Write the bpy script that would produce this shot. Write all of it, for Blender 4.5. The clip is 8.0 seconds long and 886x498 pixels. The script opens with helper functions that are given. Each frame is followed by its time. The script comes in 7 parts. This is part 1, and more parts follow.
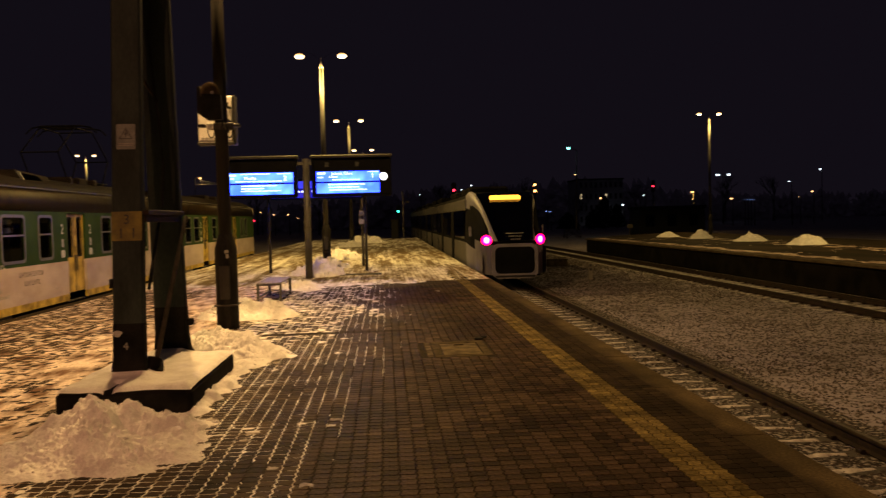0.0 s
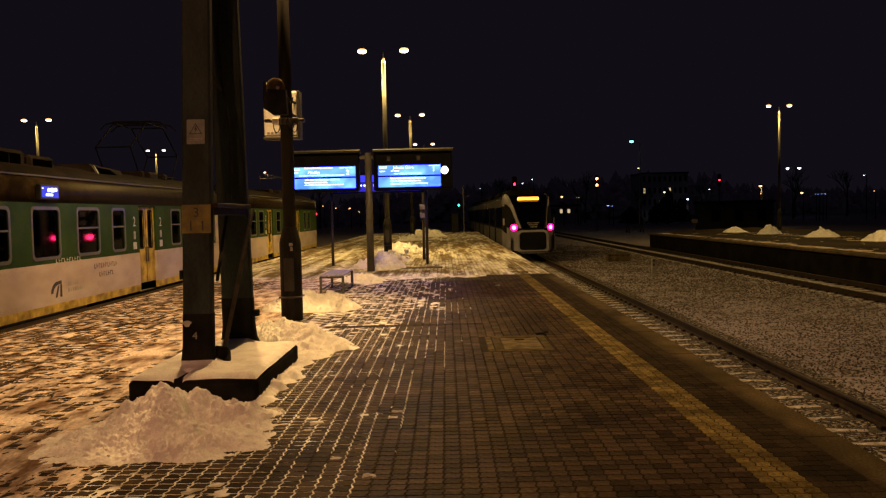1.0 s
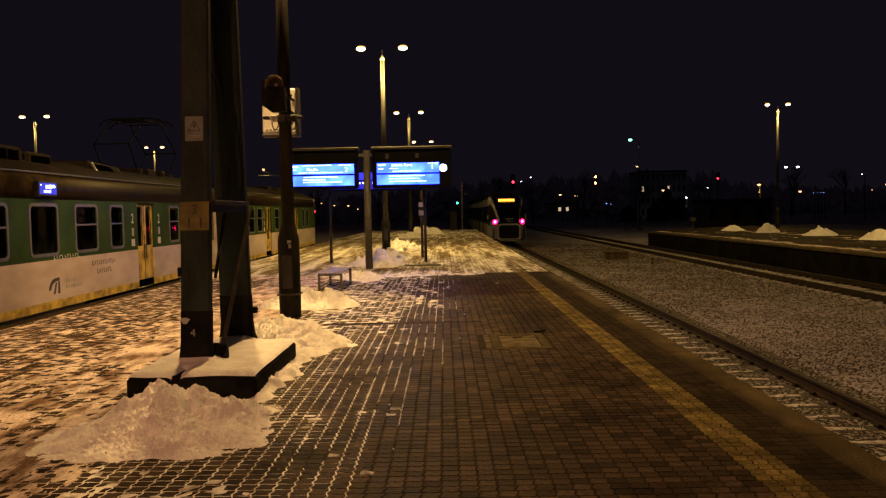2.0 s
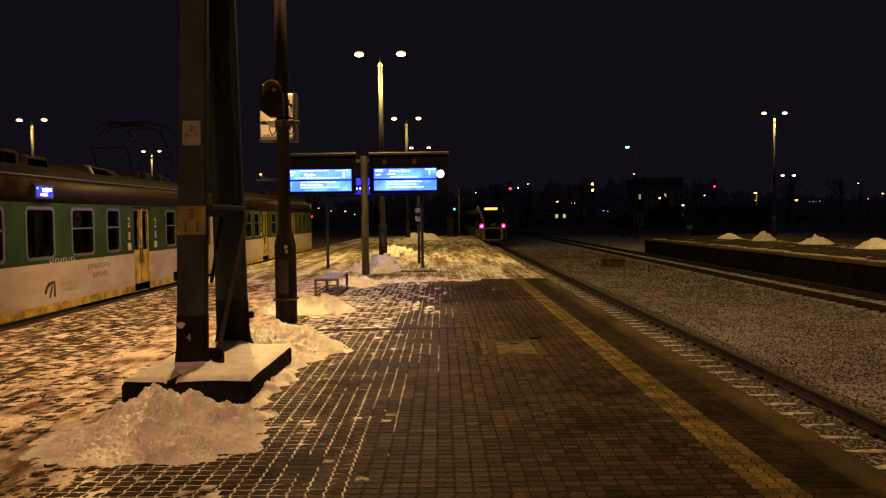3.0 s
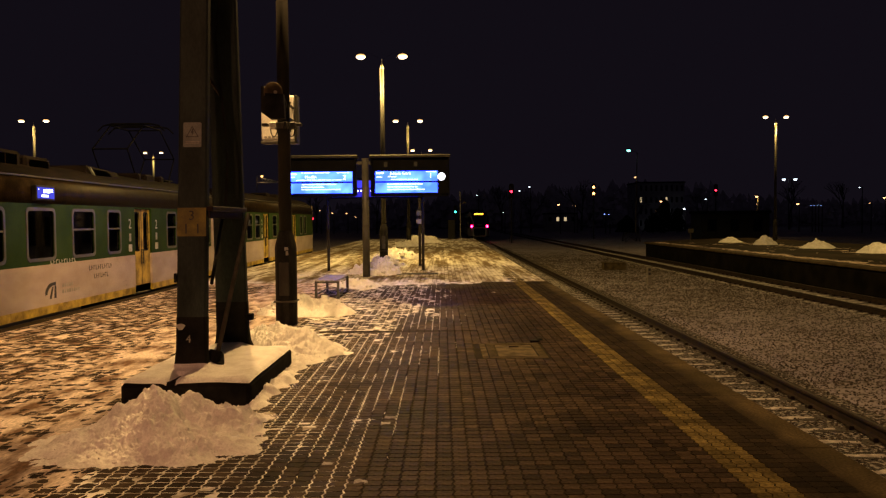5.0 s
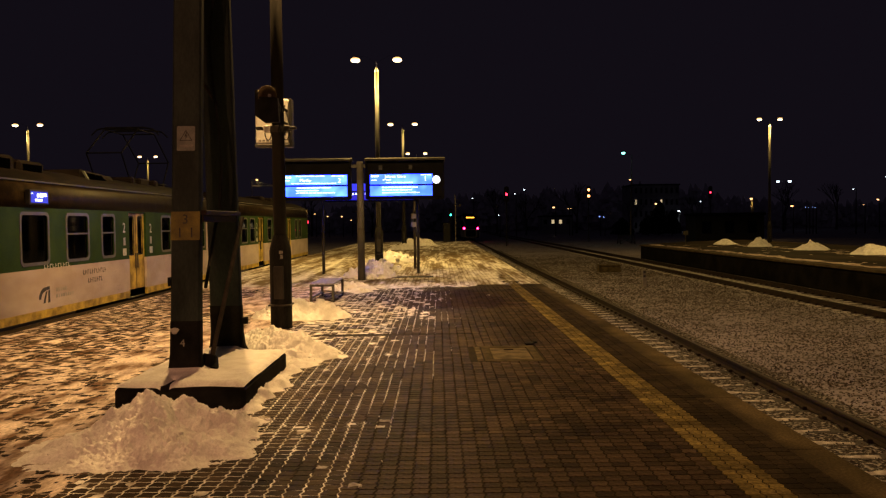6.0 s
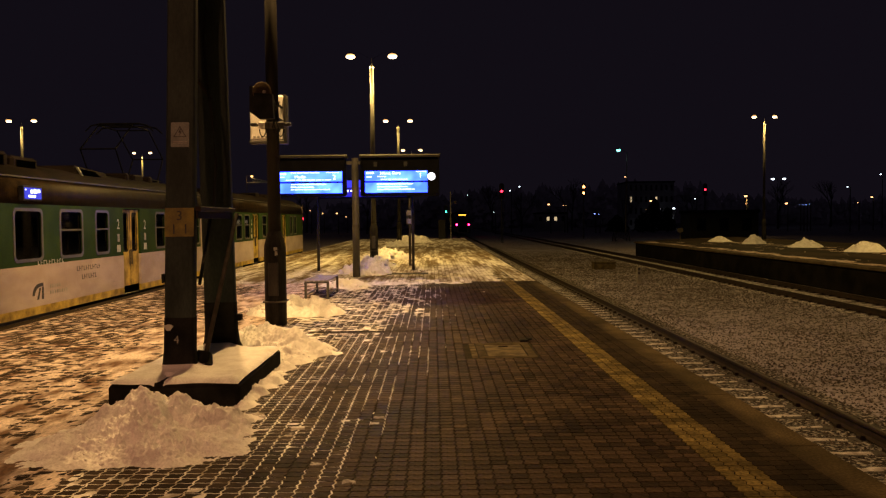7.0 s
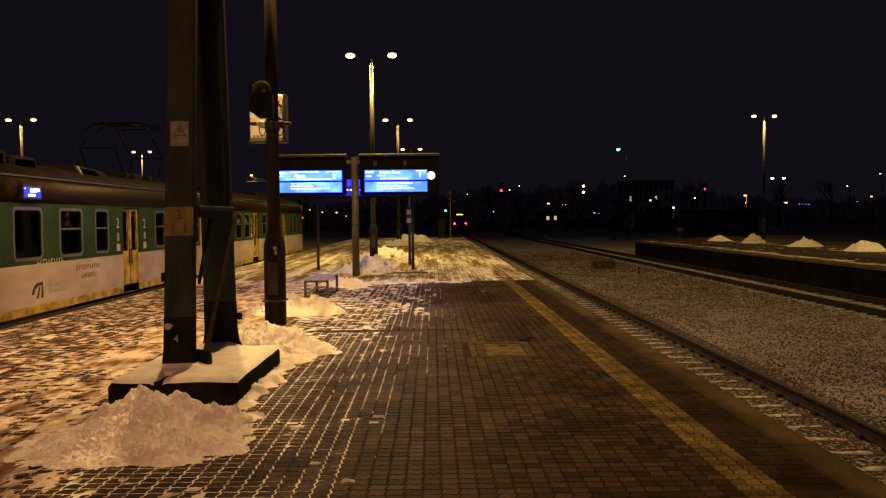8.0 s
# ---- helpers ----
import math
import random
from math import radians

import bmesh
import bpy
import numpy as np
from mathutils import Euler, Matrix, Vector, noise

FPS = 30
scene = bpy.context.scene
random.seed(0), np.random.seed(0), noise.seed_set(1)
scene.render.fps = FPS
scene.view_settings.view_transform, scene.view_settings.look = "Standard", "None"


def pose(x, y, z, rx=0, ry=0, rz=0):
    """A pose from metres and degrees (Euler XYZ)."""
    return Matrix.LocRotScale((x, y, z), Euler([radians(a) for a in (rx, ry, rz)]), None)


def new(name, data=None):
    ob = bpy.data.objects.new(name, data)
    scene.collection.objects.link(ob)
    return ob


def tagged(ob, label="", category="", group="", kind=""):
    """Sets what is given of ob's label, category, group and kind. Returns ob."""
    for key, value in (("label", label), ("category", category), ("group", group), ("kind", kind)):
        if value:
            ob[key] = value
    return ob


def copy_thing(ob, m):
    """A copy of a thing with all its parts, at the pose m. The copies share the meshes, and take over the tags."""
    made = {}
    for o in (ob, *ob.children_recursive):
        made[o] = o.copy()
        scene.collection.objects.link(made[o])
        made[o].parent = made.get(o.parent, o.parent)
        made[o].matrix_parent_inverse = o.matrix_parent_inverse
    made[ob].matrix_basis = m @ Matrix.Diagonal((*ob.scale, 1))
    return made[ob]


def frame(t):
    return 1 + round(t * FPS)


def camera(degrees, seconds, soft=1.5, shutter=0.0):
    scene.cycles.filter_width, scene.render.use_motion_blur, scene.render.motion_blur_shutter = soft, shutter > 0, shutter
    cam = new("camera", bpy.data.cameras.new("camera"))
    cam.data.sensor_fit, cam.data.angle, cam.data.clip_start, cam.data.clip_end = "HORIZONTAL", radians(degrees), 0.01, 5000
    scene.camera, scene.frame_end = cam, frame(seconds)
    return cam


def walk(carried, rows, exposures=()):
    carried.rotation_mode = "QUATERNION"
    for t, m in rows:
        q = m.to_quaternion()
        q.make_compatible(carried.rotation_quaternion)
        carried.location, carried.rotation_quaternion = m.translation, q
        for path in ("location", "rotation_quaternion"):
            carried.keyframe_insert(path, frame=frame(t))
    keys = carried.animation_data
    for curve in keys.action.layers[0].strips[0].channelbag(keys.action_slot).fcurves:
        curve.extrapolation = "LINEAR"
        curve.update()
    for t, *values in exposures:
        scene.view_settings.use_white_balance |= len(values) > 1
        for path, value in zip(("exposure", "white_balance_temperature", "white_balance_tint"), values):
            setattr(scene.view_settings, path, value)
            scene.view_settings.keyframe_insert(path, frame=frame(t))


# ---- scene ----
# camera: a phone held high by somebody who stands still on the platform and turns a little
cam = camera(58.0, 8.0, soft=1.28, shutter=0.4)
EYE = (0.0, 0.0, 1.9)
SWAYS = ((0.0, 0.022), (0.5, 0.004), (1.0, 0.0), (4.5, 0.004), (6.0, 0.024), (7.0, 0.032), (8.0, 0.034))


def sway(t):
    """How far the holder has leant to the right at t seconds."""
    return float(np.interp(t, [s for s, _ in SWAYS], [x for _, x in SWAYS]))


TURNS = (
    (0.0, -4.10, -2.20, 1.46), (0.1, -3.22, -2.22, 1.42), (0.2, -2.35, -2.25, 1.36), (0.3, -1.55, -2.30, 1.31),
    (0.4, -0.92, -2.38, 1.27), (0.5, -0.41, -2.43, 1.24), (0.6, -0.08, -2.45, 1.24), (0.7, 0.12, -2.45, 1.25),
    (0.8, 0.23, -2.45, 1.26), (1.0, 0.21, -2.53, 1.27), (1.5, 0.21, -2.79, 1.33), (1.7, 0.17, -2.78, 1.27),
    (2.8, -0.04, -2.33, 0.76), (3.0, -0.11, -2.27, 0.73), (3.5, -0.33, -2.18, 0.87), (3.7, -0.28, -2.22, 0.92),
    (3.8, 0.06, -2.35, 0.95), (3.9, 0.36, -2.48, 0.96), (4.0, 0.50, -2.54, 0.96), (4.5, 0.18, -2.26, 0.41),
    (4.7, 0.10, -2.18, 0.42), (5.8, -0.33, -1.88, 0.66), (6.0, -0.36, -1.87, 0.69), (6.5, -0.42, -1.92, 0.78), (7.0, -0.70, -2.10, 0.60),
    (7.5, -0.70, -2.10, 0.60), (8.0, -0.72, -2.16, 0.57))
walk(cam, [(t, pose(EYE[0] + sway(t), *EYE[1:], 90 + pitch, roll, yaw)) for t, yaw, pitch, roll in TURNS], exposures=((0.0, 0.0), (8.0, 0.0)))

# the night sky over the town
world = bpy.data.worlds.new("night_sky")
scene.world = world
world.use_nodes = True
world.node_tree.nodes["Background"].inputs["Color"].default_value = (0.0050, 0.0037, 0.0064, 1)
world.node_tree.nodes["Background"].inputs["Strength"].default_value = 1.1

SODIUM = (1.0, 0.58, 0.2)
SODIUM_FRESH = (1.0, 0.615, 0.165)
SODIUM_OLD = (1.0, 0.418, 0.19)
LAMP_WATTS = 1740.0
DISPLAY_GLOW = 12.0


def lamp_light(x, y, z, watts, colour=SODIUM, size=0.16):
    """A cut-off lantern: it throws its light down and outwards, none above the horizon."""
    data = bpy.data.lights.new("lamp_light", "SPOT")
    data.energy, data.color, data.shadow_soft_size = watts, colour, size
    data.spot_size, data.spot_blend = radians(163), 0.12
    ob = new("lamp_light", data)
    ob.location = (x, y, z)
    return ob


# platform lamps in a row (x, y, height factor), two heads each, the row goes on behind the camera
LAMPS = ((-2.88, 14.7, 1.0), (-2.83, 38.5, 1.012), (-2.78, 66.0, 1.045), (-2.35, 92.0, 1.03))
for lx, ly, k in ((-2.9, -10.8, 1.0),) + LAMPS:
    for side in (-1.0, 1.0):
        lamp_light(lx + side, ly, 9.32 * k, LAMP_WATTS * (1.26 if ly < 0 else 1.6 if ly < 20 else 1.5 if ly < 60 else 0.42 if ly < 80 else 0.2), SODIUM_OLD if ly < 0 else SODIUM if ly < 20 else SODIUM_FRESH)
# the one at y = 34 is unseen, added to light the far platform's heaps
SIDE_LAMPS = ((25.8, 62.0, 1.0), (25.8, 34.0, 1.0), (-33.0, 65.0, 1.06), (-36.0, 100.0, 1.1))
for lx, ly, k in SIDE_LAMPS:
    for side in (-1.0, 1.0):
        lamp_light(lx + side * (0.8 if lx > 0 else 1.0), ly, 9.3 * k, LAMP_WATTS * (0.72 if lx > 0 else 0.5), SODIUM_FRESH)
# the cold lamp that lights one corner of the distant apartment block
lamp_light(58.6, 194.0, 3.9, 110.0, (0.85, 0.92, 1.0), 0.3)
# the warm lamp on the distant gantry
lamp_light(-41.6, 184.4, 12.4, 160.0, SODIUM_FRESH, 0.2)
# the low warm lamp beyond the far platform
lamp_light(43.2, 109.7, 4.4, 110.0, SODIUM_FRESH, 0.2)
# the greenish floodlight on the lattice mast beyond the far platform
lamp_light(22.57, 97.0, 10.0, 260.0, (0.5, 1.0, 0.85), 0.2)

# ---- materials ----
def nodes_of(name):
    m = bpy.data.materials.new(name)
    m.use_nodes = True
    nt = m.node_tree
    return m, nt, nt.nodes["Principled BSDF"]


def surf(name, c1, c2, scale=4.0, rough=0.7, metal=0.0, grain=60.0, bump=0.2, bump_dist=0.01, spec=0.5, vary=0.0, stretch=(1, 1, 1), low=0.38, high=0.62, mottle=0.18):
    """A two-colour surface: broad stains, fine grain, a bump; vary: how much the pieces differ in lightness."""
    m, nt, b = nodes_of(name)
    N, L = nt.nodes.new, nt.links.new
    co = N("ShaderNodeTexCoord")
    mp = N("ShaderNodeMapping")
    mp.inputs["Scale"].default_value = stretch
    L(co.outputs["Object"], mp.inputs["Vector"])
    n1, n2 = N("ShaderNodeTexNoise"), N("ShaderNodeTexNoise")
    n1.inputs["Scale"].default_value, n1.inputs["Detail"].default_value = scale, 5
    n2.inputs["Scale"].default_value, n2.inputs["Detail"].default_value = grain, 4
    for n in (n1, n2):
        L(mp.outputs["Vector"], n.inputs["Vector"])
    ramp = N("ShaderNodeMapRange")
    ramp.inputs["From Min"].default_value, ramp.inputs["From Max"].default_value = low, high
    L(n1.outputs["Fac"], ramp.inputs["Value"])
    mix = N("ShaderNodeMix")
    mix.data_type = "RGBA"
    mix.inputs["A"].default_value, mix.inputs["B"].default_value = (*c1, 1), (*c2, 1)
    L(ramp.outputs["Result"], mix.inputs["Factor"])
    hsv = N("ShaderNodeHueSaturation")
    L(mix.outputs["Result"], hsv.inputs["Color"])
    val = N("ShaderNodeMapRange")
    val.inputs["From Min"].default_value, val.inputs["From Max"].default_value = 0.3, 0.7
    val.inputs["To Min"].default_value, val.inputs["To Max"].default_value = 1 - mottle, 1 + mottle
    L(n2.outputs["Fac"], val.inputs["Value"])
    if vary:
        info, geo, add = N("ShaderNodeObjectInfo"), N("ShaderNodeNewGeometry"), N("ShaderNodeMath")
        L(info.outputs["Random"], add.inputs[0])
        L(geo.outputs["Random Per Island"], add.inputs[1])
        frac = N("ShaderNodeMath")
        frac.operation = "FRACT"
        L(add.outputs[0], frac.inputs[0])
        piece = N("ShaderNodeMapRange")
        piece.inputs["To Min"].default_value, piece.inputs["To Max"].default_value = 1 - vary, 1 + vary
        L(frac.outputs[0], piece.inputs["Value"])
        mul = N("ShaderNodeMath")
        mul.operation = "MULTIPLY"
        L(val.outputs["Result"], mul.inputs[0])
        L(piece.outputs["Result"], mul.inputs[1])
        L(mul.outputs[0], hsv.inputs["Value"])
    else:
        L(val.outputs["Result"], hsv.inputs["Value"])
    L(hsv.outputs["Color"], b.inputs["Base Color"])
    rr = N("ShaderNodeMapRange")
    rr.inputs["To Min"].default_value, rr.inputs["To Max"].default_value = max(0.03, rough - 0.12), min(1.0, rough + 0.12)
    L(n1.outputs["Fac"], rr.inputs["Value"])
    L(rr.outputs["Result"], b.inputs["Roughness"])
    b.inputs["Metallic"].default_value = metal
    b.inputs["Specular IOR Level"].default_value = spec
    if bump:
        bp = N("ShaderNodeBump")
        bp.inputs["Strength"].default_value, bp.inputs["Distance"].default_value = bump, bump_dist
        L(n2.outputs["Fac"], bp.inputs["Height"])
        L(bp.outputs["Normal"], b.inputs["Normal"])
    return m


def glow(name, colour, strength, base=0.6):
    m, nt, b = nodes_of(name)
    b.inputs["Base Color"].default_value = (*[base * c for c in colour], 1)
    b.inputs["Emission Color"].default_value = (*colour, 1)
    b.inputs["Emission Strength"].default_value = strength
    return m


def glass(name, tint, rough=0.04, ior=1.45):
    m, nt, b = nodes_of(name)
    b.inputs["Base Color"].default_value = (*tint, 1)
    b.inputs["Roughness"].default_value = rough
    b.inputs["Transmission Weight"].default_value = 1.0
    b.inputs["IOR"].default_value = ior
    return m


def screen_glow(name, c1, c2, strength):
    """A backlit blue display with uneven brightness."""
    m, nt, b = nodes_of(name)
    N, L = nt.nodes.new, nt.links.new
    co, n1, mix = N("ShaderNodeTexCoord"), N("ShaderNodeTexNoise"), N("ShaderNodeMix")
    mix.data_type = "RGBA"
    mix.inputs["A"].default_value, mix.inputs["B"].default_value = (*c1, 1), (*c2, 1)
    n1.inputs["Scale"].default_value, n1.inputs["Detail"].default_value = 2.2, 1
    rg = N("ShaderNodeMapRange")
    rg.inputs["From Min"].default_value, rg.inputs["From Max"].default_value = 0.35, 0.65
    L(co.outputs["Object"], n1.inputs["Vector"])
    L(n1.outputs["Fac"], rg.inputs["Value"])
    L(rg.outputs["Result"], mix.inputs["Factor"])
    L(mix.outputs["Result"], b.inputs["Emission Color"])
    b.inputs["Base Color"].default_value = (0.02, 0.03, 0.1, 1)
    b.inputs["Emission Strength"].default_value = strength
    return m


def bowl_glow(name, rim, core, low, high):
    """A lamp bowl that glows strongly at its bottom, round the burner, and dimly towards its rim."""
    m, nt, b = nodes_of(name)
    N, L = nt.nodes.new, nt.links.new
    co, sep, rg, mix, amount = N("ShaderNodeTexCoord"), N("ShaderNodeSeparateXYZ"), N("ShaderNodeMapRange"), N("ShaderNodeMix"), N("ShaderNodeMapRange")
    L(co.outputs["Object"], sep.inputs["Vector"])
    L(sep.outputs["Z"], rg.inputs["Value"])
    rg.inputs["From Min"].default_value, rg.inputs["From Max"].default_value = 9.69, 9.56
    mix.data_type = "RGBA"
    mix.inputs["A"].default_value, mix.inputs["B"].default_value = (*rim, 1), (*core, 1)
    L(rg.outputs["Result"], mix.inputs["Factor"])
    L(mix.outputs["Result"], b.inputs["Emission Color"])
    amount.inputs["To Min"].default_value, amount.inputs["To Max"].default_value = low, high
    L(rg.outputs["Result"], amount.inputs["Value"])
    L(amount.outputs["Result"], b.inputs["Emission Strength"])
    b.inputs["Base Color"].default_value = (0.6, 0.4, 0.2, 1)
    return m


def grimy_kerb(name):
    """Worn concrete slabs whose inner side is black with trodden dirt, with a ragged border, and speckled all over."""
    m, nt, b = nodes_of(name)
    N, L = nt.nodes.new, nt.links.new
    sep, info = N("ShaderNodeSeparateXYZ"), N("ShaderNodeNewGeometry")
    n1, n2, n3 = (N("ShaderNodeTexNoise") for _ in range(3))
    for n, s, d in ((n1, 3.0, 5), (n2, 45.0, 3), (n3, 0.9, 3)):
        n.inputs["Scale"].default_value, n.inputs["Detail"].default_value = s, d
        L(info.outputs["Position"], n.inputs["Vector"])
    L(info.outputs["Position"], sep.inputs["Vector"])
    wob, add, border = N("ShaderNodeMath"), N("ShaderNodeMath"), N("ShaderNodeMapRange")
    wob.operation = "MULTIPLY"
    wob.inputs[1].default_value = 0.34
    L(n1.outputs["Fac"], wob.inputs[0])
    L(sep.outputs["X"], add.inputs[0])
    L(wob.outputs[0], add.inputs[1])
    border.inputs["From Min"].default_value, border.inputs["From Max"].default_value = 3.03, 3.23
    L(add.outputs[0], border.inputs["Value"])
    clean, dirty = N("ShaderNodeMix"), N("ShaderNodeMix")
    for x in (clean, dirty):
        x.data_type = "RGBA"
    clean.inputs["A"].default_value, clean.inputs["B"].default_value = (0.043, 0.033, 0.0165, 1), (0.088, 0.0655, 0.0345, 1)
    rg = N("ShaderNodeMapRange")
    rg.inputs["From Min"].default_value, rg.inputs["From Max"].default_value = 0.38, 0.62
    L(n3.outputs["Fac"], rg.inputs["Value"])
    L(rg.outputs["Result"], clean.inputs["Factor"])
    dirty.inputs["A"].default_value = (0.026, 0.019, 0.0115, 1)
    L(clean.outputs["Result"], dirty.inputs["B"])
    L(border.outputs["Result"], dirty.inputs["Factor"])
    hsv, val = N("ShaderNodeHueSaturation"), N("ShaderNodeMapRange")
    val.inputs["From Min"].default_value, val.inputs["From Max"].default_value = 0.3, 0.7
    val.inputs["To Min"].default_value, val.inputs["To Max"].default_value = 0.62, 1.38
    L(n2.outputs["Fac"], val.inputs["Value"])
    L(dirty.outputs["Result"], hsv.inputs["Color"])
    L(val.outputs["Result"], hsv.inputs["Value"])
    L(hsv.outputs["Color"], b.inputs["Base Color"])
    b.inputs["Roughness"].default_value = 0.85
    b.inputs["Specular IOR Level"].default_value = 0.04
    bp = N("ShaderNodeBump")
    bp.inputs["Strength"].default_value, bp.inputs["Distance"].default_value = 0.6, 0.005
    L(n2.outputs["Fac"], bp.inputs["Height"])
    L(bp.outputs["Normal"], b.inputs["Normal"])
    return m


def snow_on_blocks(name):
    """Packed snow on paving: some blocks worn to brown in stretches of a column, the joints between columns showing."""
    m, nt, b = nodes_of(name)
    N, L = nt.nodes.new, nt.links.new
    co = N("ShaderNodeTexCoord")

    def mapped(scale, shift=(0, 0, 0)):
        mp = N("ShaderNodeMapping")
        mp.inputs["Scale"].default_value, mp.inputs["Location"].default_value = scale, shift
        L(co.outputs["Object"], mp.inputs["Vector"])
        return mp.outputs["Vector"]

    def blend(a, c, op, k=None):
        n = N("ShaderNodeMath")
        n.operation = op
        L(a, n.inputs[0])
        if k is None:
            L(c, n.inputs[1])
        else:
            n.inputs[1].default_value = k
        return n.outputs[0]

    def cells(length, weight):
        v = N("ShaderNodeTexVoronoi")
        v.voronoi_dimensions = "2D"
        v.inputs["Scale"].default_value, v.inputs["Randomness"].default_value = 1.0, 0.0
        L(mapped((1 / 0.129, 1 / length, 1)), v.inputs["Vector"])
        sep = N("ShaderNodeSeparateColor")
        L(v.outputs["Color"], sep.inputs["Color"])
        return blend(sep.outputs["Red"], None, "MULTIPLY", weight)

    broad, fine = N("ShaderNodeTexNoise"), N("ShaderNodeTexNoise")
    broad.inputs["Scale"].default_value, broad.inputs["Detail"].default_value = 1.0, 5
    broad.inputs["Roughness"].default_value = 0.62
    L(mapped((1.7, 0.16, 1)), broad.inputs["Vector"])
    fine.inputs["Scale"].default_value, fine.inputs["Detail"].default_value = 16.0, 4
    L(mapped((1, 0.4, 1)), fine.inputs["Vector"])
    edge = N("ShaderNodeTexVoronoi")
    edge.voronoi_dimensions, edge.feature = "2D", "DISTANCE_TO_EDGE"
    edge.inputs["Scale"].default_value, edge.inputs["Randomness"].default_value = 1.0, 0.0
    L(mapped((1 / 0.129, 0.01, 1)), edge.inputs["Vector"])
    joint = N("ShaderNodeMapRange")
    joint.inputs["From Min"].default_value, joint.inputs["From Max"].default_value = 0.03, 0.14
    joint.inputs["To Min"].default_value, joint.inputs["To Max"].default_value = -0.14, 0.0
    L(edge.outputs["Distance"], joint.inputs["Value"])
    total = blend(blend(blend(broad.outputs["Fac"], None, "MULTIPLY", 1.5), cells(0.5, 0.19), "ADD"), cells(2.4, 0.16), "ADD")
    total = blend(blend(total, joint.outputs["Result"], "ADD"), blend(fine.outputs["Fac"], None, "MULTIPLY", 0.3), "ADD")
    rg = N("ShaderNodeMapRange")
    rg.inputs["From Min"].default_value, rg.inputs["From Max"].default_value = 0.9, 1.24
    L(total, rg.inputs["Value"])
    mix = N("ShaderNodeMix")
    mix.data_type = "RGBA"
    mix.inputs["A"].default_value, mix.inputs["B"].default_value = (0.16, 0.112, 0.05, 1), (0.86, 0.84, 0.8, 1)
    L(rg.outputs["Result"], mix.inputs["Factor"])
    L(mix.outputs["Result"], b.inputs["Base Color"])
    b.inputs["Roughness"].default_value, b.inputs["Specular IOR Level"].default_value = 0.7, 0.1
    bp = N("ShaderNodeBump")
    bp.inputs["Strength"].default_value, bp.inputs["Distance"].default_value = 0.8, 0.02
    L(fine.outputs["Fac"], bp.inputs["Height"])
    L(bp.outputs["Normal"], b.inputs["Normal"])
    return m


def ballast_ground(name):
    """Snow-dusted ballast and earth: white snow with dark stones showing through at two scales."""
    m, nt, b = nodes_of(name)
    N, L = nt.nodes.new, nt.links.new
    co = N("ShaderNodeTexCoord")
    v, n1, n2 = N("ShaderNodeTexVoronoi"), N("ShaderNodeTexNoise"), N("ShaderNodeTexNoise")
    v.inputs["Scale"].default_value = 16.0
    n1.inputs["Scale"].default_value, n1.inputs["Detail"].default_value, n1.inputs["Roughness"].default_value = 0.7, 9, 0.66
    n2.inputs["Scale"].default_value, n2.inputs["Detail"].default_value = 9.0, 5
    for n in (v, n1, n2):
        L(co.outputs["Object"], n.inputs["Vector"])
    add = N("ShaderNodeMath")
    L(n2.outputs["Fac"], add.inputs[0])
    L(n1.outputs["Fac"], add.inputs[1])
    sub = N("ShaderNodeMath")
    sub.operation = "SUBTRACT"
    L(add.outputs[0], sub.inputs[0])
    sc = N("ShaderNodeMath")
    sc.operation = "MULTIPLY"
    sc.inputs[1].default_value = 0.4
    L(v.outputs["Distance"], sc.inputs[0])
    L(sc.outputs[0], sub.inputs[1])
    rg = N("ShaderNodeMapRange")
    rg.inputs["From Min"].default_value, rg.inputs["From Max"].default_value = 0.6, 0.8
    L(sub.outputs[0], rg.inputs["Value"])
    mix = N("ShaderNodeMix")
    mix.data_type = "RGBA"
    mix.inputs["A"].default_value, mix.inputs["B"].default_value = (0.052, 0.042, 0.037, 1), (0.235, 0.213, 0.255, 1)
    L(rg.outputs["Result"], mix.inputs["Factor"])
    L(mix.outputs["Result"], b.inputs["Base Color"])
    b.inputs["Roughness"].default_value = 0.85
    bp = N("ShaderNodeBump")
    bp.inputs["Strength"].default_value, bp.inputs["Distance"].default_value = 0.6, 0.03
    L(sub.outputs[0], bp.inputs["Height"])
    L(bp.outputs["Normal"], b.inputs["Normal"])
    return m


SNOW = surf("snow", (0.8, 0.785, 0.775), (0.95, 0.945, 0.935), 5.0, 0.75, 0, 60, 0.35, 0.014, spec=0.1, mottle=0.12)
OLD_SNOW = surf("old_snow", (0.28, 0.26, 0.25), (0.5, 0.48, 0.48), 5.0, 0.8, 0, 30, 0.6, 0.02, spec=0.1)
SNOW_TRODDEN = surf("trodden_snow", (0.155, 0.085, 0.05), (0.76, 0.645, 0.585), 3.4, 0.7, 0, 34, 0.8, 0.018, spec=0.1, low=0.36, high=0.6, stretch=(1.4, 0.45, 1), mottle=0.34)
SNOW_PACKED = snow_on_blocks("packed_snow")
SNOW_JOINTS = surf("snow_in_joints", (0.3, 0.25, 0.2), (0.86, 0.85, 0.84), 5.0, 0.7, 0, 30, 0.6, 0.012, spec=0.1, low=0.34, high=0.56, mottle=0.14)
PAVER = surf("paver_concrete", (0.0232, 0.0153, 0.0118), (0.0555, 0.0388, 0.0258), 1.1, 0.62, 0, 26, 0.9, 0.007, spec=0.022, vary=0.5, mottle=0.42)
PAVER_YELLOW = surf("paver_yellow", (0.078, 0.058, 0.0215), (0.157, 0.119, 0.044), 2.2, 0.75, 0, 30, 0.7, 0.006, spec=0.03, vary=0.36, mottle=0.5)
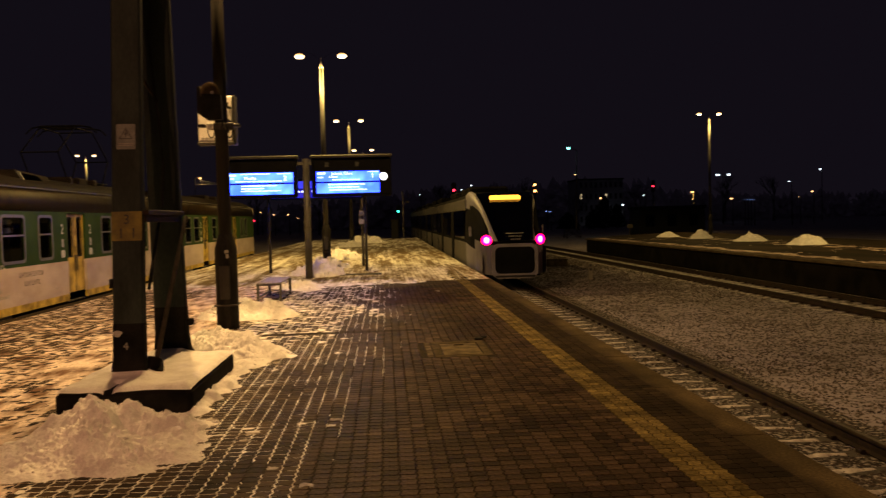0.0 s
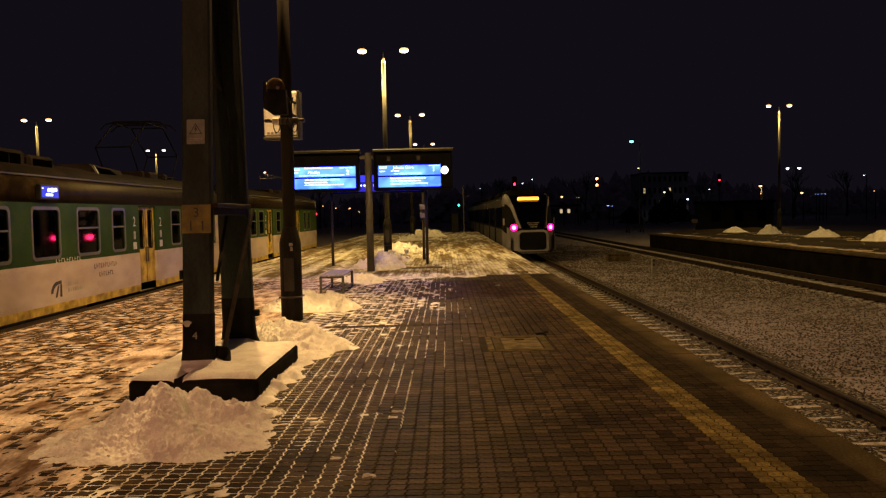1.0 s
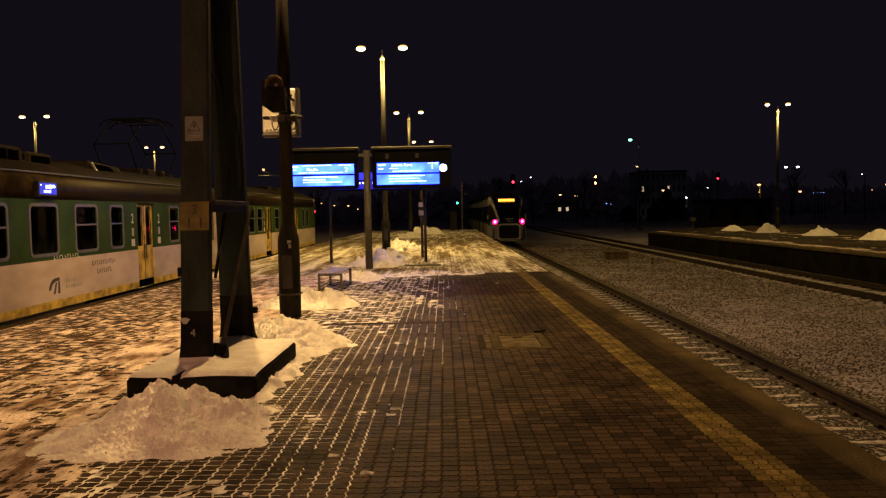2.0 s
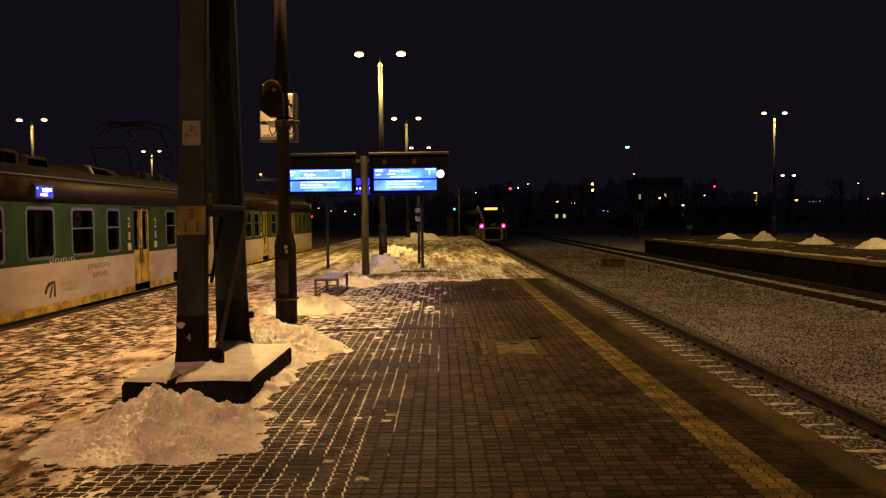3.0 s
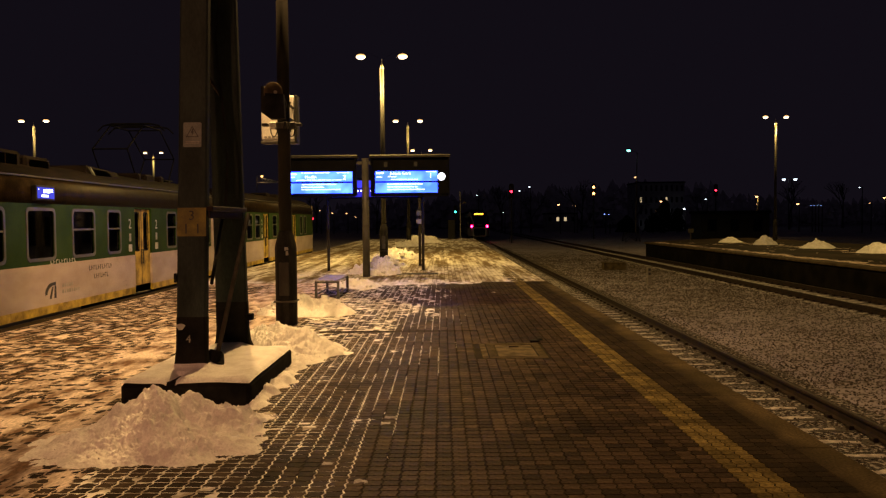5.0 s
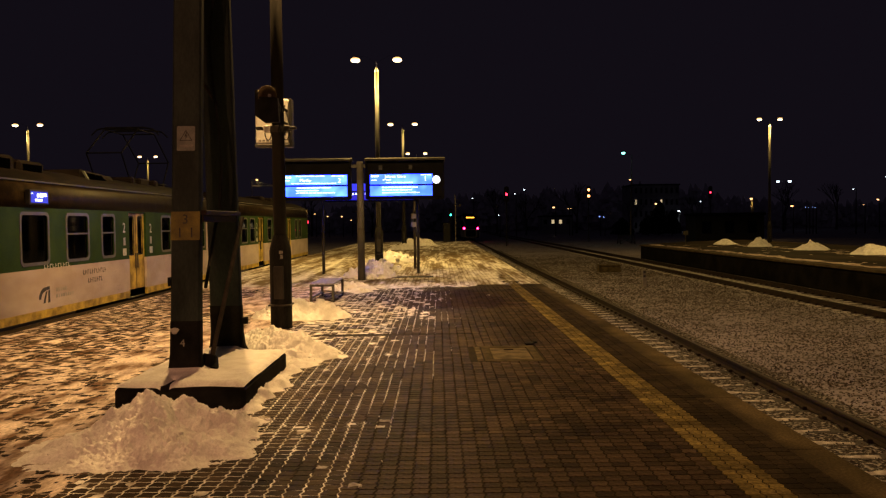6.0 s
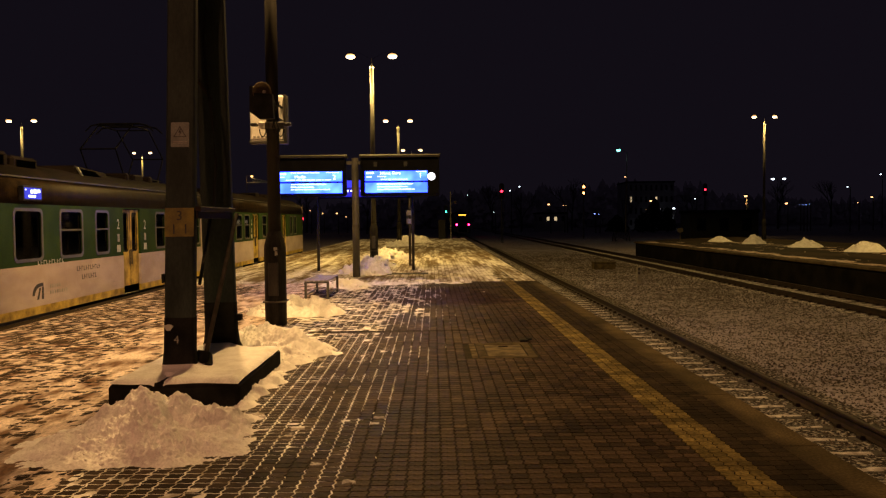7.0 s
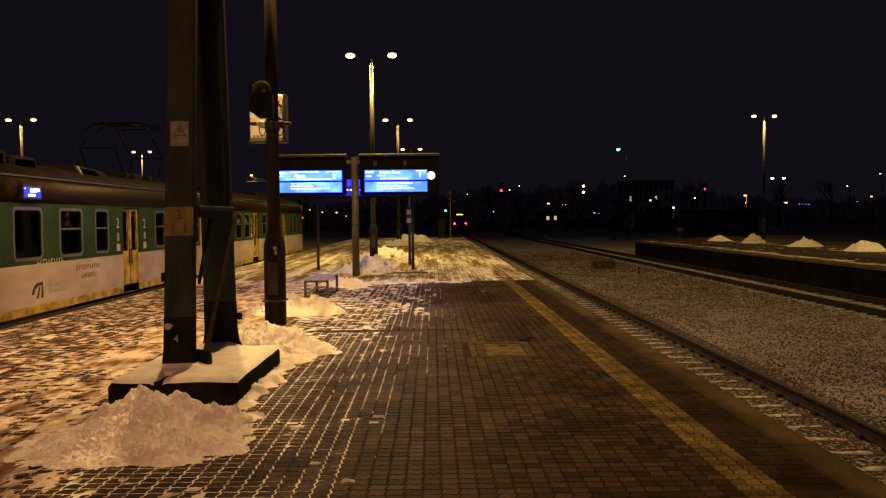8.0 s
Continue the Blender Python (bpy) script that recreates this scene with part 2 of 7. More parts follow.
PAVER_DARK = surf("paver_dark", (0.0165, 0.012, 0.0078), (0.034, 0.025, 0.0162), 1.5, 0.75, 0, 40, 0.6, 0.005, spec=0.02, vary=0.3, mottle=0.4)
KERB = surf("kerb_concrete", (0.046, 0.036, 0.0225), (0.086, 0.067, 0.042), 2.2, 0.8, 0, 40, 0.5, 0.005, spec=0.03, vary=0.1)
KERB_SLAB = grimy_kerb("grimy_edge_slab")
BEDDING = surf("bedding", (0.012, 0.009, 0.0046), (0.026, 0.02, 0.01), 2, 0.9, 0, 60, 0.3, spec=0.05)
CONCRETE = surf("concrete", (0.16, 0.15, 0.13), (0.26, 0.245, 0.22), 2.5, 0.85, 0, 50, 0.5, 0.006, 0.3)
WALL_BLACK = surf("black_wall", (0.0035, 0.003, 0.0026), (0.009, 0.008, 0.007), 1.5, 0.9, 0, 40, 0.4, 0.006, spec=0.02)
CONCRETE_DARK = surf("dark_concrete", (0.035, 0.033, 0.029), (0.07, 0.066, 0.06), 2.0, 0.85, 0, 45, 0.5, 0.006, spec=0.15)
LEG_GREY = surf("mast_paint", (0.0178, 0.0245, 0.023), (0.037, 0.0505, 0.0465), 3.0, 0.7, 0, 50, 0.3, 0.003, spec=0.15, stretch=(1, 1, 0.35))
FOOT_PAINT = surf("post_foot_paint", (0.013, 0.0125, 0.0115), (0.03, 0.0285, 0.0255), 5.0, 0.6, 0, 40, 0.4, 0.004, spec=0.12, stretch=(1, 1, 0.4))
LEG_BLACK = surf("bitumen_paint", (0.008, 0.008, 0.008), (0.02, 0.019, 0.018), 4, 0.75, 0, 60, 0.3, 0.003, spec=0.02)
PAINT_YELLOW = surf("number_yellow", (0.105, 0.088, 0.01), (0.19, 0.158, 0.02), 6, 0.6, 0, 90, 0.2, 0.002)
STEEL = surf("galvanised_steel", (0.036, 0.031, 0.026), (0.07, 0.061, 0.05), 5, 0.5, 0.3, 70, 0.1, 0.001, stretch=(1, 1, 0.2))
CAP_STEEL = surf("cap_steel", (0.22, 0.21, 0.19), (0.34, 0.325, 0.3), 6, 0.45, 0.5, 70, 0.05, 0.001)
# lit version of the pole colour, for the lamp posts further off
POLE_LIT = surf("lit_pole", (0.014, 0.013, 0.012), (0.032, 0.0305, 0.028), 5, 0.5, 0.2, 70, 0.1, 0.001, stretch=(1, 1, 0.2))
POST_GREY = surf("post_grey_paint", (0.036, 0.034, 0.031), (0.065, 0.062, 0.057), 4, 0.5, 0.3, 60, 0.1, 0.001, spec=0.25, stretch=(1, 1, 0.3))
ROD_RUST = surf("rod_rust", (0.022, 0.016, 0.012), (0.05, 0.038, 0.029), 6, 0.7, 0.1, 60, 0.3, 0.002, spec=0.2)
POLE_BROWN = surf("brown_pole_paint", (0.011, 0.0095, 0.008), (0.026, 0.0225, 0.0185), 3, 0.6, 0, 60, 0.1, 0.001, spec=0.15, stretch=(1, 1, 0.2))
POST_LIGHT = surf("post_light_paint", (0.07, 0.067, 0.06), (0.12, 0.115, 0.103), 4, 0.5, 0.1, 60, 0.1, 0.001, spec=0.3, stretch=(1, 1, 0.3))
HORN_TAN = surf("horn_enamel", (0.1, 0.075, 0.045), (0.17, 0.13, 0.08), 6, 0.5, 0, 60, 0.1, 0.001, spec=0.2)
HATCH_FRAME = surf("brown_concrete", (0.036, 0.028, 0.0155), (0.075, 0.059, 0.033), 5, 0.85, 0, 60, 0.4, 0.004, spec=0.02)
HATCH_SAND = surf("sandy_concrete", (0.062, 0.05, 0.029), (0.125, 0.1, 0.06), 5, 0.85, 0, 60, 0.4, 0.004, spec=0.02)
RUST = surf("rusty_steel", (0.014, 0.01, 0.0075), (0.034, 0.023, 0.016), 6, 0.7, 0.4, 60, 0.3, 0.002, spec=0.15)
RAIL_HEAD = surf("rail_head", (0.018, 0.0145, 0.012), (0.036, 0.029, 0.024), 8, 0.6, 0.5, 60, 0.05, 0.001)
PANTO = surf("pantograph_steel", (0.003, 0.003, 0.0035), (0.006, 0.006, 0.007), 5, 0.7, 0.0, 60, 0, spec=0.02)
# black that swallows lamplight, for parts that must look unlit
UNLIT_BLACK = surf("unlit_black", (0.0003, 0.0003, 0.0003), (0.0006, 0.0006, 0.0006), 5, 0.9, 0, 60, 0, spec=0.0)
DARK_METAL = surf("dark_metal", (0.015, 0.015, 0.017), (0.03, 0.03, 0.032), 5, 0.45, 0.2, 60, 0.1, 0.001, spec=0.12)
BOARD_CASE = surf("display_case", (0.0022, 0.0022, 0.0028), (0.0045, 0.0045, 0.0056), 3, 0.6, 0.0, 60, 0.1, 0.001, spec=0.03)
BOARD_ROOF = surf("display_roof", (0.02, 0.0175, 0.014), (0.036, 0.032, 0.026), 3, 0.7, 0.0, 60, 0.1, 0.001, spec=0.05)
WHITE_PLASTIC = surf("white_casing", (0.72, 0.7, 0.66), (0.82, 0.8, 0.76), 4, 0.5, 0, 60, 0.1, 0.001)
SIGN_WHITE = surf("sign_white", (0.105, 0.125, 0.12), (0.155, 0.18, 0.17), 6, 0.5, 0, 60, 0.1, 0.001)
PRINT_BLACK = surf("black_print", (0.012, 0.012, 0.012), (0.03, 0.03, 0.03), 6, 0.6, 0, 60, 0)
PRINT_WHITE = surf("white_print", (0.34, 0.34, 0.33), (0.46, 0.46, 0.44), 6, 0.6, 0, 60, 0)
PRINT_GREY = surf("grey_print", (0.2, 0.2, 0.19), (0.34, 0.33, 0.31), 6, 0.6, 0, 60, 0)
TRAIN_GREEN = surf("train_green", (0.0192, 0.0425, 0.012), (0.0295, 0.0595, 0.0185), 1.2, 0.5, 0, 40, 0.06, 0.002, spec=0.02, mottle=0.25)
TRAIN_WHITE = surf("train_white", (0.345, 0.285, 0.265), (0.45, 0.39, 0.37), 1.0, 0.45, 0, 30, 0.06, 0.002, spec=0.15, stretch=(1, 1, 2))
TRAIN_YELLOW = surf("train_yellow", (0.2, 0.145, 0.03), (0.55, 0.405, 0.075), 3.0, 0.5, 0, 30, 0.1, 0.002, spec=0.15)
# very dark browns for the cantrail and the roof of the standing train
TRAIN_CANTRAIL = surf("train_cantrail", (0.0094, 0.0064, 0.0035), (0.0225, 0.0155, 0.0083), 3.2, 0.45, 0, 30, 0.1, 0.002, spec=0.015, mottle=0.4)
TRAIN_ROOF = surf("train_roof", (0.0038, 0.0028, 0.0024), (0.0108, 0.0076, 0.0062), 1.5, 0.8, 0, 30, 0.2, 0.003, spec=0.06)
TRAIN_BLACK = surf("black_livery", (0.004, 0.004, 0.0045), (0.008, 0.008, 0.009), 0.8, 0.8, 0, 30, 0.05, 0.002, spec=0.02)
TRAIN_SILVER = surf("silver_livery", (0.108, 0.105, 0.128), (0.175, 0.171, 0.207), 0.8, 0.5, 0, 30, 0.05, 0.002, spec=0.25)
TRAIN_DULL = surf("dull_livery", (0.04, 0.039, 0.038), (0.07, 0.068, 0.066), 0.8, 0.5, 0, 30, 0.05, 0.002, spec=0.2)
TRAIN_GREY = surf("grey_livery", (0.014, 0.014, 0.015), (0.028, 0.028, 0.03), 0.8, 0.45, 0.1, 30, 0.05, 0.002, spec=0.12)
RUBBER = surf("rubber", (0.012, 0.012, 0.012), (0.025, 0.025, 0.025), 6, 0.75, 0, 60, 0.1, 0.001, spec=0.06)
WINDOW_TRIM = surf("window_trim", (0.055, 0.057, 0.055), (0.095, 0.098, 0.095), 4, 0.5, 0.2, 60, 0.05, 0.001)
INTERIOR = surf("dark_interior", (0.02, 0.02, 0.02), (0.04, 0.04, 0.038), 2, 0.8, 0, 30, 0, spec=0.05)
BRICK_DULL = surf("dull_plaster", (0.25, 0.25, 0.25), (0.36, 0.36, 0.36), 0.3, 0.9, 0, 12, 0.2)
WALL_GREY = surf("hut_wall", (0.006, 0.0056, 0.0052), (0.011, 0.0105, 0.0098), 0.6, 0.9, 0, 20, 0.2)
ROOF_DARK = surf("dark_roof", (0.008, 0.008, 0.008), (0.016, 0.015, 0.014), 0.6, 0.9, 0, 20, 0.2, spec=0.02)
TWIG = surf("bare_twigs", (0.03, 0.024, 0.018), (0.06, 0.05, 0.04), 4, 0.9, 0, 30, 0)
EVERGREEN = surf("evergreen", (0.012, 0.016, 0.01), (0.03, 0.036, 0.024), 3, 0.9, 0, 30, 0, spec=0.05)
BALLAST_BED = surf("ballast_bed", (0.02, 0.017, 0.014), (0.3, 0.285, 0.28), 16.0, 0.9, 0, 40, 0.8, 0.03, spec=0.1, low=0.46, high=0.62)
SNOWY_BED = surf("snowy_ballast_bed", (0.04, 0.034, 0.03), (0.5, 0.48, 0.49), 3.6, 0.9, 0, 40, 0.8, 0.03, spec=0.1, low=0.38, high=0.6)
STONE = surf("ballast_stone", (0.04, 0.034, 0.028), (0.09, 0.075, 0.06), 3, 0.85, 0, 60, 0.3, 0.01, spec=0.1, vary=0.5)
WOOD_SLAT = surf("bench_slat", (0.24, 0.23, 0.24), (0.36, 0.35, 0.36), 6, 0.55, 0, 70, 0.2, 0.002, stretch=(4, 0.4, 4))
WOODS = surf("snowy_woods", (0.5, 0.48, 0.5), (0.7, 0.68, 0.72), 0.4, 0.95, 0, 6, 0, spec=0.02)
GROUND = ballast_ground("snowy_ballast")
PANE_DARK = glass("tinted_glass", (0.05, 0.055, 0.06))
LAMP_GLASS = bowl_glow("lamp_glass", (1.0, 0.5, 0.14), (1.0, 0.74, 0.4), 1.0, 6.0)
FAR_WARM = glow("far_lamp_warm", (1.0, 0.5, 0.2), 3.5)
FAR_COLD = glow("far_lamp_cold", (0.75, 0.9, 1.0), 4.5)
FAR_MINT = glow("far_lamp_mint", (0.25, 1.0, 0.85), 3.6)
FAR_BLUE = glow("far_lamp_blue", (0.25, 0.35, 1.0), 4.0)
FAR_DIM = glow("lit_window", (1.0, 0.76, 0.42), 0.6)
SIGNAL_RED = glow("signal_red", (1.0, 0.02, 0.05), 8.0)
SIGNAL_GREEN = glow("signal_green", (0.05, 1.0, 0.65), 6.0)
SIGNAL_AMBER = glow("signal_amber", (1.0, 0.36, 0.1), 8.0)
TAIL_RED = glow("tail_light_red", (1.0, 0.05, 0.2), 22.0)
TAIL_BLOOM = glow("tail_light_bloom", (1.0, 0.0, 0.09), 7.0)
DEST_AMBER = glow("destination_amber", (1.0, 0.4, 0.035), 3.4)
SCREEN = screen_glow("display_blue", (0.0078, 0.031, 1.0), (0.024, 0.072, 1.0), DISPLAY_GLOW)
SCREEN_BACK = screen_glow("display_blue_back", (0.02, 0.05, 1.0), (0.05, 0.12, 1.0), DISPLAY_GLOW * 0.4)
SCREEN_EDGE = glow("display_blue_edge", (0.01, 0.02, 0.55), 0.7)
NAME_BLUE = glow("name_board_blue", (0.02, 0.035, 1.0), 1.1, 0.02)
NAME_DEEP = glow("name_board_deep_blue", (0.006, 0.01, 1.0), 0.55, 0.02)
SCREEN_TEXT = glow("display_text", (0.75, 0.85, 1.0), DISPLAY_GLOW * 0.25)
CLOCK_FACE = glow("clock_face", (0.9, 0.95, 1.0), 2.6)
TRAIN_SCREEN = glow("train_display_blue", (0.02, 0.04, 0.75), 0.75)

# ---- building helpers ----
def part(name, bm, material, parent=None, label=""):
    """Links a bmesh as one mesh object, under a thing or a part where one is given."""
    me = bpy.data.meshes.new(name)
    bmesh.ops.recalc_face_normals(bm, faces=bm.faces[:])
    bm.to_mesh(me)
    bm.free()
    me.materials.append(material)
    ob = new(name, me)
    if parent is not None:
        ob.parent = parent
    if label:
        tagged(ob, label)
    return ob


def thing(name, label, category, at=(0, 0, 0), group="", kind=""):
    ob = new(name)
    ob.empty_display_size = 0.2
    ob.location = at
    return tagged(ob, label, category, group, kind)


def smooth(ob):
    for p in ob.data.polygons:
        p.use_smooth = True
    return ob


def box(bm, a, b, bevel=0.0):
    """A box between two corners, its edges chamfered by bevel."""
    x0, y0, z0 = (min(a[i], b[i]) for i in range(3))
    x1, y1, z1 = (max(a[i], b[i]) for i in range(3))
    v = [bm.verts.new(p) for p in ((x0, y0, z0), (x1, y0, z0), (x1, y1, z0), (x0, y1, z0), (x0, y0, z1), (x1, y0, z1), (x1, y1, z1), (x0, y1, z1))]
    fs = [bm.faces.new([v[i] for i in q]) for q in ((3, 2, 1, 0), (4, 5, 6, 7), (0, 1, 5, 4), (1, 2, 6, 5), (2, 3, 7, 6), (3, 0, 4, 7))]
    if bevel:
        edges = list({e for f in fs for e in f.edges})
        bmesh.ops.bevel(bm, geom=edges, offset=bevel, segments=1, affect="EDGES")
    return bm


def tube(bm, p0, p1, r0, r1=None, seg=14):
    """A capped, tapered round bar from p0 to p1."""
    r1 = r0 if r1 is None else r1
    p0, p1 = Vector(p0), Vector(p1)
    q = (p1 - p0).to_track_quat("Z", "Y")
    rings = []
    for p, r in ((p0, r0), (p1, r1)):
        rings.append([bm.verts.new(p + q @ Vector((r * math.cos(a), r * math.sin(a), 0))) for a in (2 * math.pi * i / seg for i in range(seg))])
    for i in range(seg):
        j = (i + 1) % seg
        bm.faces.new((rings[0][i], rings[0][j], rings[1][j], rings[1][i]))
    bm.faces.new(rings[0][::-1])
    bm.faces.new(rings[1])
    return bm


def hose(bm, points, r, seg=8):
    """One round cable or pipe swept through the points."""
    pts = [Vector(p) for p in points]
    rows = []
    for i, p in enumerate(pts):
        d = (pts[min(i + 1, len(pts) - 1)] - pts[max(i - 1, 0)]).normalized()
        q = d.to_track_quat("Z", "Y")
        rows.append([p + q @ Vector((r * math.cos(2 * math.pi * k / seg), r * math.sin(2 * math.pi * k / seg), 0)) for k in range(seg)])
    return loft(bm, rows)


def lathe(bm, profile, at=(0, 0, 0), seg=24):
    """A turned form round the z axis, from (radius, z) pairs, closed where the radius is 0."""
    at = Vector(at)
    rings = []
    for r, z in profile:
        if r < 1e-5:
            rings.append([bm.verts.new(at + Vector((0, 0, z)))])
        else:
            rings.append([bm.verts.new(at + Vector((r * math.cos(2 * math.pi * i / seg), r * math.sin(2 * math.pi * i / seg), z))) for i in range(seg)])
    for a, b in zip(rings, rings[1:]):
        for i in range(seg):
            j = (i + 1) % seg
            if len(a) == 1 and len(b) > 1:
                bm.faces.new((a[0], b[i], b[j]))
            elif len(b) == 1 and len(a) > 1:
                bm.faces.new((a[i], a[j], b[0]))
            elif len(a) > 1:
                bm.faces.new((a[i], a[j], b[j], b[i]))
    return bm


def loft(bm, sections, closed=True, caps=True):
    """Skins rows of points, each row a list of as many places."""
    rows = [[bm.verts.new(p) for p in s] for s in sections]
    n = len(rows[0])
    for a, b in zip(rows, rows[1:]):
        for i in range(n if closed else n - 1):
            j = (i + 1) % n
            bm.faces.new((a[i], a[j], b[j], b[i]))
    if caps and closed:
        bm.faces.new(rows[0][::-1])
        bm.faces.new(rows[-1])
    return bm


def round_rect(w, h, r, n=4):
    """Outline of a rounded rectangle round (0, 0)."""
    pts = []
    for cx, cy, a0 in ((w / 2 - r, h / 2 - r, 0), (-w / 2 + r, h / 2 - r, 90), (-w / 2 + r, -h / 2 + r, 180), (w / 2 - r, -h / 2 + r, 270)):
        for i in range(n + 1):
            a = radians(a0 + 90 * i / n)
            pts.append((cx + r * math.cos(a), cy + r * math.sin(a)))
    return pts


def ring(bm, outer, inner, place, depth):
    """A frame between two outlines of the same count; place turns (u, v, w) into a point, w from 0 to depth."""
    n = len(outer)
    rows = [[bm.verts.new(place(u, v, w)) for u, v in o] for o, w in ((outer, 0), (outer, depth), (inner, depth), (inner, 0))]
    for k in range(4):
        a, b = rows[k], rows[(k + 1) % 4]
        for i in range(n):
            j = (i + 1) % n
            bm.faces.new((a[i], a[j], b[j], b[i]))
    return bm


def plate(bm, outline, place, depth):
    """A flat plate of that outline and thickness."""
    a = [bm.verts.new(place(u, v, 0)) for u, v in outline]
    b = [bm.verts.new(place(u, v, depth)) for u, v in outline]
    bm.faces.new(a[::-1])
    bm.faces.new(b)
    for i in range(len(a)):
        j = (i + 1) % len(a)
        bm.faces.new((a[i], a[j], b[j], b[i]))
    return bm


def lettering(name, text, size, material, parent, m, label=""):
    """Words in the built-in font as a thin mesh at the pose m in the parent's space."""
    cu = bpy.data.curves.new(name, "FONT")
    cu.body, cu.size, cu.extrude, cu.resolution_u = text, size, 0.002, 2
    cu.align_x, cu.align_y = "CENTER", "CENTER"
    tmp = bpy.data.objects.new(name, cu)
    scene.collection.objects.link(tmp)
    me = bpy.data.meshes.new_from_object(tmp.evaluated_get(bpy.context.evaluated_depsgraph_get()))
    bpy.data.objects.remove(tmp)
    me.materials.clear()
    me.materials.append(material)
    ob = new(name, me)
    ob.parent, ob.matrix_basis = parent, m
    if label:
        tagged(ob, label)
    return ob


def lattice(ix, iy, seed):
    """Repeatable random numbers from -1 to 1 at whole-number places."""
    n = (ix.astype(np.int64) * 374761393 + iy.astype(np.int64) * 668265263 + seed * 974711) & 0x7FFFFFFF
    n = ((n ^ (n >> 13)) * 1274126177) & 0x7FFFFFFF
    n = n ^ (n >> 16)
    return (n & 0xFFFF) / 32767.5 - 1.0


def fbm(x, y, octaves=4, seed=0, gain=0.5):
    """Smooth fractal noise over arrays, about -1 to 1."""
    x, y = np.asarray(x, float), np.asarray(y, float)
    total, amp, norm = np.zeros_like(x), 1.0, 0.0
    for o in range(octaves):
        ix, iy = np.floor(x), np.floor(y)
        fx, fy = x - ix, y - iy
        fx, fy = fx * fx * (3 - 2 * fx), fy * fy * (3 - 2 * fy)
        a, b = lattice(ix, iy, seed + o), lattice(ix + 1, iy, seed + o)
        c, d = lattice(ix, iy + 1, seed + o), lattice(ix + 1, iy + 1, seed + o)
        total += amp * ((a * (1 - fx) + b * fx) * (1 - fy) + (c * (1 - fx) + d * fx) * fy)
        norm += amp
        x, y, amp = x * 2.03 + 17.1, y * 2.03 + 9.7, amp * gain
    return total / norm * 1.6


def clods_at(x, y, seed):
    """Rounded clods: height 0 to 1 of the nearest jittered ball on a unit grid."""
    best = np.full_like(x, 9.0)
    ix, iy = np.floor(x), np.floor(y)
    for dx in (-1, 0, 1):
        for dy in (-1, 0, 1):
            px = ix + dx + 0.5 + 0.42 * lattice(ix + dx, iy + dy, seed)
            py = iy + dy + 0.5 + 0.42 * lattice(ix + dx, iy + dy, seed + 1)
            size = 0.45 + 0.25 * lattice(ix + dx, iy + dy, seed + 2)
            best = np.minimum(best, np.hypot(x - px, y - py) / size)
    return np.clip(1 - best ** 2, 0, 1)


def grid_mesh(name, xs, ys, zs, material, keep=None):
    """A mesh over a grid of heights; keep: which cells stay."""
    nx, ny = len(xs), len(ys)
    gx, gy = np.meshgrid(xs, ys)
    verts = np.stack((gx, gy, zs), -1).reshape(-1, 3)
    i = (np.arange(ny - 1)[:, None] * nx + np.arange(nx - 1)[None, :])
    if keep is not None:
        i = i[keep]
    i = i.reshape(-1)
    faces = np.stack((i, i + 1, i + nx + 1, i + nx), -1)
    used, inverse = np.unique(faces, return_inverse=True)
    me = bpy.data.meshes.new(name)
    me.from_pydata(verts[used].tolist(), [], inverse.reshape(-1, 4).tolist())
    me.materials.append(material)
    me.polygons.foreach_set("use_smooth", np.ones(len(me.polygons), bool))
    me.update()
    return new(name, me)

# ---- ground, tracks, platforms ----
RAIL_TOP = -0.76
BED = -0.95
bm = bmesh.new()
box(bm, (-700, -300, BED - 0.3), (700, 1500, BED))
tagged(part("ground", bm, GROUND), "snow-dusted ballast and earth between the tracks", "ground", kind="structure")


def rail_section(x):
    half = ((0.0, 0.172), (0.03, 0.172), (0.036, 0.165), (0.036, 0.135), (0.01, 0.12), (0.009, 0.03), (0.07, 0.012), (0.07, 0.0))
    pts = [(x + u, v) for u, v in half] + [(x - u, v) for u, v in half[::-1][:-1]]
    return pts


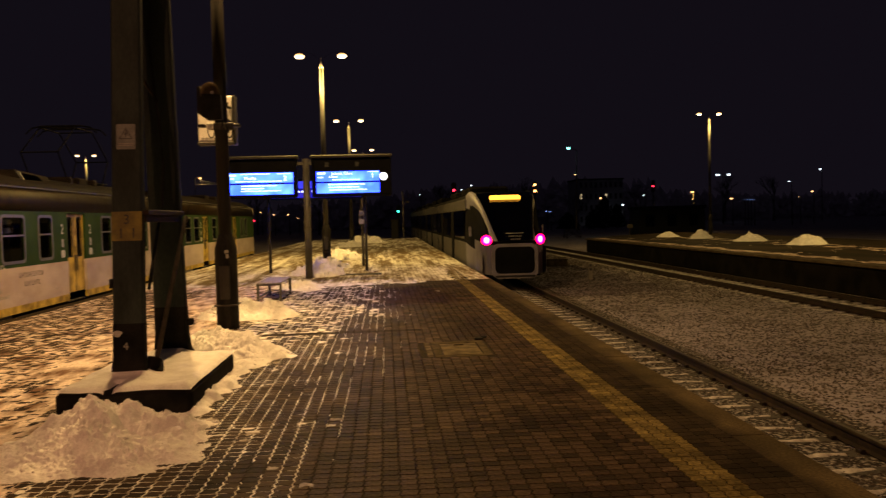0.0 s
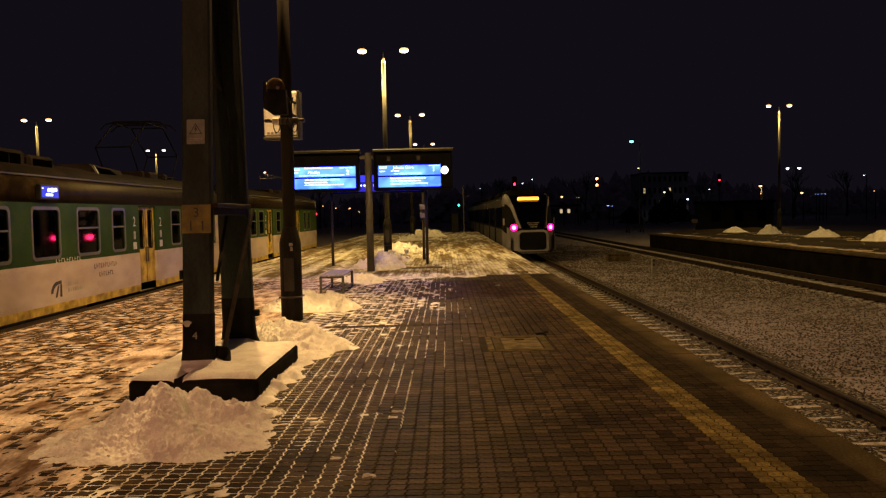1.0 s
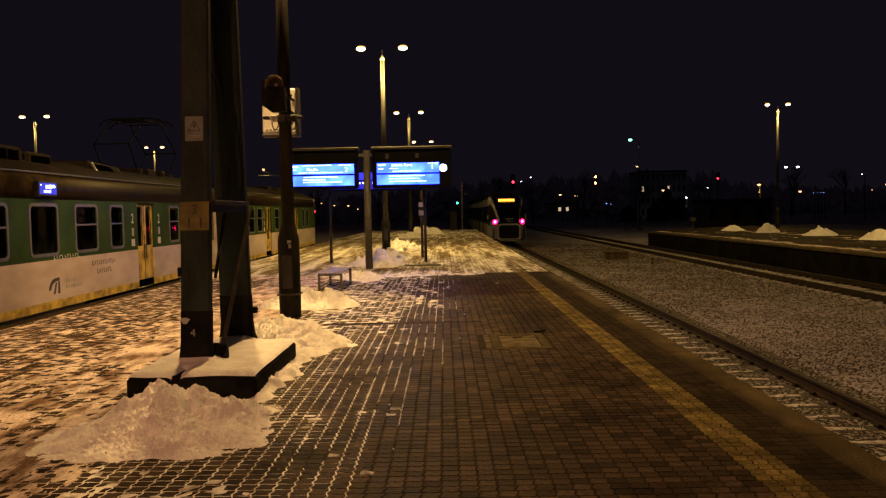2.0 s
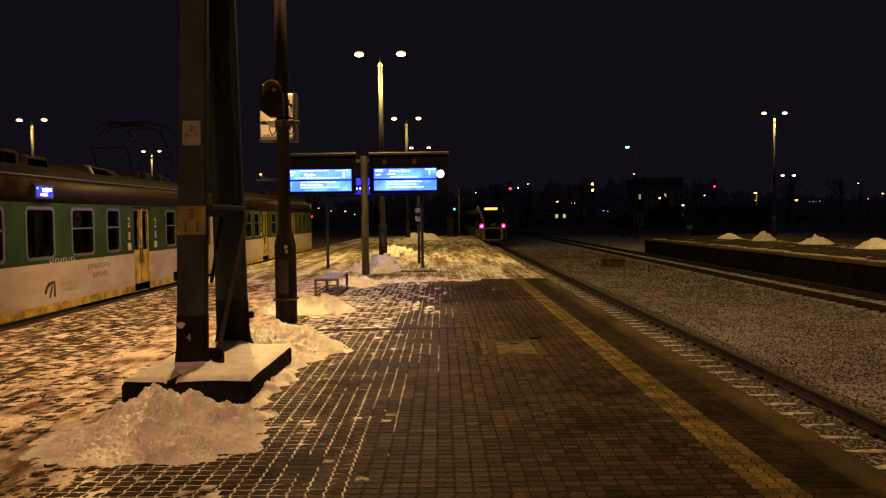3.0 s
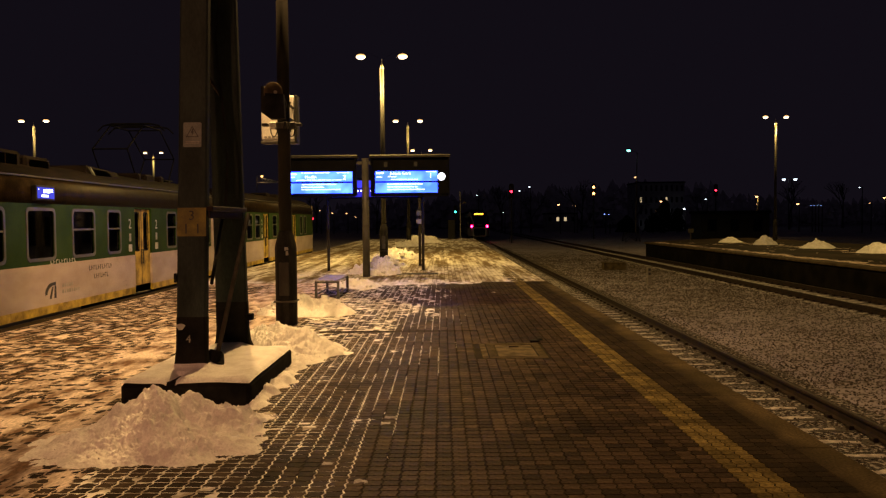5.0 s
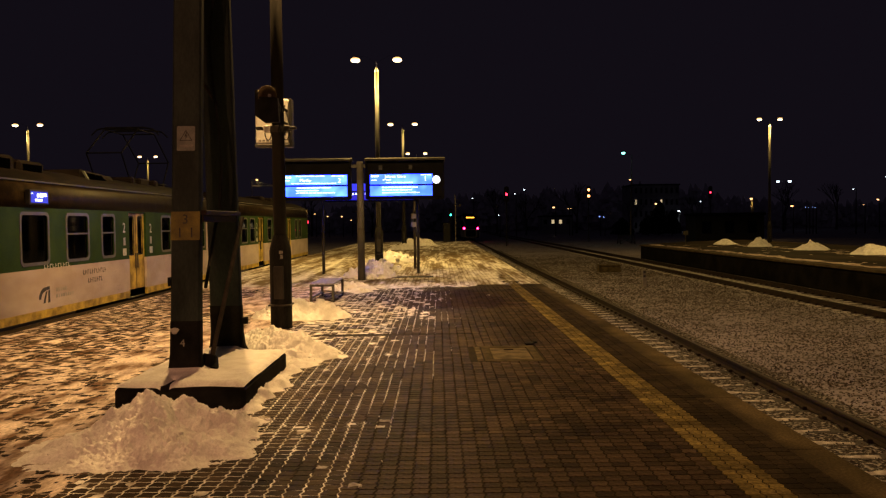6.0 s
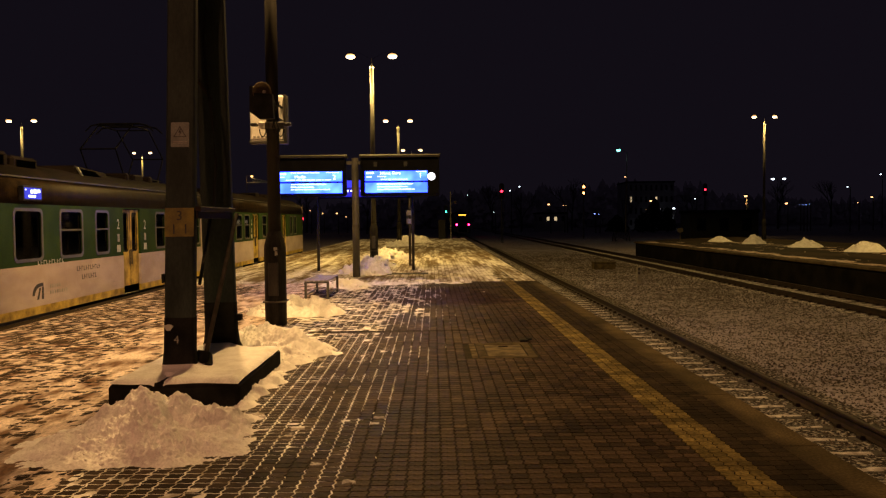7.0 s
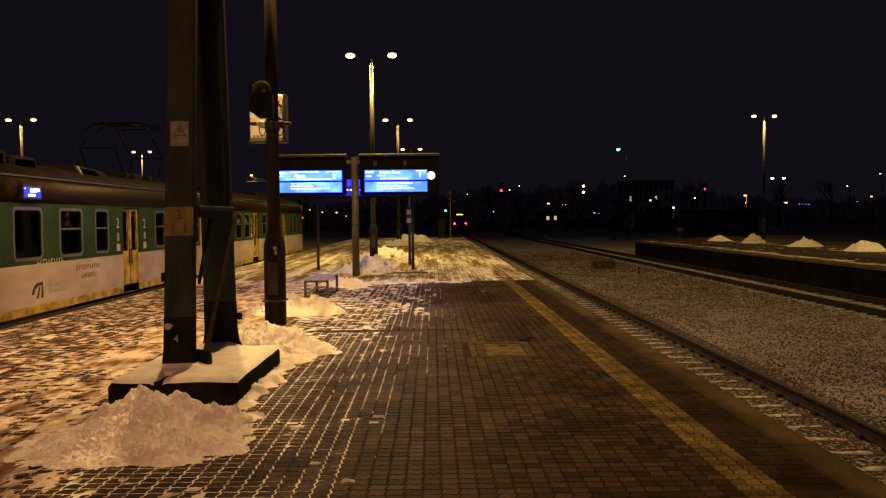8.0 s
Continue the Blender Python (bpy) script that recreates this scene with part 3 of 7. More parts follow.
def build_track(name, cx, y0, y1, s0, s1, label, bed=BALLAST_BED):
    """Two rails on concrete sleepers with snow on them, from y0 to y1; sleepers from s0 to s1."""
    tr = thing(name, label, "railway track", (cx, 0, RAIL_TOP), kind="structure")
    for side in (-0.785, 0.785):
        bm = bmesh.new()
        loft(bm, [[(u, y, v - 0.172) for u, v in rail_section(side)] for y in (y0, y1)])
        r = part("rail", bm, RUST, tr, "rust-brown steel rail")
        bm = bmesh.new()
        box(bm, (side - 0.026, y0, 0.001), (side + 0.026, y1, 0.004))
        part("rail_head", bm, RAIL_HEAD, r, "polished running surface")
    bm = bmesh.new()
    box(bm, (-1.34, s0 - 0.3, -0.3), (1.5, s1, -0.188), 0.0)
    part("ballast_bed", bm, bed, tr, "ballast between the sleepers")
    bm = bmesh.new()
    box(bm, (-1.28, -0.13, -0.36), (1.28, 0.13, -0.185), 0.02)
    body = part("sleeper", bm, CONCRETE_DARK, tr, "concrete sleeper")
    caps = []
    for v in range(5):
        xs, ys = np.arange(-1.27, 1.28, 0.045), np.linspace(-0.13, 0.13, 9)
        gx, gy = np.meshgrid(xs, ys)
        wide = np.maximum(0.075 + 0.045 * fbm(gx * 5.0 + 10 * v, gx * 0, 3, 40 + v), 0.012)
        zs = -0.185 + 0.02 * (1 - np.abs(gy - 0.03 * fbm(gx * 2 + 7 * v, gx * 0, 2, 60)) / wide) + 0.006 * fbm(gx * 9, gy * 9, 2, 70 + v)
        zs -= 0.03 * (np.abs(np.abs(gx) - 0.785) < 0.2) + 0.03 * (gx > 0.5)
        cap = grid_mesh("snow", xs, ys, zs, OLD_SNOW, np.maximum(zs[:-1, :-1], zs[1:, 1:]) > -0.186)
        cap.parent = body
        caps.append(tagged(cap, "uneven strip of old snow on the sleeper"))
    bm = bmesh.new()
    for side in (-0.785, 0.785):
        for o in (-0.1, 0.1):
            box(bm, (side + o - 0.035, -0.06, -0.185), (side + o + 0.035, 0.06, -0.13), 0.01)
    clip = part("fastening", bm, RUST, body)
    n = int((s1 - s0) / 0.6)
    body.location = (0, s0, 0)
    for i in range(1, n):
        o = body.copy()
        scene.collection.objects.link(o)
        o.parent, o.location = tr, (0, s0 + 0.6 * i, 0)
        for c in (caps[(i * 7) % 5], clip):
            k = c.copy()
            scene.collection.objects.link(k)
            k.parent = o
    for c in caps[1:]:
        bpy.data.objects.remove(c)
    return tr


build_track("track_departure", 4.75, -40, 420, 6.4, 80.0, "railway track with snowy sleepers beside the platform")
build_track("track_far", 13.35, -40, 420, 16.0, 76.0, "railway track with snowy sleepers by the far platform", SNOWY_BED)

# ballast stones that poke out of the snow between the tracks
def scatter_stones(name, count, x0, x1, y0, y1, seed):
    rng = np.random.default_rng(seed)
    y = y0 + (y1 - y0) * rng.random(count) ** 1.5
    x = x0 + (x1 - x0) * rng.random(count)
    patch = fbm(x * 0.8, y * 0.8, 3, 5)
    stay = rng.random(count) < (0.75 - 0.4 * patch) * np.clip((y1 - y) / 22.0, 0, 1)
    for rx in (3.965, 5.535, 12.565):
        stay &= np.abs(x - rx) > 0.09
    x, y = x[stay], y[stay]
    n = len(x)
    r = rng.uniform(0.01, 0.026, n) * (1 + np.clip(y - 20, 0, 40) / 50)
    base = np.array(((1, 0, 0), (0, 1, 0), (-1, 0, 0), (0, -1, 0), (0, 0, 1), (0, 0, -1)), float)
    a = rng.uniform(0, 6.28, n)
    pts = base[None] * rng.uniform(0.6, 1.3, (n, 6, 3))
    pts += rng.uniform(-0.25, 0.25, (n, 6, 3))
    ca, sa = np.cos(a)[:, None], np.sin(a)[:, None]
    px, py = pts[..., 0] * ca - pts[..., 1] * sa, pts[..., 0] * sa + pts[..., 1] * ca
    v = np.stack((px * r[:, None] + x[:, None], py * r[:, None] + y[:, None], pts[..., 2] * r[:, None] * 0.75 + BED + 0.004), -1).reshape(-1, 3)
    tri = np.array(((0, 1, 4), (1, 2, 4), (2, 3, 4), (3, 0, 4), (1, 0, 5), (2, 1, 5), (3, 2, 5), (0, 3, 5)))
    f = (tri[None] + 6 * np.arange(n)[:, None, None]).reshape(-1, 3)
    me = bpy.data.meshes.new(name)
    me.from_pydata(v.tolist(), [], f.tolist())
    me.materials.append(STONE)
    return tagged(new(name, me), "dark ballast stones showing through thin snow", "ballast", kind="stuff")


scatter_stones("ballast_stones", 105000, 3.3, 12.9, 6.5, 70.0, 3)

PLAT_X0, PLAT_X1, PLAT_Y0, PLAT_Y1 = -8.0, 3.2, -14.0, 82.0
bm = bmesh.new()
box(bm, (PLAT_X0 + 0.06, PLAT_Y0, BED - 0.1), (PLAT_X1 - 0.06, PLAT_Y1, -0.0055))
platform = tagged(part("platform", bm, BEDDING), "island platform paved with dark interlocking blocks, partly snowy", "platform", kind="structure")

# the far platform across the tracks
FAR_TOP = 0.1
PAVED_FAR = surf("far_paving", (0.022, 0.0172, 0.0118), (0.06, 0.047, 0.033), 0.5, 0.85, 0, 6, 0.3, spec=0.03, low=0.45, high=0.75, stretch=(1, 0.3, 1))
bm = bmesh.new()
plate(bm, [(15.25, -20), (27.2, -20), (27.2, 71.0), (20.6, 66.5), (15.25, 59.9)], lambda u, v, w: (u, v, BED - 0.1 + w), FAR_TOP - BED + 0.095)
far_platform = tagged(part("platform", bm, PAVED_FAR), "low dark platform across the tracks with snow remains", "platform", kind="structure")
bm = bmesh.new()
box(bm, (15.05, -20, FAR_TOP - 0.1), (15.75, 59.7, FAR_TOP), 0.02)
part("kerb", bm, KERB, far_platform, "concrete edge slabs")
# the wall below the edge slabs has a plain near-black base colour
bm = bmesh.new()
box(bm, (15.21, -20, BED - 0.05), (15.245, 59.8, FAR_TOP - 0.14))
part("side_wall", bm, WALL_BLACK, far_platform, "near-black side wall")
# the strip of old snow that lies along its edge
xs, ys = np.arange(15.3, 24.0, 0.13), np.arange(16.0, 59.6, 0.14)
gx, gy = np.meshgrid(xs, ys)
level = -0.9 + 0.9 * np.exp(-((gx - 16.1) / 0.5) ** 2) + 0.55 * np.exp(-((gx - 21.4) / 0.9) ** 2)
zs = FAR_TOP + np.clip(0.02 * (level + 0.55 * fbm(gx * 1.4, gy * 0.8, 4, 21) + 0.6 * fbm(gx * 4.0, gy * 2.4, 3, 25)), -0.03, 0.03)
keep = np.maximum(zs[:-1, :-1], zs[1:, 1:]) > FAR_TOP - 0.008
tagged(grid_mesh("snow_cover", xs, ys, zs, SNOW_TRODDEN, keep), "thin trodden snow along the far platform", "snow", kind="stuff")

# the platform beyond the standing train and the track under that train
bm = bmesh.new()
box(bm, (-30, 10, BED - 0.1), (-40, 140, -0.1))
tagged(part("platform", bm, PAVED_FAR), "dark platform beyond the standing train", "platform", kind="structure")

# ---- the double-legged catenary mast on its concrete base ----
def build_mast():
    m = thing("catenary_mast", "two-legged grey catenary mast on a snow-capped concrete base", "mast", (-2.75, 9.1, 0))
    bm = bmesh.new()
    box(bm, (-0.56, -0.98, -0.02), (0.78, 1.28, 0.26), 0.045)
    part("base", bm, LEG_BLACK, m, "tarred black concrete base")

    def leg(name, y0, y1, x0, x1, w0, w1, d):
        def cut(z):
            t = (z - 0.2) / 9.6
            cx, cy, w = x0 + (x1 - x0) * t, y0 + (y1 - y0) * t, (w0 + (w1 - w0) * t) / 2
            dd = d / 2
            c = 0.02
            return [(cx - w + c, cy - dd, z), (cx + w - c, cy - dd, z), (cx + w, cy - dd + c, z), (cx + w, cy + dd - c, z),
                    (cx + w - c, cy + dd, z), (cx - w + c, cy + dd, z), (cx - w, cy + dd - c, z), (cx - w, cy - dd + c, z)]
        bm = bmesh.new()
        loft(bm, [cut(z) for z in (0.24, 2.0, 5.0, 9.8)])
        lg = part(name, bm, LEG_GREY, m)
        bm = bmesh.new()
        def grown(z, k):
            c = np.mean(np.array(cut(z)), axis=0)
            return [tuple(c + (np.array(p) - c) * np.array((k, k, 1))) for p in cut(z)]
        loft(bm, [grown(0.24, 1.34), grown(0.34, 1.12), grown(0.5, 1.03), grown(0.86, 1.02)])
        part("foot_coating", bm, LEG_BLACK, lg, "black bitumen coating at the foot")

    leg("leg", -0.36, 0.5, -0.01, 0.0, 0.325, 0.3, 0.13)
    leg("leg", 1.36, 0.72, 0.0, 0.01, 0.4, 0.35, 0.13)
    # painted number field, warning sign and sprayed mark on the near leg
    def face(u, v, w):
        t = (v - 0.2) / 9.6
        return (-0.01 + 0.01 * t + u, -0.36 + 0.86 * t - 0.065 - w, v)
    bm = bmesh.new()
    plate(bm, [(-0.16, 1.745), (0.16, 1.745), (0.159, 2.06), (-0.159, 2.06)], face, 0.004)
    field = part("number_field", bm, PAINT_YELLOW, m, "yellow painted field with a mast number")
    turned = pose(*face(0.0, 1.97, 0.006), 90, 0, 0)
    lettering("digit", "3", 0.15, PRINT_BLACK, field, turned)
    for dx in (-0.06, 0.07):
        lettering("digit", "1", 0.16, PRINT_BLACK, field, pose(*face(dx, 1.82, 0.006), 90, 0, 0))
    bm = bmesh.new()
    plate(bm, [(u + 0.0, v + 2.87) for u, v in round_rect(0.2, 0.275, 0.012, 2)], face, 0.006)
    sign = part("warning_sign", bm, SIGN_WHITE, m, "white high-voltage warning sign with a triangle")
    def sface(u, v, w):
        return face(u, v + 2.895, 0.0065 + w)
    tri = [(0.083 * math.cos(radians(a)), 0.083 * math.sin(radians(a)) - 0.01) for a in (90, 210, 330)]
    bm = bmesh.new()
    ring(bm, tri, [(u * 0.8, (v + 0.01) * 0.8 - 0.01) for u, v in tri], sface, 0.002)
    part("triangle", bm, PRINT_BLACK, sign)
    bm = bmesh.new()
    plate(bm, [(0.004, 0.045), (-0.018, -0.005), (0.0, -0.002), (-0.008, -0.045), (0.018, 0.012), (0.002, 0.01), (0.014, 0.045)], sface, 0.002)
    part("lightning_bolt", bm, PRINT_BLACK, sign)
    bm = bmesh.new()
    for k in range(2):
        plate(bm, [(-0.075, -0.105 - 0.018 * k), (0.075, -0.105 - 0.018 * k), (0.075, -0.097 - 0.018 * k), (-0.075, -0.097 - 0.018 * k)], sface, 0.002)
    part("print_bar", bm, PRINT_GREY, sign)
    lettering("sprayed_mark", "4", 0.115, PRINT_GREY, m, pose(*face(-0.02, 0.62, 0.012), 90, 0, 0), "white sprayed number")
    bm = bmesh.new()
    plate(bm, [(-0.11 + 0.045 * math.cos(a) * (1 + 0.3 * math.sin(3 * a)), 0.755 + 0.035 * math.sin(a)) for a in np.linspace(0, 6.0, 14)], face, 0.012)
    part("sprayed_blot", bm, PRINT_WHITE, m, "white paint blot")
    # ties between the legs
    bm = bmesh.new()
    box(bm, (0.15, -0.24, 2.02), (0.22, 1.3, 2.075), 0.006)
    box(bm, (0.165, -0.24, 1.94), (0.185, 1.3, 2.02), 0.004)
    part("tie_bar", bm, RUST, m, "rusty angle iron tie")
    bm = bmesh.new()
    tube(bm, (0.25, 1.24, 2.0), (0.2, -0.2, 0.3), 0.026)
    part("stay_rod", bm, ROD_RUST, m, "rusty slanting rod")
    bm = bmesh.new()
    tube(bm, (-0.02, 1.0, 1.95), (0.12, 0.0, 1.2), 0.02)
    part("stay_rod", bm, ROD_RUST, m)
    bm = bmesh.new()
    tube(bm, (0.16, -0.2, 0.27), (0.2, -0.16, 0.46), 0.1, 0.07)
    tube(bm, (0.26, -0.26, 0.28), (0.2, -0.02, 0.38), 0.06, 0.05)
    part("anchor_shackle", bm, LEG_BLACK, m)
    bm = bmesh.new()
    box(bm, (0.15, 1.28, 0.62), (0.27, 1.38, 0.7), 0.01)
    part("bracket", bm, LEG_BLACK, m)
    # cable bundle that climbs the gap between the legs
    bm = bmesh.new()
    hose(bm, [(0.14 + 0.06 * math.sin(i * 1.3), 0.52 - 0.01 * i + 0.05 * math.cos(i * 2.1), 2.1 + i * 0.5) for i in range(14)], 0.018)
    part("cable", bm, RUBBER, m)
    for z in (3.7, 5.2, 7.2):
        bm = bmesh.new()
        tube(bm, (0.02, -0.12 + 0.09 * (z - 3), z), (0.0, 1.1 - 0.07 * (z - 3), z - 0.25), 0.02, seg=8)
        part("cross_rod", bm, RUST, m)
    bm = bmesh.new()
    box(bm, (-0.2, 0.1, 9.7), (0.4, 0.9, 10.2), 0.03)
    part("mast_head", bm, LEG_GREY, m)
    bm = bmesh.new()
    box(bm, (-0.195, -0.35, 1.24), (-0.168, -0.27, 1.34), 0.005)
    part("junction_box", bm, DARK_METAL, m)
    return m


build_mast()
# snow on the mast's base
xs, ys = np.linspace(-3.3, -1.98, 60), np.linspace(8.13, 10.37, 90)
gx, gy = np.meshgrid(xs, ys)
edge = np.minimum(np.minimum(gx - xs[0], xs[-1] - gx), np.minimum(gy - ys[0], ys[-1] - gy))
zs = 0.252 + 0.05 * np.clip(edge / 0.09, 0, 1) ** 0.6 + 0.008 * fbm(gx * 3, gy * 3, 3, 4)
for fx, fy in ((-2.76, 8.76), (-2.77, 10.43)):
    near = np.maximum(np.abs(gx - fx) - 0.15, np.abs(gy - fy) - 0.06)
    zs += 0.075 * np.exp(-np.clip(near, 0, 9) / 0.07)
zs -= 0.06 * np.exp(-(((gx + 2.79) / 0.045) ** 2)) * (gy < 8.5)
tagged(grid_mesh("snow_patch", xs, ys, zs, SNOW), "smooth layer of snow on the mast base", "snow")


# ---- heaps of shovelled snow ----
def clod_shapes(count, seed):
    """A few broken, rounded chunks of frozen snow about one unit across: points and triangles."""
    rng = np.random.default_rng(seed)
    bm = bmesh.new()
    bmesh.ops.create_icosphere(bm, subdivisions=2, radius=1.0)
    base = np.array([v.co[:] for v in bm.verts])
    tris = np.array([[v.index for v in f.verts] for f in bm.faces])
    bm.free()
    out = []
    for _ in range(count):
        p = base.copy()
        for k in range(7):
            d = rng.normal(size=3)
            d /= np.linalg.norm(d)
            over = np.clip(p @ d - rng.uniform(0.45, 0.8), 0, None)
            p -= over[:, None] * d
        p += 0.045 * rng.normal(size=p.shape)
        out.append(p * rng.uniform(0.7, 1.25, 3))
    return out, tris


CLODS, CLOD_TRIS = clod_shapes(9, 5)


def ease(t):
    t = np.clip(t, 0, 1)
    return t * t * (3 - 2 * t)


def billow(x, y, octaves, seed):
    """Puffy noise, 0 in the creases to about 1 on the bulges."""
    return np.abs(fbm(x, y, octaves, seed)) ** 0.8


def snow_heap(cx, cy, rx, ry, lumps, seed, label, base=0.0, n=110, rough=0.09, chunks=40, chunk=0.035, pits=0):
    """A heap with several tops; lumps: (dx, dy, radius, height); chunks of frozen snow lie on it, pits are dug into it."""
    rng = np.random.default_rng(seed)
    xs, ys = np.linspace(cx - rx, cx + rx, n), np.linspace(cy - ry, cy + ry, n)
    gx, gy = np.meshgrid(xs, ys)
    h = np.zeros_like(gx)
    ox, oy = 0.09 * fbm(gx * 3.1, gy * 3.1, 3, seed + 31), 0.09 * fbm(gx * 3.1, gy * 3.1, 3, seed + 37)
    for dx, dy, r, top in lumps:
        d = np.hypot(gx + ox - cx - dx, gy + oy - cy - dy) / r
        h = np.maximum(h, top * np.clip(1 - d ** 1.1, 0, 1) + 0.25 * h)
    bend = 0.25 * fbm(gx * 9, gy * 9, 3, seed + 19)
    grow = np.clip(h / 0.1, 0, 1)
    z = h * (1 + 0.18 * fbm(gx * 2.2, gy * 2.2, 4, seed))
    lively = ease(0.55 + 0.9 * fbm(gx * 1.6, gy * 1.6, 2, seed + 41))
    z += grow * rough * (1.3 * (billow(gx * 3.2, gy * 3.2, 2, seed + 7) - 0.35) + 0.25 * (billow(gx * 9, gy * 9, 2, seed + 8) - 0.3) + 0.4 * clods_at(gx * 9.5 + bend, gy * 9.5 + bend, seed + 3)
                         + (0.35 + 0.65 * lively) * (0.3 * clods_at(gx * 7 + bend, gy * 7 - bend, seed) * (fbm(gx * 3, gy * 3, 2, seed + 23) > 0.05) + 0.42 * clods_at(gx * 17 + bend, gy * 17 + bend, seed + 5) + 0.3 * clods_at(gx * 36 + bend, gy * 36, seed + 6))
                         + 0.07 * fbm(gx * 22, gy * 22, 3, seed + 11) - 0.45)
    for _ in range(pits):
        dx, dy, r, top = lumps[rng.integers(len(lumps))]
        a, q = rng.uniform(0, 6.28), rng.uniform(0.1, 0.6) * r
        px, py, w = cx + dx + q * math.cos(a), cy + dy - abs(q * math.sin(a)), rng.uniform(0.03, 0.07)
        z -= 1.1 * w * np.exp(-(np.hypot(gx - px, (gy - py) * 0.8) / w) ** 3)
    rim = np.hypot((gx - cx) / rx, (gy - cy) / ry)
    z = z + 0.03 * fbm(gx * 2.2, gy * 2.2, 4, seed) * (rim < 0.9) - 0.02 - 0.25 * np.clip(rim - 0.86, 0, 1)
    keep = np.maximum.reduce((z[:-1, :-1], z[1:, 1:], z[1:, :-1], z[:-1, 1:])) > -0.015
    ob = grid_mesh("snow_mound", xs, ys, z + base, SNOW, keep)
    # loose chunks, most of them small and low on the slopes
    me = ob.data
    verts = np.empty(len(me.vertices) * 3)
    me.vertices.foreach_get("co", verts)
    verts = verts.reshape(-1, 3)
    faces = [tuple(p.vertices) for p in me.polygons]
    more, tris, count = [verts], [], len(verts)
    for _ in range(chunks * 6):
        if chunks <= 0:
            break
        i, j = rng.integers(2, n - 2), rng.integers(2, n - 2)
        if z[i, j] < 0.004 or (h[i, j] < 0.01 and rng.random() > 0.25):
            continue
        s = chunk * (0.35 + 1.1 * rng.random() ** 3)
        turn = np.array(Euler(rng.uniform(0, 6.28, 3).tolist()).to_matrix())
        p = CLODS[rng.integers(len(CLODS))] @ turn.T * s * np.array((1, 1, 0.8)) + np.array((gx[i, j], gy[i, j], z[i, j] + base + 0.15 * s))
        more.append(p)
        tris += (CLOD_TRIS + count).tolist()
        count += len(p)
        chunks -= 1
    me.clear_geometry()
    me.from_pydata(np.concatenate(more).tolist(), [], faces + tris)
    me.polygons.foreach_set("use_smooth", np.ones(len(me.polygons), bool))
    me.update()
    return tagged(ob, label, "snow heap", "snow heaps")


snow_heap(-2.45, 6.95, 1.3, 1.4, ((-0.26, 0.42, 0.52, 0.44), (-0.12, 0.14, 0.5, 0.33), (0.04, -0.16, 0.6, 0.23), (0.2, 0.5, 0.46, 0.32), (-0.35, 0.0, 0.92, 0.13), (0.5, 0.44, 0.46, 0.18), (0.2, -0.2, 0.8, 0.13), (0.62, 0.15, 0.4, 0.09)), 31,
          "lumpy shovelled snow heap in front of the mast base", n=360, rough=0.058, chunks=70, chunk=0.024, pits=7)
snow_heap(-2.2, 11.6, 1.05, 1.35, ((-0.22, 0.2, 0.62, 0.53), (0.22, -0.02, 0.6, 0.38), (-0.45, 0.4, 0.6, 0.32), (0.12, -0.6, 0.5, 0.16), (0.46, 0.15, 0.42, 0.18)), 47,
          "lumpy snow heap between the mast base and a lamp post", n=260, rough=0.045, chunks=30, chunk=0.035, pits=34)
snow_heap(-1.88, 9.25, 0.34, 1.35, tuple((-0.1 + 0.015 * math.sin(k * 2.3), -1.1 + 0.16 * k, 0.25, 0.125 + 0.015 * math.sin(k * 1.7)) for k in range(14)), 43,
          "low ridge of snow along the mast base", n=130, rough=0.018, chunks=20, chunk=0.016)
snow_heap(-2.8, 16.5, 1.15, 1.0, ((-0.12, 0.0, 0.8, 0.42), (0.42, -0.1, 0.62, 0.24), (-0.5, 0.1, 0.6, 0.26), (0.35, -0.35, 0.4, 0.17)), 53,
          "snow heap behind a lamp post, lit yellow", n=150, rough=0.07, chunks=45, chunk=0.06, pits=6)
snow_heap(-2.4, 28.6, 1.15, 1.5, ((0.0, 0.1, 0.85, 0.55), (0.35, -0.3, 0.7, 0.34), (-0.4, 0.2, 0.7, 0.32), (0.1, -0.8, 0.6, 0.2)), 59,
          "snow heap behind the post of the departure display", n=130, rough=0.11, chunks=70, chunk=0.09, pits=10)
snow_heap(-2.5, 23.0, 1.0, 1.6, ((0.05, 0.0, 0.75, 0.22), (-0.2, 0.7, 0.7, 0.18), (0.3, -0.5, 0.5, 0.12)), 58,
          "low snow heap in front of the departure display", n=110, rough=0.05, chunks=40, chunk=0.06, pits=4)
snow_heap(-2.3, 33.0, 1.1, 1.8, ((0.0, 0.0, 0.9, 0.4), (-0.3, 0.8, 0.7, 0.3)), 61, "snow heap behind the departure display", n=90, rough=0.1, chunk=0.1, pits=8)
snow_heap(-2.1, 39.8, 1.5, 1.9, ((-0.2, 0.1, 1.1, 0.6), (0.5, -0.3, 0.9, 0.35)), 67, "snow heap at the foot of a lamp post", n=90, rough=0.12, chunk=0.12, pits=8)
snow_heap(-2.5, 58.5, 1.4, 2.6, ((0.0, 0.0, 1.2, 0.45),), 71, "low snow heap on the platform", n=60, chunk=0.12)
snow_heap(-1.6, 67.6, 1.9, 2.2, ((-0.1, 0.0, 1.2, 0.75), (0.7, 0.2, 1.0, 0.45), (-0.8, 0.3, 1.0, 0.55)), 73, "big snow heap at the end of the platform", n=80, rough=0.12, chunk=0.14, pits=6)
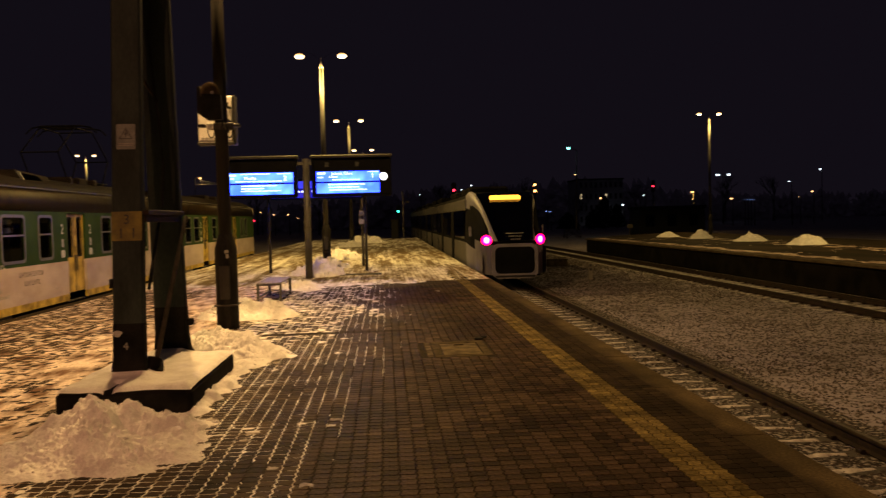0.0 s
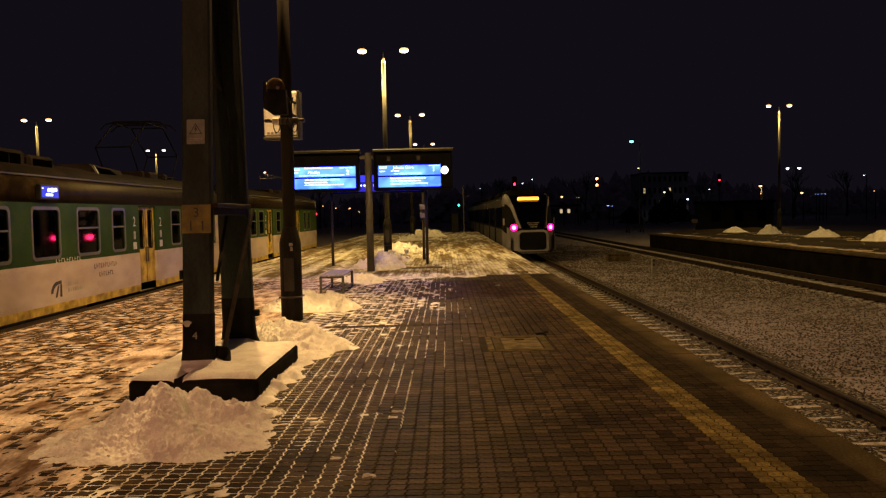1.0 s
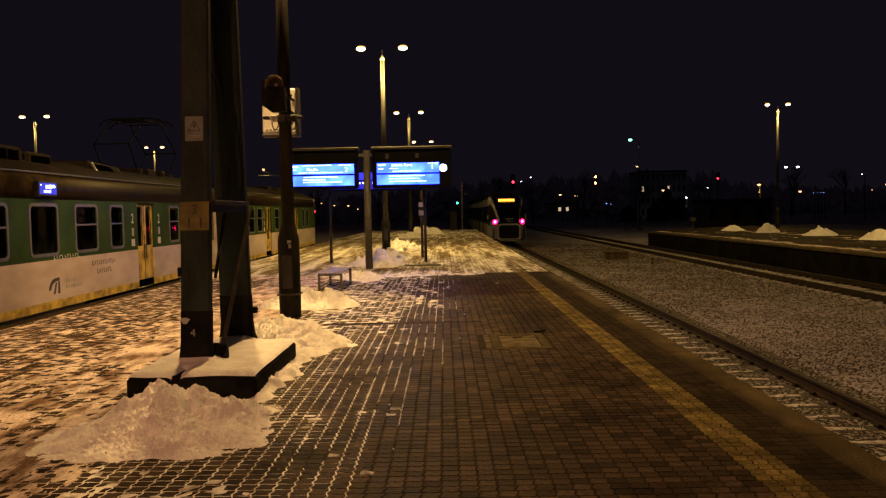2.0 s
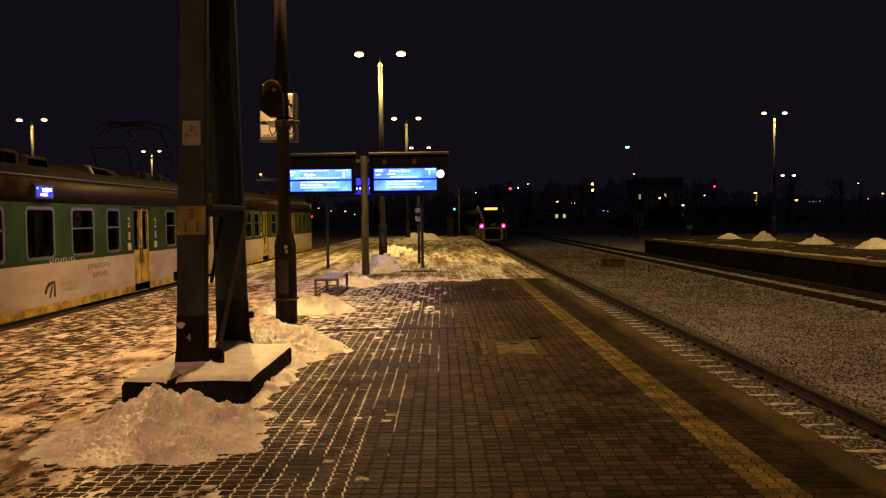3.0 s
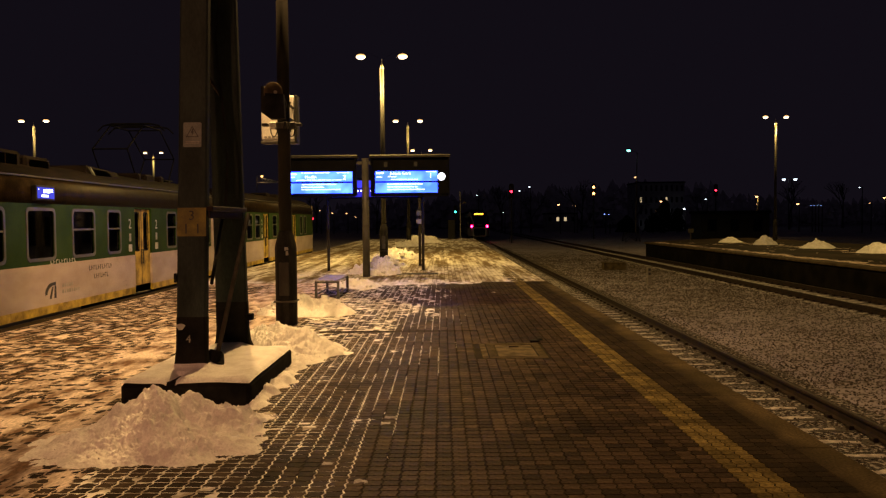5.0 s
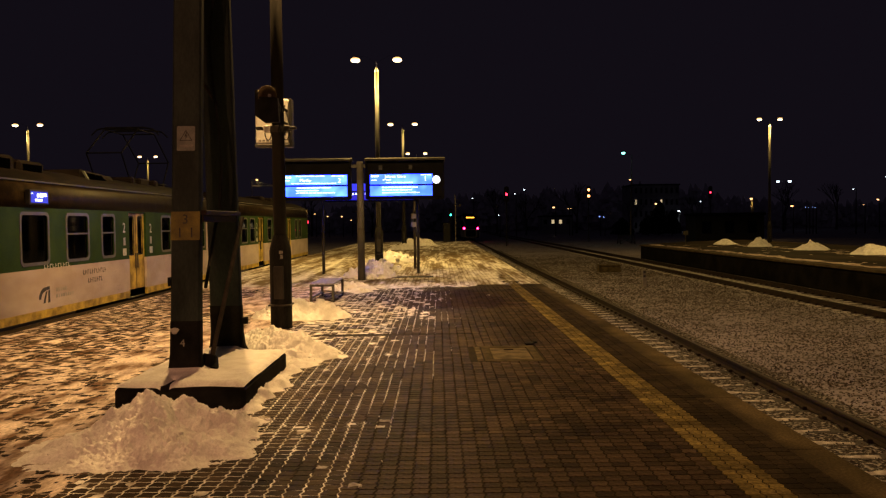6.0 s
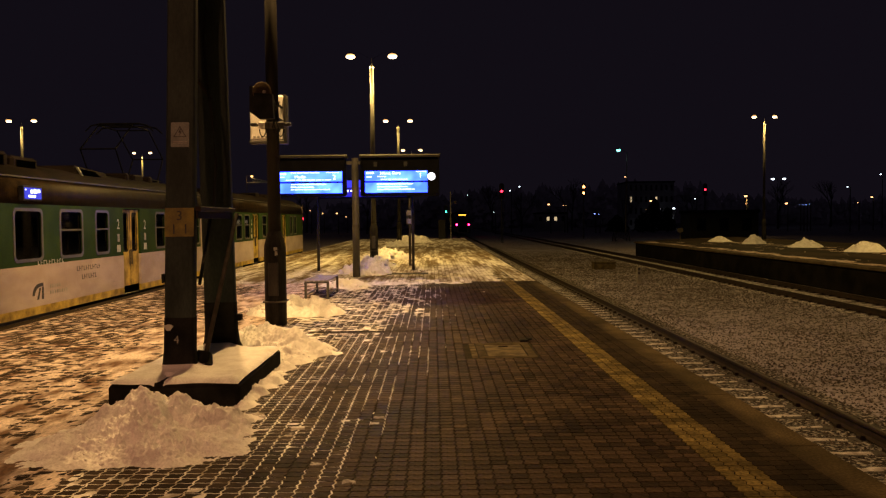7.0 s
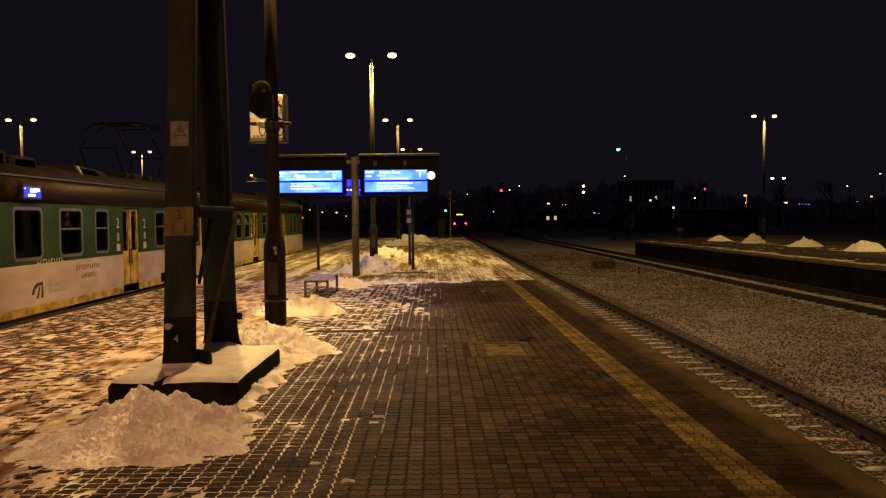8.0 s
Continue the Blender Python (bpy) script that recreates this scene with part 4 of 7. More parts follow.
for hx, hy, r, top, seed in ((20.9, 57.8, 0.95, 0.5, 81), (21.2, 52.4, 0.85, 0.68, 83), (21.6, 45.9, 1.1, 0.5, 87), (21.5, 39.4, 1.1, 0.6, 89)):
    snow_heap(hx, hy, r, r, ((-0.1, 0, r * 0.82, top), (0.35 * r, 0.1, r * 0.6, top * 0.7), (-0.4 * r, 0, r * 0.6, top * 0.55)), seed,
              "snow heap on the far platform", base=FAR_TOP, n=60, rough=0.025, chunks=10, chunk=0.05)

# ---- platform lamps ----
def build_lamp():
    """A tall lamp post with a thicker foot, two arms and two saucer heads."""
    lp = thing("lamp_post", "tall dull grey-brown lamp post with two glowing saucer heads", "street lamp", group="platform lamps")
    bm = bmesh.new()
    lathe(bm, ((0.0, -0.02), (0.2, -0.02), (0.2, 1.42), (0.185, 1.5), (0.125, 1.72), (0.0, 1.72)), seg=16)
    foot = smooth(part("foot", bm, FOOT_PAINT, lp, "thick dark grey foot section"))
    foot.data.shade_flat()
    bm = bmesh.new()
    box(bm, (-0.09, -0.215, 0.55), (0.09, -0.18, 1.15), 0.008)
    part("service_door", bm, POST_GREY, foot)
    bm = bmesh.new()
    box(bm, (-0.2, -0.21, 0.42), (0.2, 0.21, 0.45), 0.004)
    part("band", bm, STEEL, foot)
    bm = bmesh.new()
    lathe(bm, ((0.0, 1.7), (0.12, 1.7), (0.1, 9.06), (0.0, 9.06)), seg=18)
    smooth(part("pole", bm, POLE_BROWN, lp, "tapered dark pole with a pointed tip"))
    bm = bmesh.new()
    lathe(bm, ((0.0, 9.04), (0.108, 9.04), (0.108, 9.1), (0.035, 9.27), (0.02, 9.3), (0.016, 9.52), (0.0, 9.53)), seg=18)
    part("cap", bm, CAP_STEEL, lp, "bright conical cap with a spike")
    for side in (-1, 1):
        # arms nearly pure black, so that the heads beside them don't light them
        bm = bmesh.new()
        tube(bm, (0, 0, 9.46), (side * 0.6, 0, 9.8), 0.004, seg=6)
        tube(bm, (side * 0.6, 0, 9.8), (side * 1.0, 0, 9.74), 0.004, seg=6)
        part("arm", bm, UNLIT_BLACK, lp)
        bm = bmesh.new()
        lathe(bm, ((0.12, 9.728), (0.12, 9.75), (0.06, 9.79), (0.0, 9.795)), (side, 0, 0))
        head = smooth(part("head", bm, DARK_METAL, lp, "flat round lamp head"))
        bm = bmesh.new()
        lathe(bm, ((0.1, 9.73), (0.17, 9.7), (0.215, 9.65), (0.225, 9.6), (0.2, 9.55), (0.13, 9.51), (0.0, 9.5)), (side, 0, 0))
        g = smooth(part("diffuser", bm, LAMP_GLASS, head, "warm glowing glass bowl"))
        g.visible_shadow = False
    return lp


def lighten_pole(ob):
    """The later lamp posts get a pole colour of their own, for poles lit along their length."""
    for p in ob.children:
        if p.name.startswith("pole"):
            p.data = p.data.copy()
            p.data.materials[0] = POLE_LIT
    ob["label"] = "tall lamp post with a lit-looking pole and two glowing saucer heads"


lamp = build_lamp()
lamp.location = (LAMPS[0][0], LAMPS[0][1], 0)
for lx, ly, k in LAMPS[1:] + ((-2.9, -10.8, 1.0),):
    foot_z = BED if ly > PLAT_Y1 else 0.0
    o = copy_thing(lamp, pose(lx, ly, foot_z))
    o.scale = (1, 1, k - foot_z / 9.6)
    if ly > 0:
        lighten_pole(o)
# the post at y = 34 is an addition that stands out of view
for lx, ly, k in SIDE_LAMPS:
    o = copy_thing(lamp, pose(lx, ly, 0))
    o.scale = (0.8 if lx > 0 else 1.0, 0.8 if lx > 0 else 1.0, k)
    lighten_pole(o)
    o["group"] = "lamps of the other platforms"


# ---- loudspeaker, casing and cameras on the first lamp post ----
def build_speaker_set():
    px, py, _ = LAMPS[0]
    s = thing("loudspeaker", "black horn loudspeaker with a flat baffle strapped to a lamp post", "loudspeaker", (px, py, 0))
    bm = bmesh.new()
    def shield(u, v, w):
        return (u - 0.02, -0.24 - w - 0.35 * u, v)
    plate(bm, [(-0.34, 3.87), (-0.33, 4.33), (-0.27, 4.33), (-0.25, 4.2), (0.1, 4.16), (0.12, 3.73), (-0.15, 3.73)], shield, 0.14)
    part("baffle", bm, DARK_METAL, s, "black slanting baffle plate")
    bm = bmesh.new()
    lathe(bm, ((0.05, 0.0), (0.07, 0.12), (0.11, 0.2), (0.175, 0.26), (0.17, 0.265), (0.1, 0.19), (0.045, 0.1), (0.0, 0.1)))
    horn = smooth(part("horn", bm, HORN_TAN, s, "grey-brown round horn mouth"))
    horn.matrix_basis = pose(-0.09, -0.06, 4.25, 98, 0, -6)
    bm = bmesh.new()
    lathe(bm, ((0.0, 0.16), (0.03, 0.15), (0.03, 0.12), (0.0, 0.12)))
    part("driver", bm, WHITE_PLASTIC, horn, "pale centre cone")
    bm = bmesh.new()
    lathe(bm, ((0.0, -0.06), (0.075, -0.06), (0.085, 0.02), (0.06, 0.1), (0.0, 0.1)))
    d = smooth(part("magnet", bm, DARK_METAL, s))
    d.matrix_basis = pose(0.02, -0.24, 4.0, 10, 0, 0)
    for k in range(3):
        bm = bmesh.new()
        hose(bm, [(0.08 + 0.03 * k + 0.04 * math.sin(i * 0.9 + k), -0.2 - 0.02 * k, 4.05 - i * 0.09) for i in range(7)], 0.012, 6)
        part("cable", bm, RUBBER, s)
    bx = thing("equipment_box", "white casing on a bracket behind a lamp post", "equipment box", (px, py, 0))
    bm = bmesh.new()
    box(bm, (-0.64, 1.0, 3.48), (0.02, 1.2, 4.36), 0.03)
    part("casing", bm, WHITE_PLASTIC, bx)
    bm = bmesh.new()
    box(bm, (0.025, 0.97, 3.44), (0.075, 1.22, 4.36), 0.01)
    part("side_flange", bm, POST_GREY, bx)
    bm = bmesh.new()
    box(bm, (-0.65, 0.97, 3.42), (0.075, 1.22, 3.475), 0.01)
    part("bottom_lip", bm, POST_GREY, bx)
    for k in range(4):
        bm = bmesh.new()
        box(bm, (-0.58 + 0.075 * k, 0.994, 3.53), (-0.53 + 0.075 * k, 1.002, 3.565))
        part("print_bar", bm, PRINT_GREY, bx)
    bm = bmesh.new()
    box(bm, (-0.05, 0.1, 3.82), (0.0, 1.02, 3.88), 0.008)
    box(bm, (-0.05, 0.1, 4.1), (0.0, 1.02, 4.14), 0.008)
    part("bracket", bm, DARK_METAL, bx)
    for side in (-1, 1):
        cm = thing("camera_unit", "small grey surveillance camera clamped to a lamp post", "camera", (px, py, 3.64), "cameras on the post")
        bm = bmesh.new()
        box(bm, (side * 0.12, -0.14, -0.06), (side * 0.24, -0.02, 0.07), 0.02)
        part("clamp", bm, WHITE_PLASTIC if side < 0 else POST_GREY, cm)
        bm = bmesh.new()
        box(bm, (side * 0.25, -0.22, -0.02), (side * 0.36, -0.08, 0.035), 0.012)
        box(bm, (side * 0.24, -0.1, -0.01), (side * 0.3, -0.06, 0.02), 0.004)
        part("housing", bm, POST_GREY if side < 0 else DARK_METAL, cm)
        bm = bmesh.new()
        hose(bm, [(side * (0.16 + 0.06 * math.cos(math.pi * i / 8)), -0.1, -0.06 - 0.14 * math.sin(math.pi * i / 8)) for i in range(9)], 0.011, 6)
        part("cable", bm, RUBBER, cm)
    bm = bmesh.new()
    lathe(bm, ((0.15, -0.06), (0.155, -0.05), (0.155, 0.05), (0.15, 0.06)), seg=18)
    st = part("strap", bm, STEEL)
    st.location = (px, py, 3.64)
    tagged(st, "steel strap round a lamp post", "strap")
    stk = bmesh.new()
    def cling(u, v, w):
        a = u / 0.2 + 0.25
        return (px + (0.203 + w) * math.sin(a), py - (0.203 + w) * math.cos(a), v)
    for u, v, w, h in ((0.0, 1.4, 0.07, 0.06), (0.01, 1.32, 0.05, 0.08)):
        plate(stk, [(u - w / 2, v - h / 2), (u + w / 2, v - h / 2 + 0.01), (u + w / 2 - 0.01, v + h / 2), (u - w / 2, v + h / 2)], cling, 0.002)
    tagged(part("sticker", stk, PRINT_WHITE), "torn white sticker on a lamp post", "sticker")


build_speaker_set()


# ---- departure display on its post ----
def build_display():
    d = thing("departure_display", "blue backlit departure displays on both sides of a steel post", "display", (-2.58, 27.0, 0))
    bm = bmesh.new()
    tube(bm, (0, 0, -0.02), (0, 0, 4.0), 0.125, 0.115, 20)
    smooth(part("post", bm, POST_LIGHT, d, "round steel post"))
    bm = bmesh.new()
    tube(bm, (0, 0, 1.7), (0, 0, 1.74), 0.13, 0.13, 20)
    part("collar", bm, STEEL, d)
    for s in (-1, 1):
        x0, x1 = (-2.64, -0.29) if s < 0 else (0.2, 2.83)
        bm = bmesh.new()
        box(bm, (x0, -0.16, 2.76), (x1, 0.16, 3.98), 0.02)
        case = part("case", bm, BOARD_CASE, d, "dark steel display casing")
        bm = bmesh.new()
        loft(bm, [[(x, -0.34, 4.0), (x, -0.33, 4.06), (x, 0.0, 4.12), (x, 0.33, 4.06), (x, 0.34, 4.0)] for x in (x0 - 0.03, x1 + 0.03)])
        part("canopy", bm, BOARD_ROOF, d, "narrow pale canopy")
        for a, b in ((x0, x0 + 0.05), (x1 - 0.05, x1)):
            bm = bmesh.new()
            box(bm, (a, -0.3, 2.72), (b, -0.162, 3.99), 0.008)
            part("side_blade", bm, BOARD_CASE, case)
        bm = bmesh.new()
        box(bm, (x0 + 0.05, -0.26, 2.7), (x1 - 0.05, -0.162, 2.755), 0.006)
        part("bottom_rail", bm, BOARD_CASE, case)
        sx0, sx1 = (-2.49, -0.42) if s < 0 else (0.35, 2.43)
        for z0, z1 in ((3.22, 3.545), (2.83, 3.16)):
            bm = bmesh.new()
            box(bm, (sx0 - 0.012, -0.171, z0 - 0.012), (sx1 + 0.012, -0.163, z1 + 0.01))
            edge = part("screen_edge", bm, SCREEN_EDGE, case, "deep blue glowing screen edge")
            bm = bmesh.new()
            box(bm, (sx0, -0.177, z0), (sx1, -0.1715, z1))
            part("screen", bm, SCREEN, edge, "pale blue backlit screen")
        bm = bmesh.new()
        box(bm, (sx0, 0.163, 2.83), (sx1, 0.17, 3.545))
        part("screen", bm, SCREEN_BACK, case, "blue backlit screen on the other side")
        bars = []
        if s < 0:
            lettering("destination", "Modlin", 0.14, SCREEN_TEXT, case, pose(sx0 + 0.68, -0.18, 3.37, 90, 0, 0), "white destination on the screen")
            lettering("platform_number", "2", 0.22, SCREEN_TEXT, case, pose(sx1 - 0.26, -0.18, 3.35, 90, 0, 0))
            bars = [(0.0, 0.2, 3.45, 0.07), (0.0, 0.16, 3.36, 0.035), (0.36, 0.95, 3.5, 0.035), (1.55, 0.42, 3.5, 0.03), (0.2, 1.5, 3.26, 0.03),
                    (0.38, 1.15, 3.11, 0.035), (0.36, 0.75, 3.02, 0.035), (0.36, 1.3, 2.94, 0.035)]
        else:
            lettering("destination", "Jelenia Góra", 0.14, SCREEN_TEXT, case, pose(sx0 + 0.84, -0.18, 3.475, 90, 0, 0), "white destination on the screen")
            lettering("platform_number", "1", 0.22, SCREEN_TEXT, case, pose(sx1 - 0.23, -0.18, 3.39, 90, 0, 0))
            bars = [(0.04, 0.24, 3.46, 0.07), (0.05, 0.2, 3.34, 0.035), (0.42, 0.3, 3.35, 0.035), (1.7, 0.38, 3.51, 0.03), (0.52, 0.95, 3.26, 0.03),
                    (0.4, 1.2, 3.1, 0.035), (0.4, 1.0, 3.01, 0.035), (0.4, 1.25, 2.92, 0.035)]
        words = random.Random(4 + s)
        for u, w, z, h in bars:
            a = u
            while a < u + w - 0.03:
                ln = min(words.uniform(0.06, 0.2), u + w - a)
                bm = bmesh.new()
                box(bm, (sx0 + a, -0.1795, z), (sx0 + a + ln, -0.1775, z + h * words.uniform(0.6, 0.85)))
                part("text_bar", bm, SCREEN_TEXT, case)
                a += ln + 0.025
        if s > 0:
            bm = bmesh.new()
            def fwd(u, v, w):
                return (2.565 + u, -0.165 - w, 3.355 + v)
            disc = [(0.13 * math.cos(a), 0.13 * math.sin(a)) for a in np.linspace(0, 2 * math.pi, 28, endpoint=False)]
            plate(bm, disc, fwd, 0.03)
            clock = part("clock", bm, CLOCK_FACE, case, "white glowing round clock face")
            bm = bmesh.new()
            ring(bm, [(u * 1.1, v * 1.1) for u, v in disc], disc, fwd, 0.035)
            part("clock_rim", bm, BOARD_CASE, clock)
            bm = bmesh.new()
            for a, ln, wd in ((35, 0.075, 0.009), (125, 0.105, 0.006)):
                c, si = math.cos(radians(a)), math.sin(radians(a))
                plate(bm, [(-si * wd, c * wd), (si * wd, -c * wd), (c * ln + si * wd * 0.5, si * ln - c * wd * 0.5), (c * ln - si * wd * 0.5, si * ln + c * wd * 0.5)], lambda u, v, w: fwd(u, v, w + 0.031), 0.003)
            part("clock_hand", bm, PRINT_BLACK, clock)
            for k in (0.64, 1.64):
                bm = bmesh.new()
                box(bm, (k, -0.168, 3.7), (k + 0.12, -0.1625, 3.86))
                part("pictogram", bm, DARK_METAL, case)
    bm = bmesh.new()
    box(bm, (-0.34, -0.06, 3.78), (0.27, 0.06, 3.9), 0.01)
    part("cross_arm", bm, POST_GREY, d)
    return d


build_display()


def build_name_board():
    """The lit station name board on two thin posts, mostly behind the display."""
    b = thing("name_board", "blue backlit board on two thin posts", "sign", (-2.54, 30.4, 0))
    for x in (-1.8, 1.8):
        bm = bmesh.new()
        tube(bm, (x, 0, -0.02), (x, 0, 3.75), 0.055, seg=12)
        smooth(part("post", bm, POST_GREY, b, "thin steel post"))
        bm = bmesh.new()
        box(bm, (x - 0.12, -0.12, -0.01), (x + 0.12, 0.12, 0.012), 0.004)
        part("foot_plate", bm, STEEL, b)
    bm = bmesh.new()
    box(bm, (-1.74, -0.08, 2.74), (1.74, 0.08, 3.5), 0.02)
    c = part("case", bm, BOARD_CASE, b)
    for z0, z1, glowing in ((3.15, 3.42, NAME_BLUE), (2.8, 3.11, NAME_DEEP)):
        bm = bmesh.new()
        box(bm, (-1.68, -0.09, z0), (1.68, -0.083, z1))
        part("panel", bm, glowing, c, "deep blue glowing panel")
    for k in range(16):
        bm = bmesh.new()
        box(bm, (-1.5 + 0.19 * k, -0.096, 3.0), (-1.38 + 0.19 * k, -0.092, 3.06))
        part("text_bar", bm, SCREEN_TEXT, c)
    return b


build_name_board()


bm = bmesh.new()
for k in range(6):
    box(bm, (-1.95 + 0.3 * k, 27.9, -0.02), (-1.66 + 0.3 * k, 28.5, 0.022), 0.008)
tagged(part("drain_cover", bm, CONCRETE_DARK), "dark drain cover swept clear of snow", "drain cover")


def build_pole_with_boxes():
    """A slim mast behind the name board with two small boxes."""
    p = thing("equipment_pole", "slim pale pole with small boxes beside the display", "pole", (-0.95, 33.5, 0))
    bm = bmesh.new()
    tube(bm, (0, 0, -0.02), (0, 0, 4.2), 0.06, 0.05, 12)
    smooth(part("pole", bm, STEEL, p))
    for z in (1.75, 2.1):
        bm = bmesh.new()
        box(bm, (-0.14, -0.16, z), (0.1, -0.05, z + 0.2), 0.015)
        part("box", bm, WHITE_PLASTIC, p)
    return p


build_pole_with_boxes()


def build_bench():
    b = thing("bench", "backless bench with grey slats on a square steel frame", "bench", (-2.82, 20.4, 0))
    for k in range(5):
        bm = bmesh.new()
        x = -0.29 + k * 0.118
        box(bm, (x, -1.0, 0.43), (x + 0.1, 1.0, 0.46), 0.006)
        part("slat", bm, WOOD_SLAT, b)
    for y in (-0.95, 0.95):
        for x in (-0.27, 0.27):
            bm = bmesh.new()
            box(bm, (x - 0.03, y - 0.03, -0.01), (x + 0.03, y + 0.03, 0.43), 0.004)
            part("leg", bm, POST_LIGHT, b)
        bm = bmesh.new()
        box(bm, (-0.3, y - 0.02, 0.385), (0.3, y + 0.02, 0.428), 0.004)
        part("cross_rail", bm, POST_LIGHT, b)
    for x in (-0.27, 0.27):
        bm = bmesh.new()
        box(bm, (x - 0.018, -0.92, 0.08), (x + 0.018, 0.92, 0.12), 0.004)
        part("stretcher", bm, POST_LIGHT, b)
    return b


build_bench()


def build_hatch():
    h = thing("inspection_hatch", "square concrete inspection cover set in the paving", "hatch", (1.05, 11.52, 0))
    bm = bmesh.new()
    def up(u, v, w):
        return (u, v, -0.02 + w)
    ring(bm, round_rect(0.8, 1.36, 0.02, 1), round_rect(0.58, 1.04, 0.02, 1), up, 0.024)
    part("frame", bm, HATCH_FRAME, h, "worn brown concrete frame")
    bm = bmesh.new()
    box(bm, (-0.275, -0.5, -0.02), (0.275, 0.5, 0.002), 0.008)
    part("lid", bm, HATCH_SAND, h, "sandy concrete lid")
    bm = bmesh.new()
    tube(bm, (-0.07, 0.3, 0.004), (0.07, 0.3, 0.004), 0.014, seg=8)
    part("lift_bar", bm, RUST, h)
    for k in range(8):
        bm = bmesh.new()
        box(bm, (-0.5, -0.62 + 0.16 * k, -0.02), (-0.415, -0.47 + 0.16 * k, 0.001), 0.005)
        part("border_stone", bm, HATCH_SAND if k % 3 else HATCH_FRAME, h)
    return h


build_hatch()
bm = bmesh.new()
box(bm, (-0.07, -0.06, 0), (0.07, 0.06, 0.035), 0.015)
box(bm, (0.03, -0.03, 0.02), (0.13, 0.05, 0.05), 0.015)
o = part("litter", bm, RUBBER)
o.location = (1.42, 12.35, 0.0)
tagged(o, "crumpled dark scrap lying on the paving", "litter")
for sx, sy, w, seed in ((-0.51, 7.62, 0.055, 3), (-0.54, 7.42, 0.045, 5), (-0.6, 5.75, 0.05, 4), (1.3, 20.8, 0.07, 8), (-0.9, 6.2, 0.05, 12)):
    xs = np.linspace(sx - w, sx + w, 14)
    ys = np.linspace(sy - w * 0.8, sy + w * 0.8, 14)
    gx, gy = np.meshgrid(xs, ys)
    zs = 0.008 * (1 - np.hypot((gx - sx) / w, (gy - sy) / (0.8 * w))) + 0.012 * fbm(gx * 20, gy * 20, 2, seed)
    tagged(grid_mesh("snow_lump", xs, ys, zs, OLD_SNOW, zs[:-1, :-1] > -0.01), "small lump of snow on bare paving", "snow", "lumps of snow")

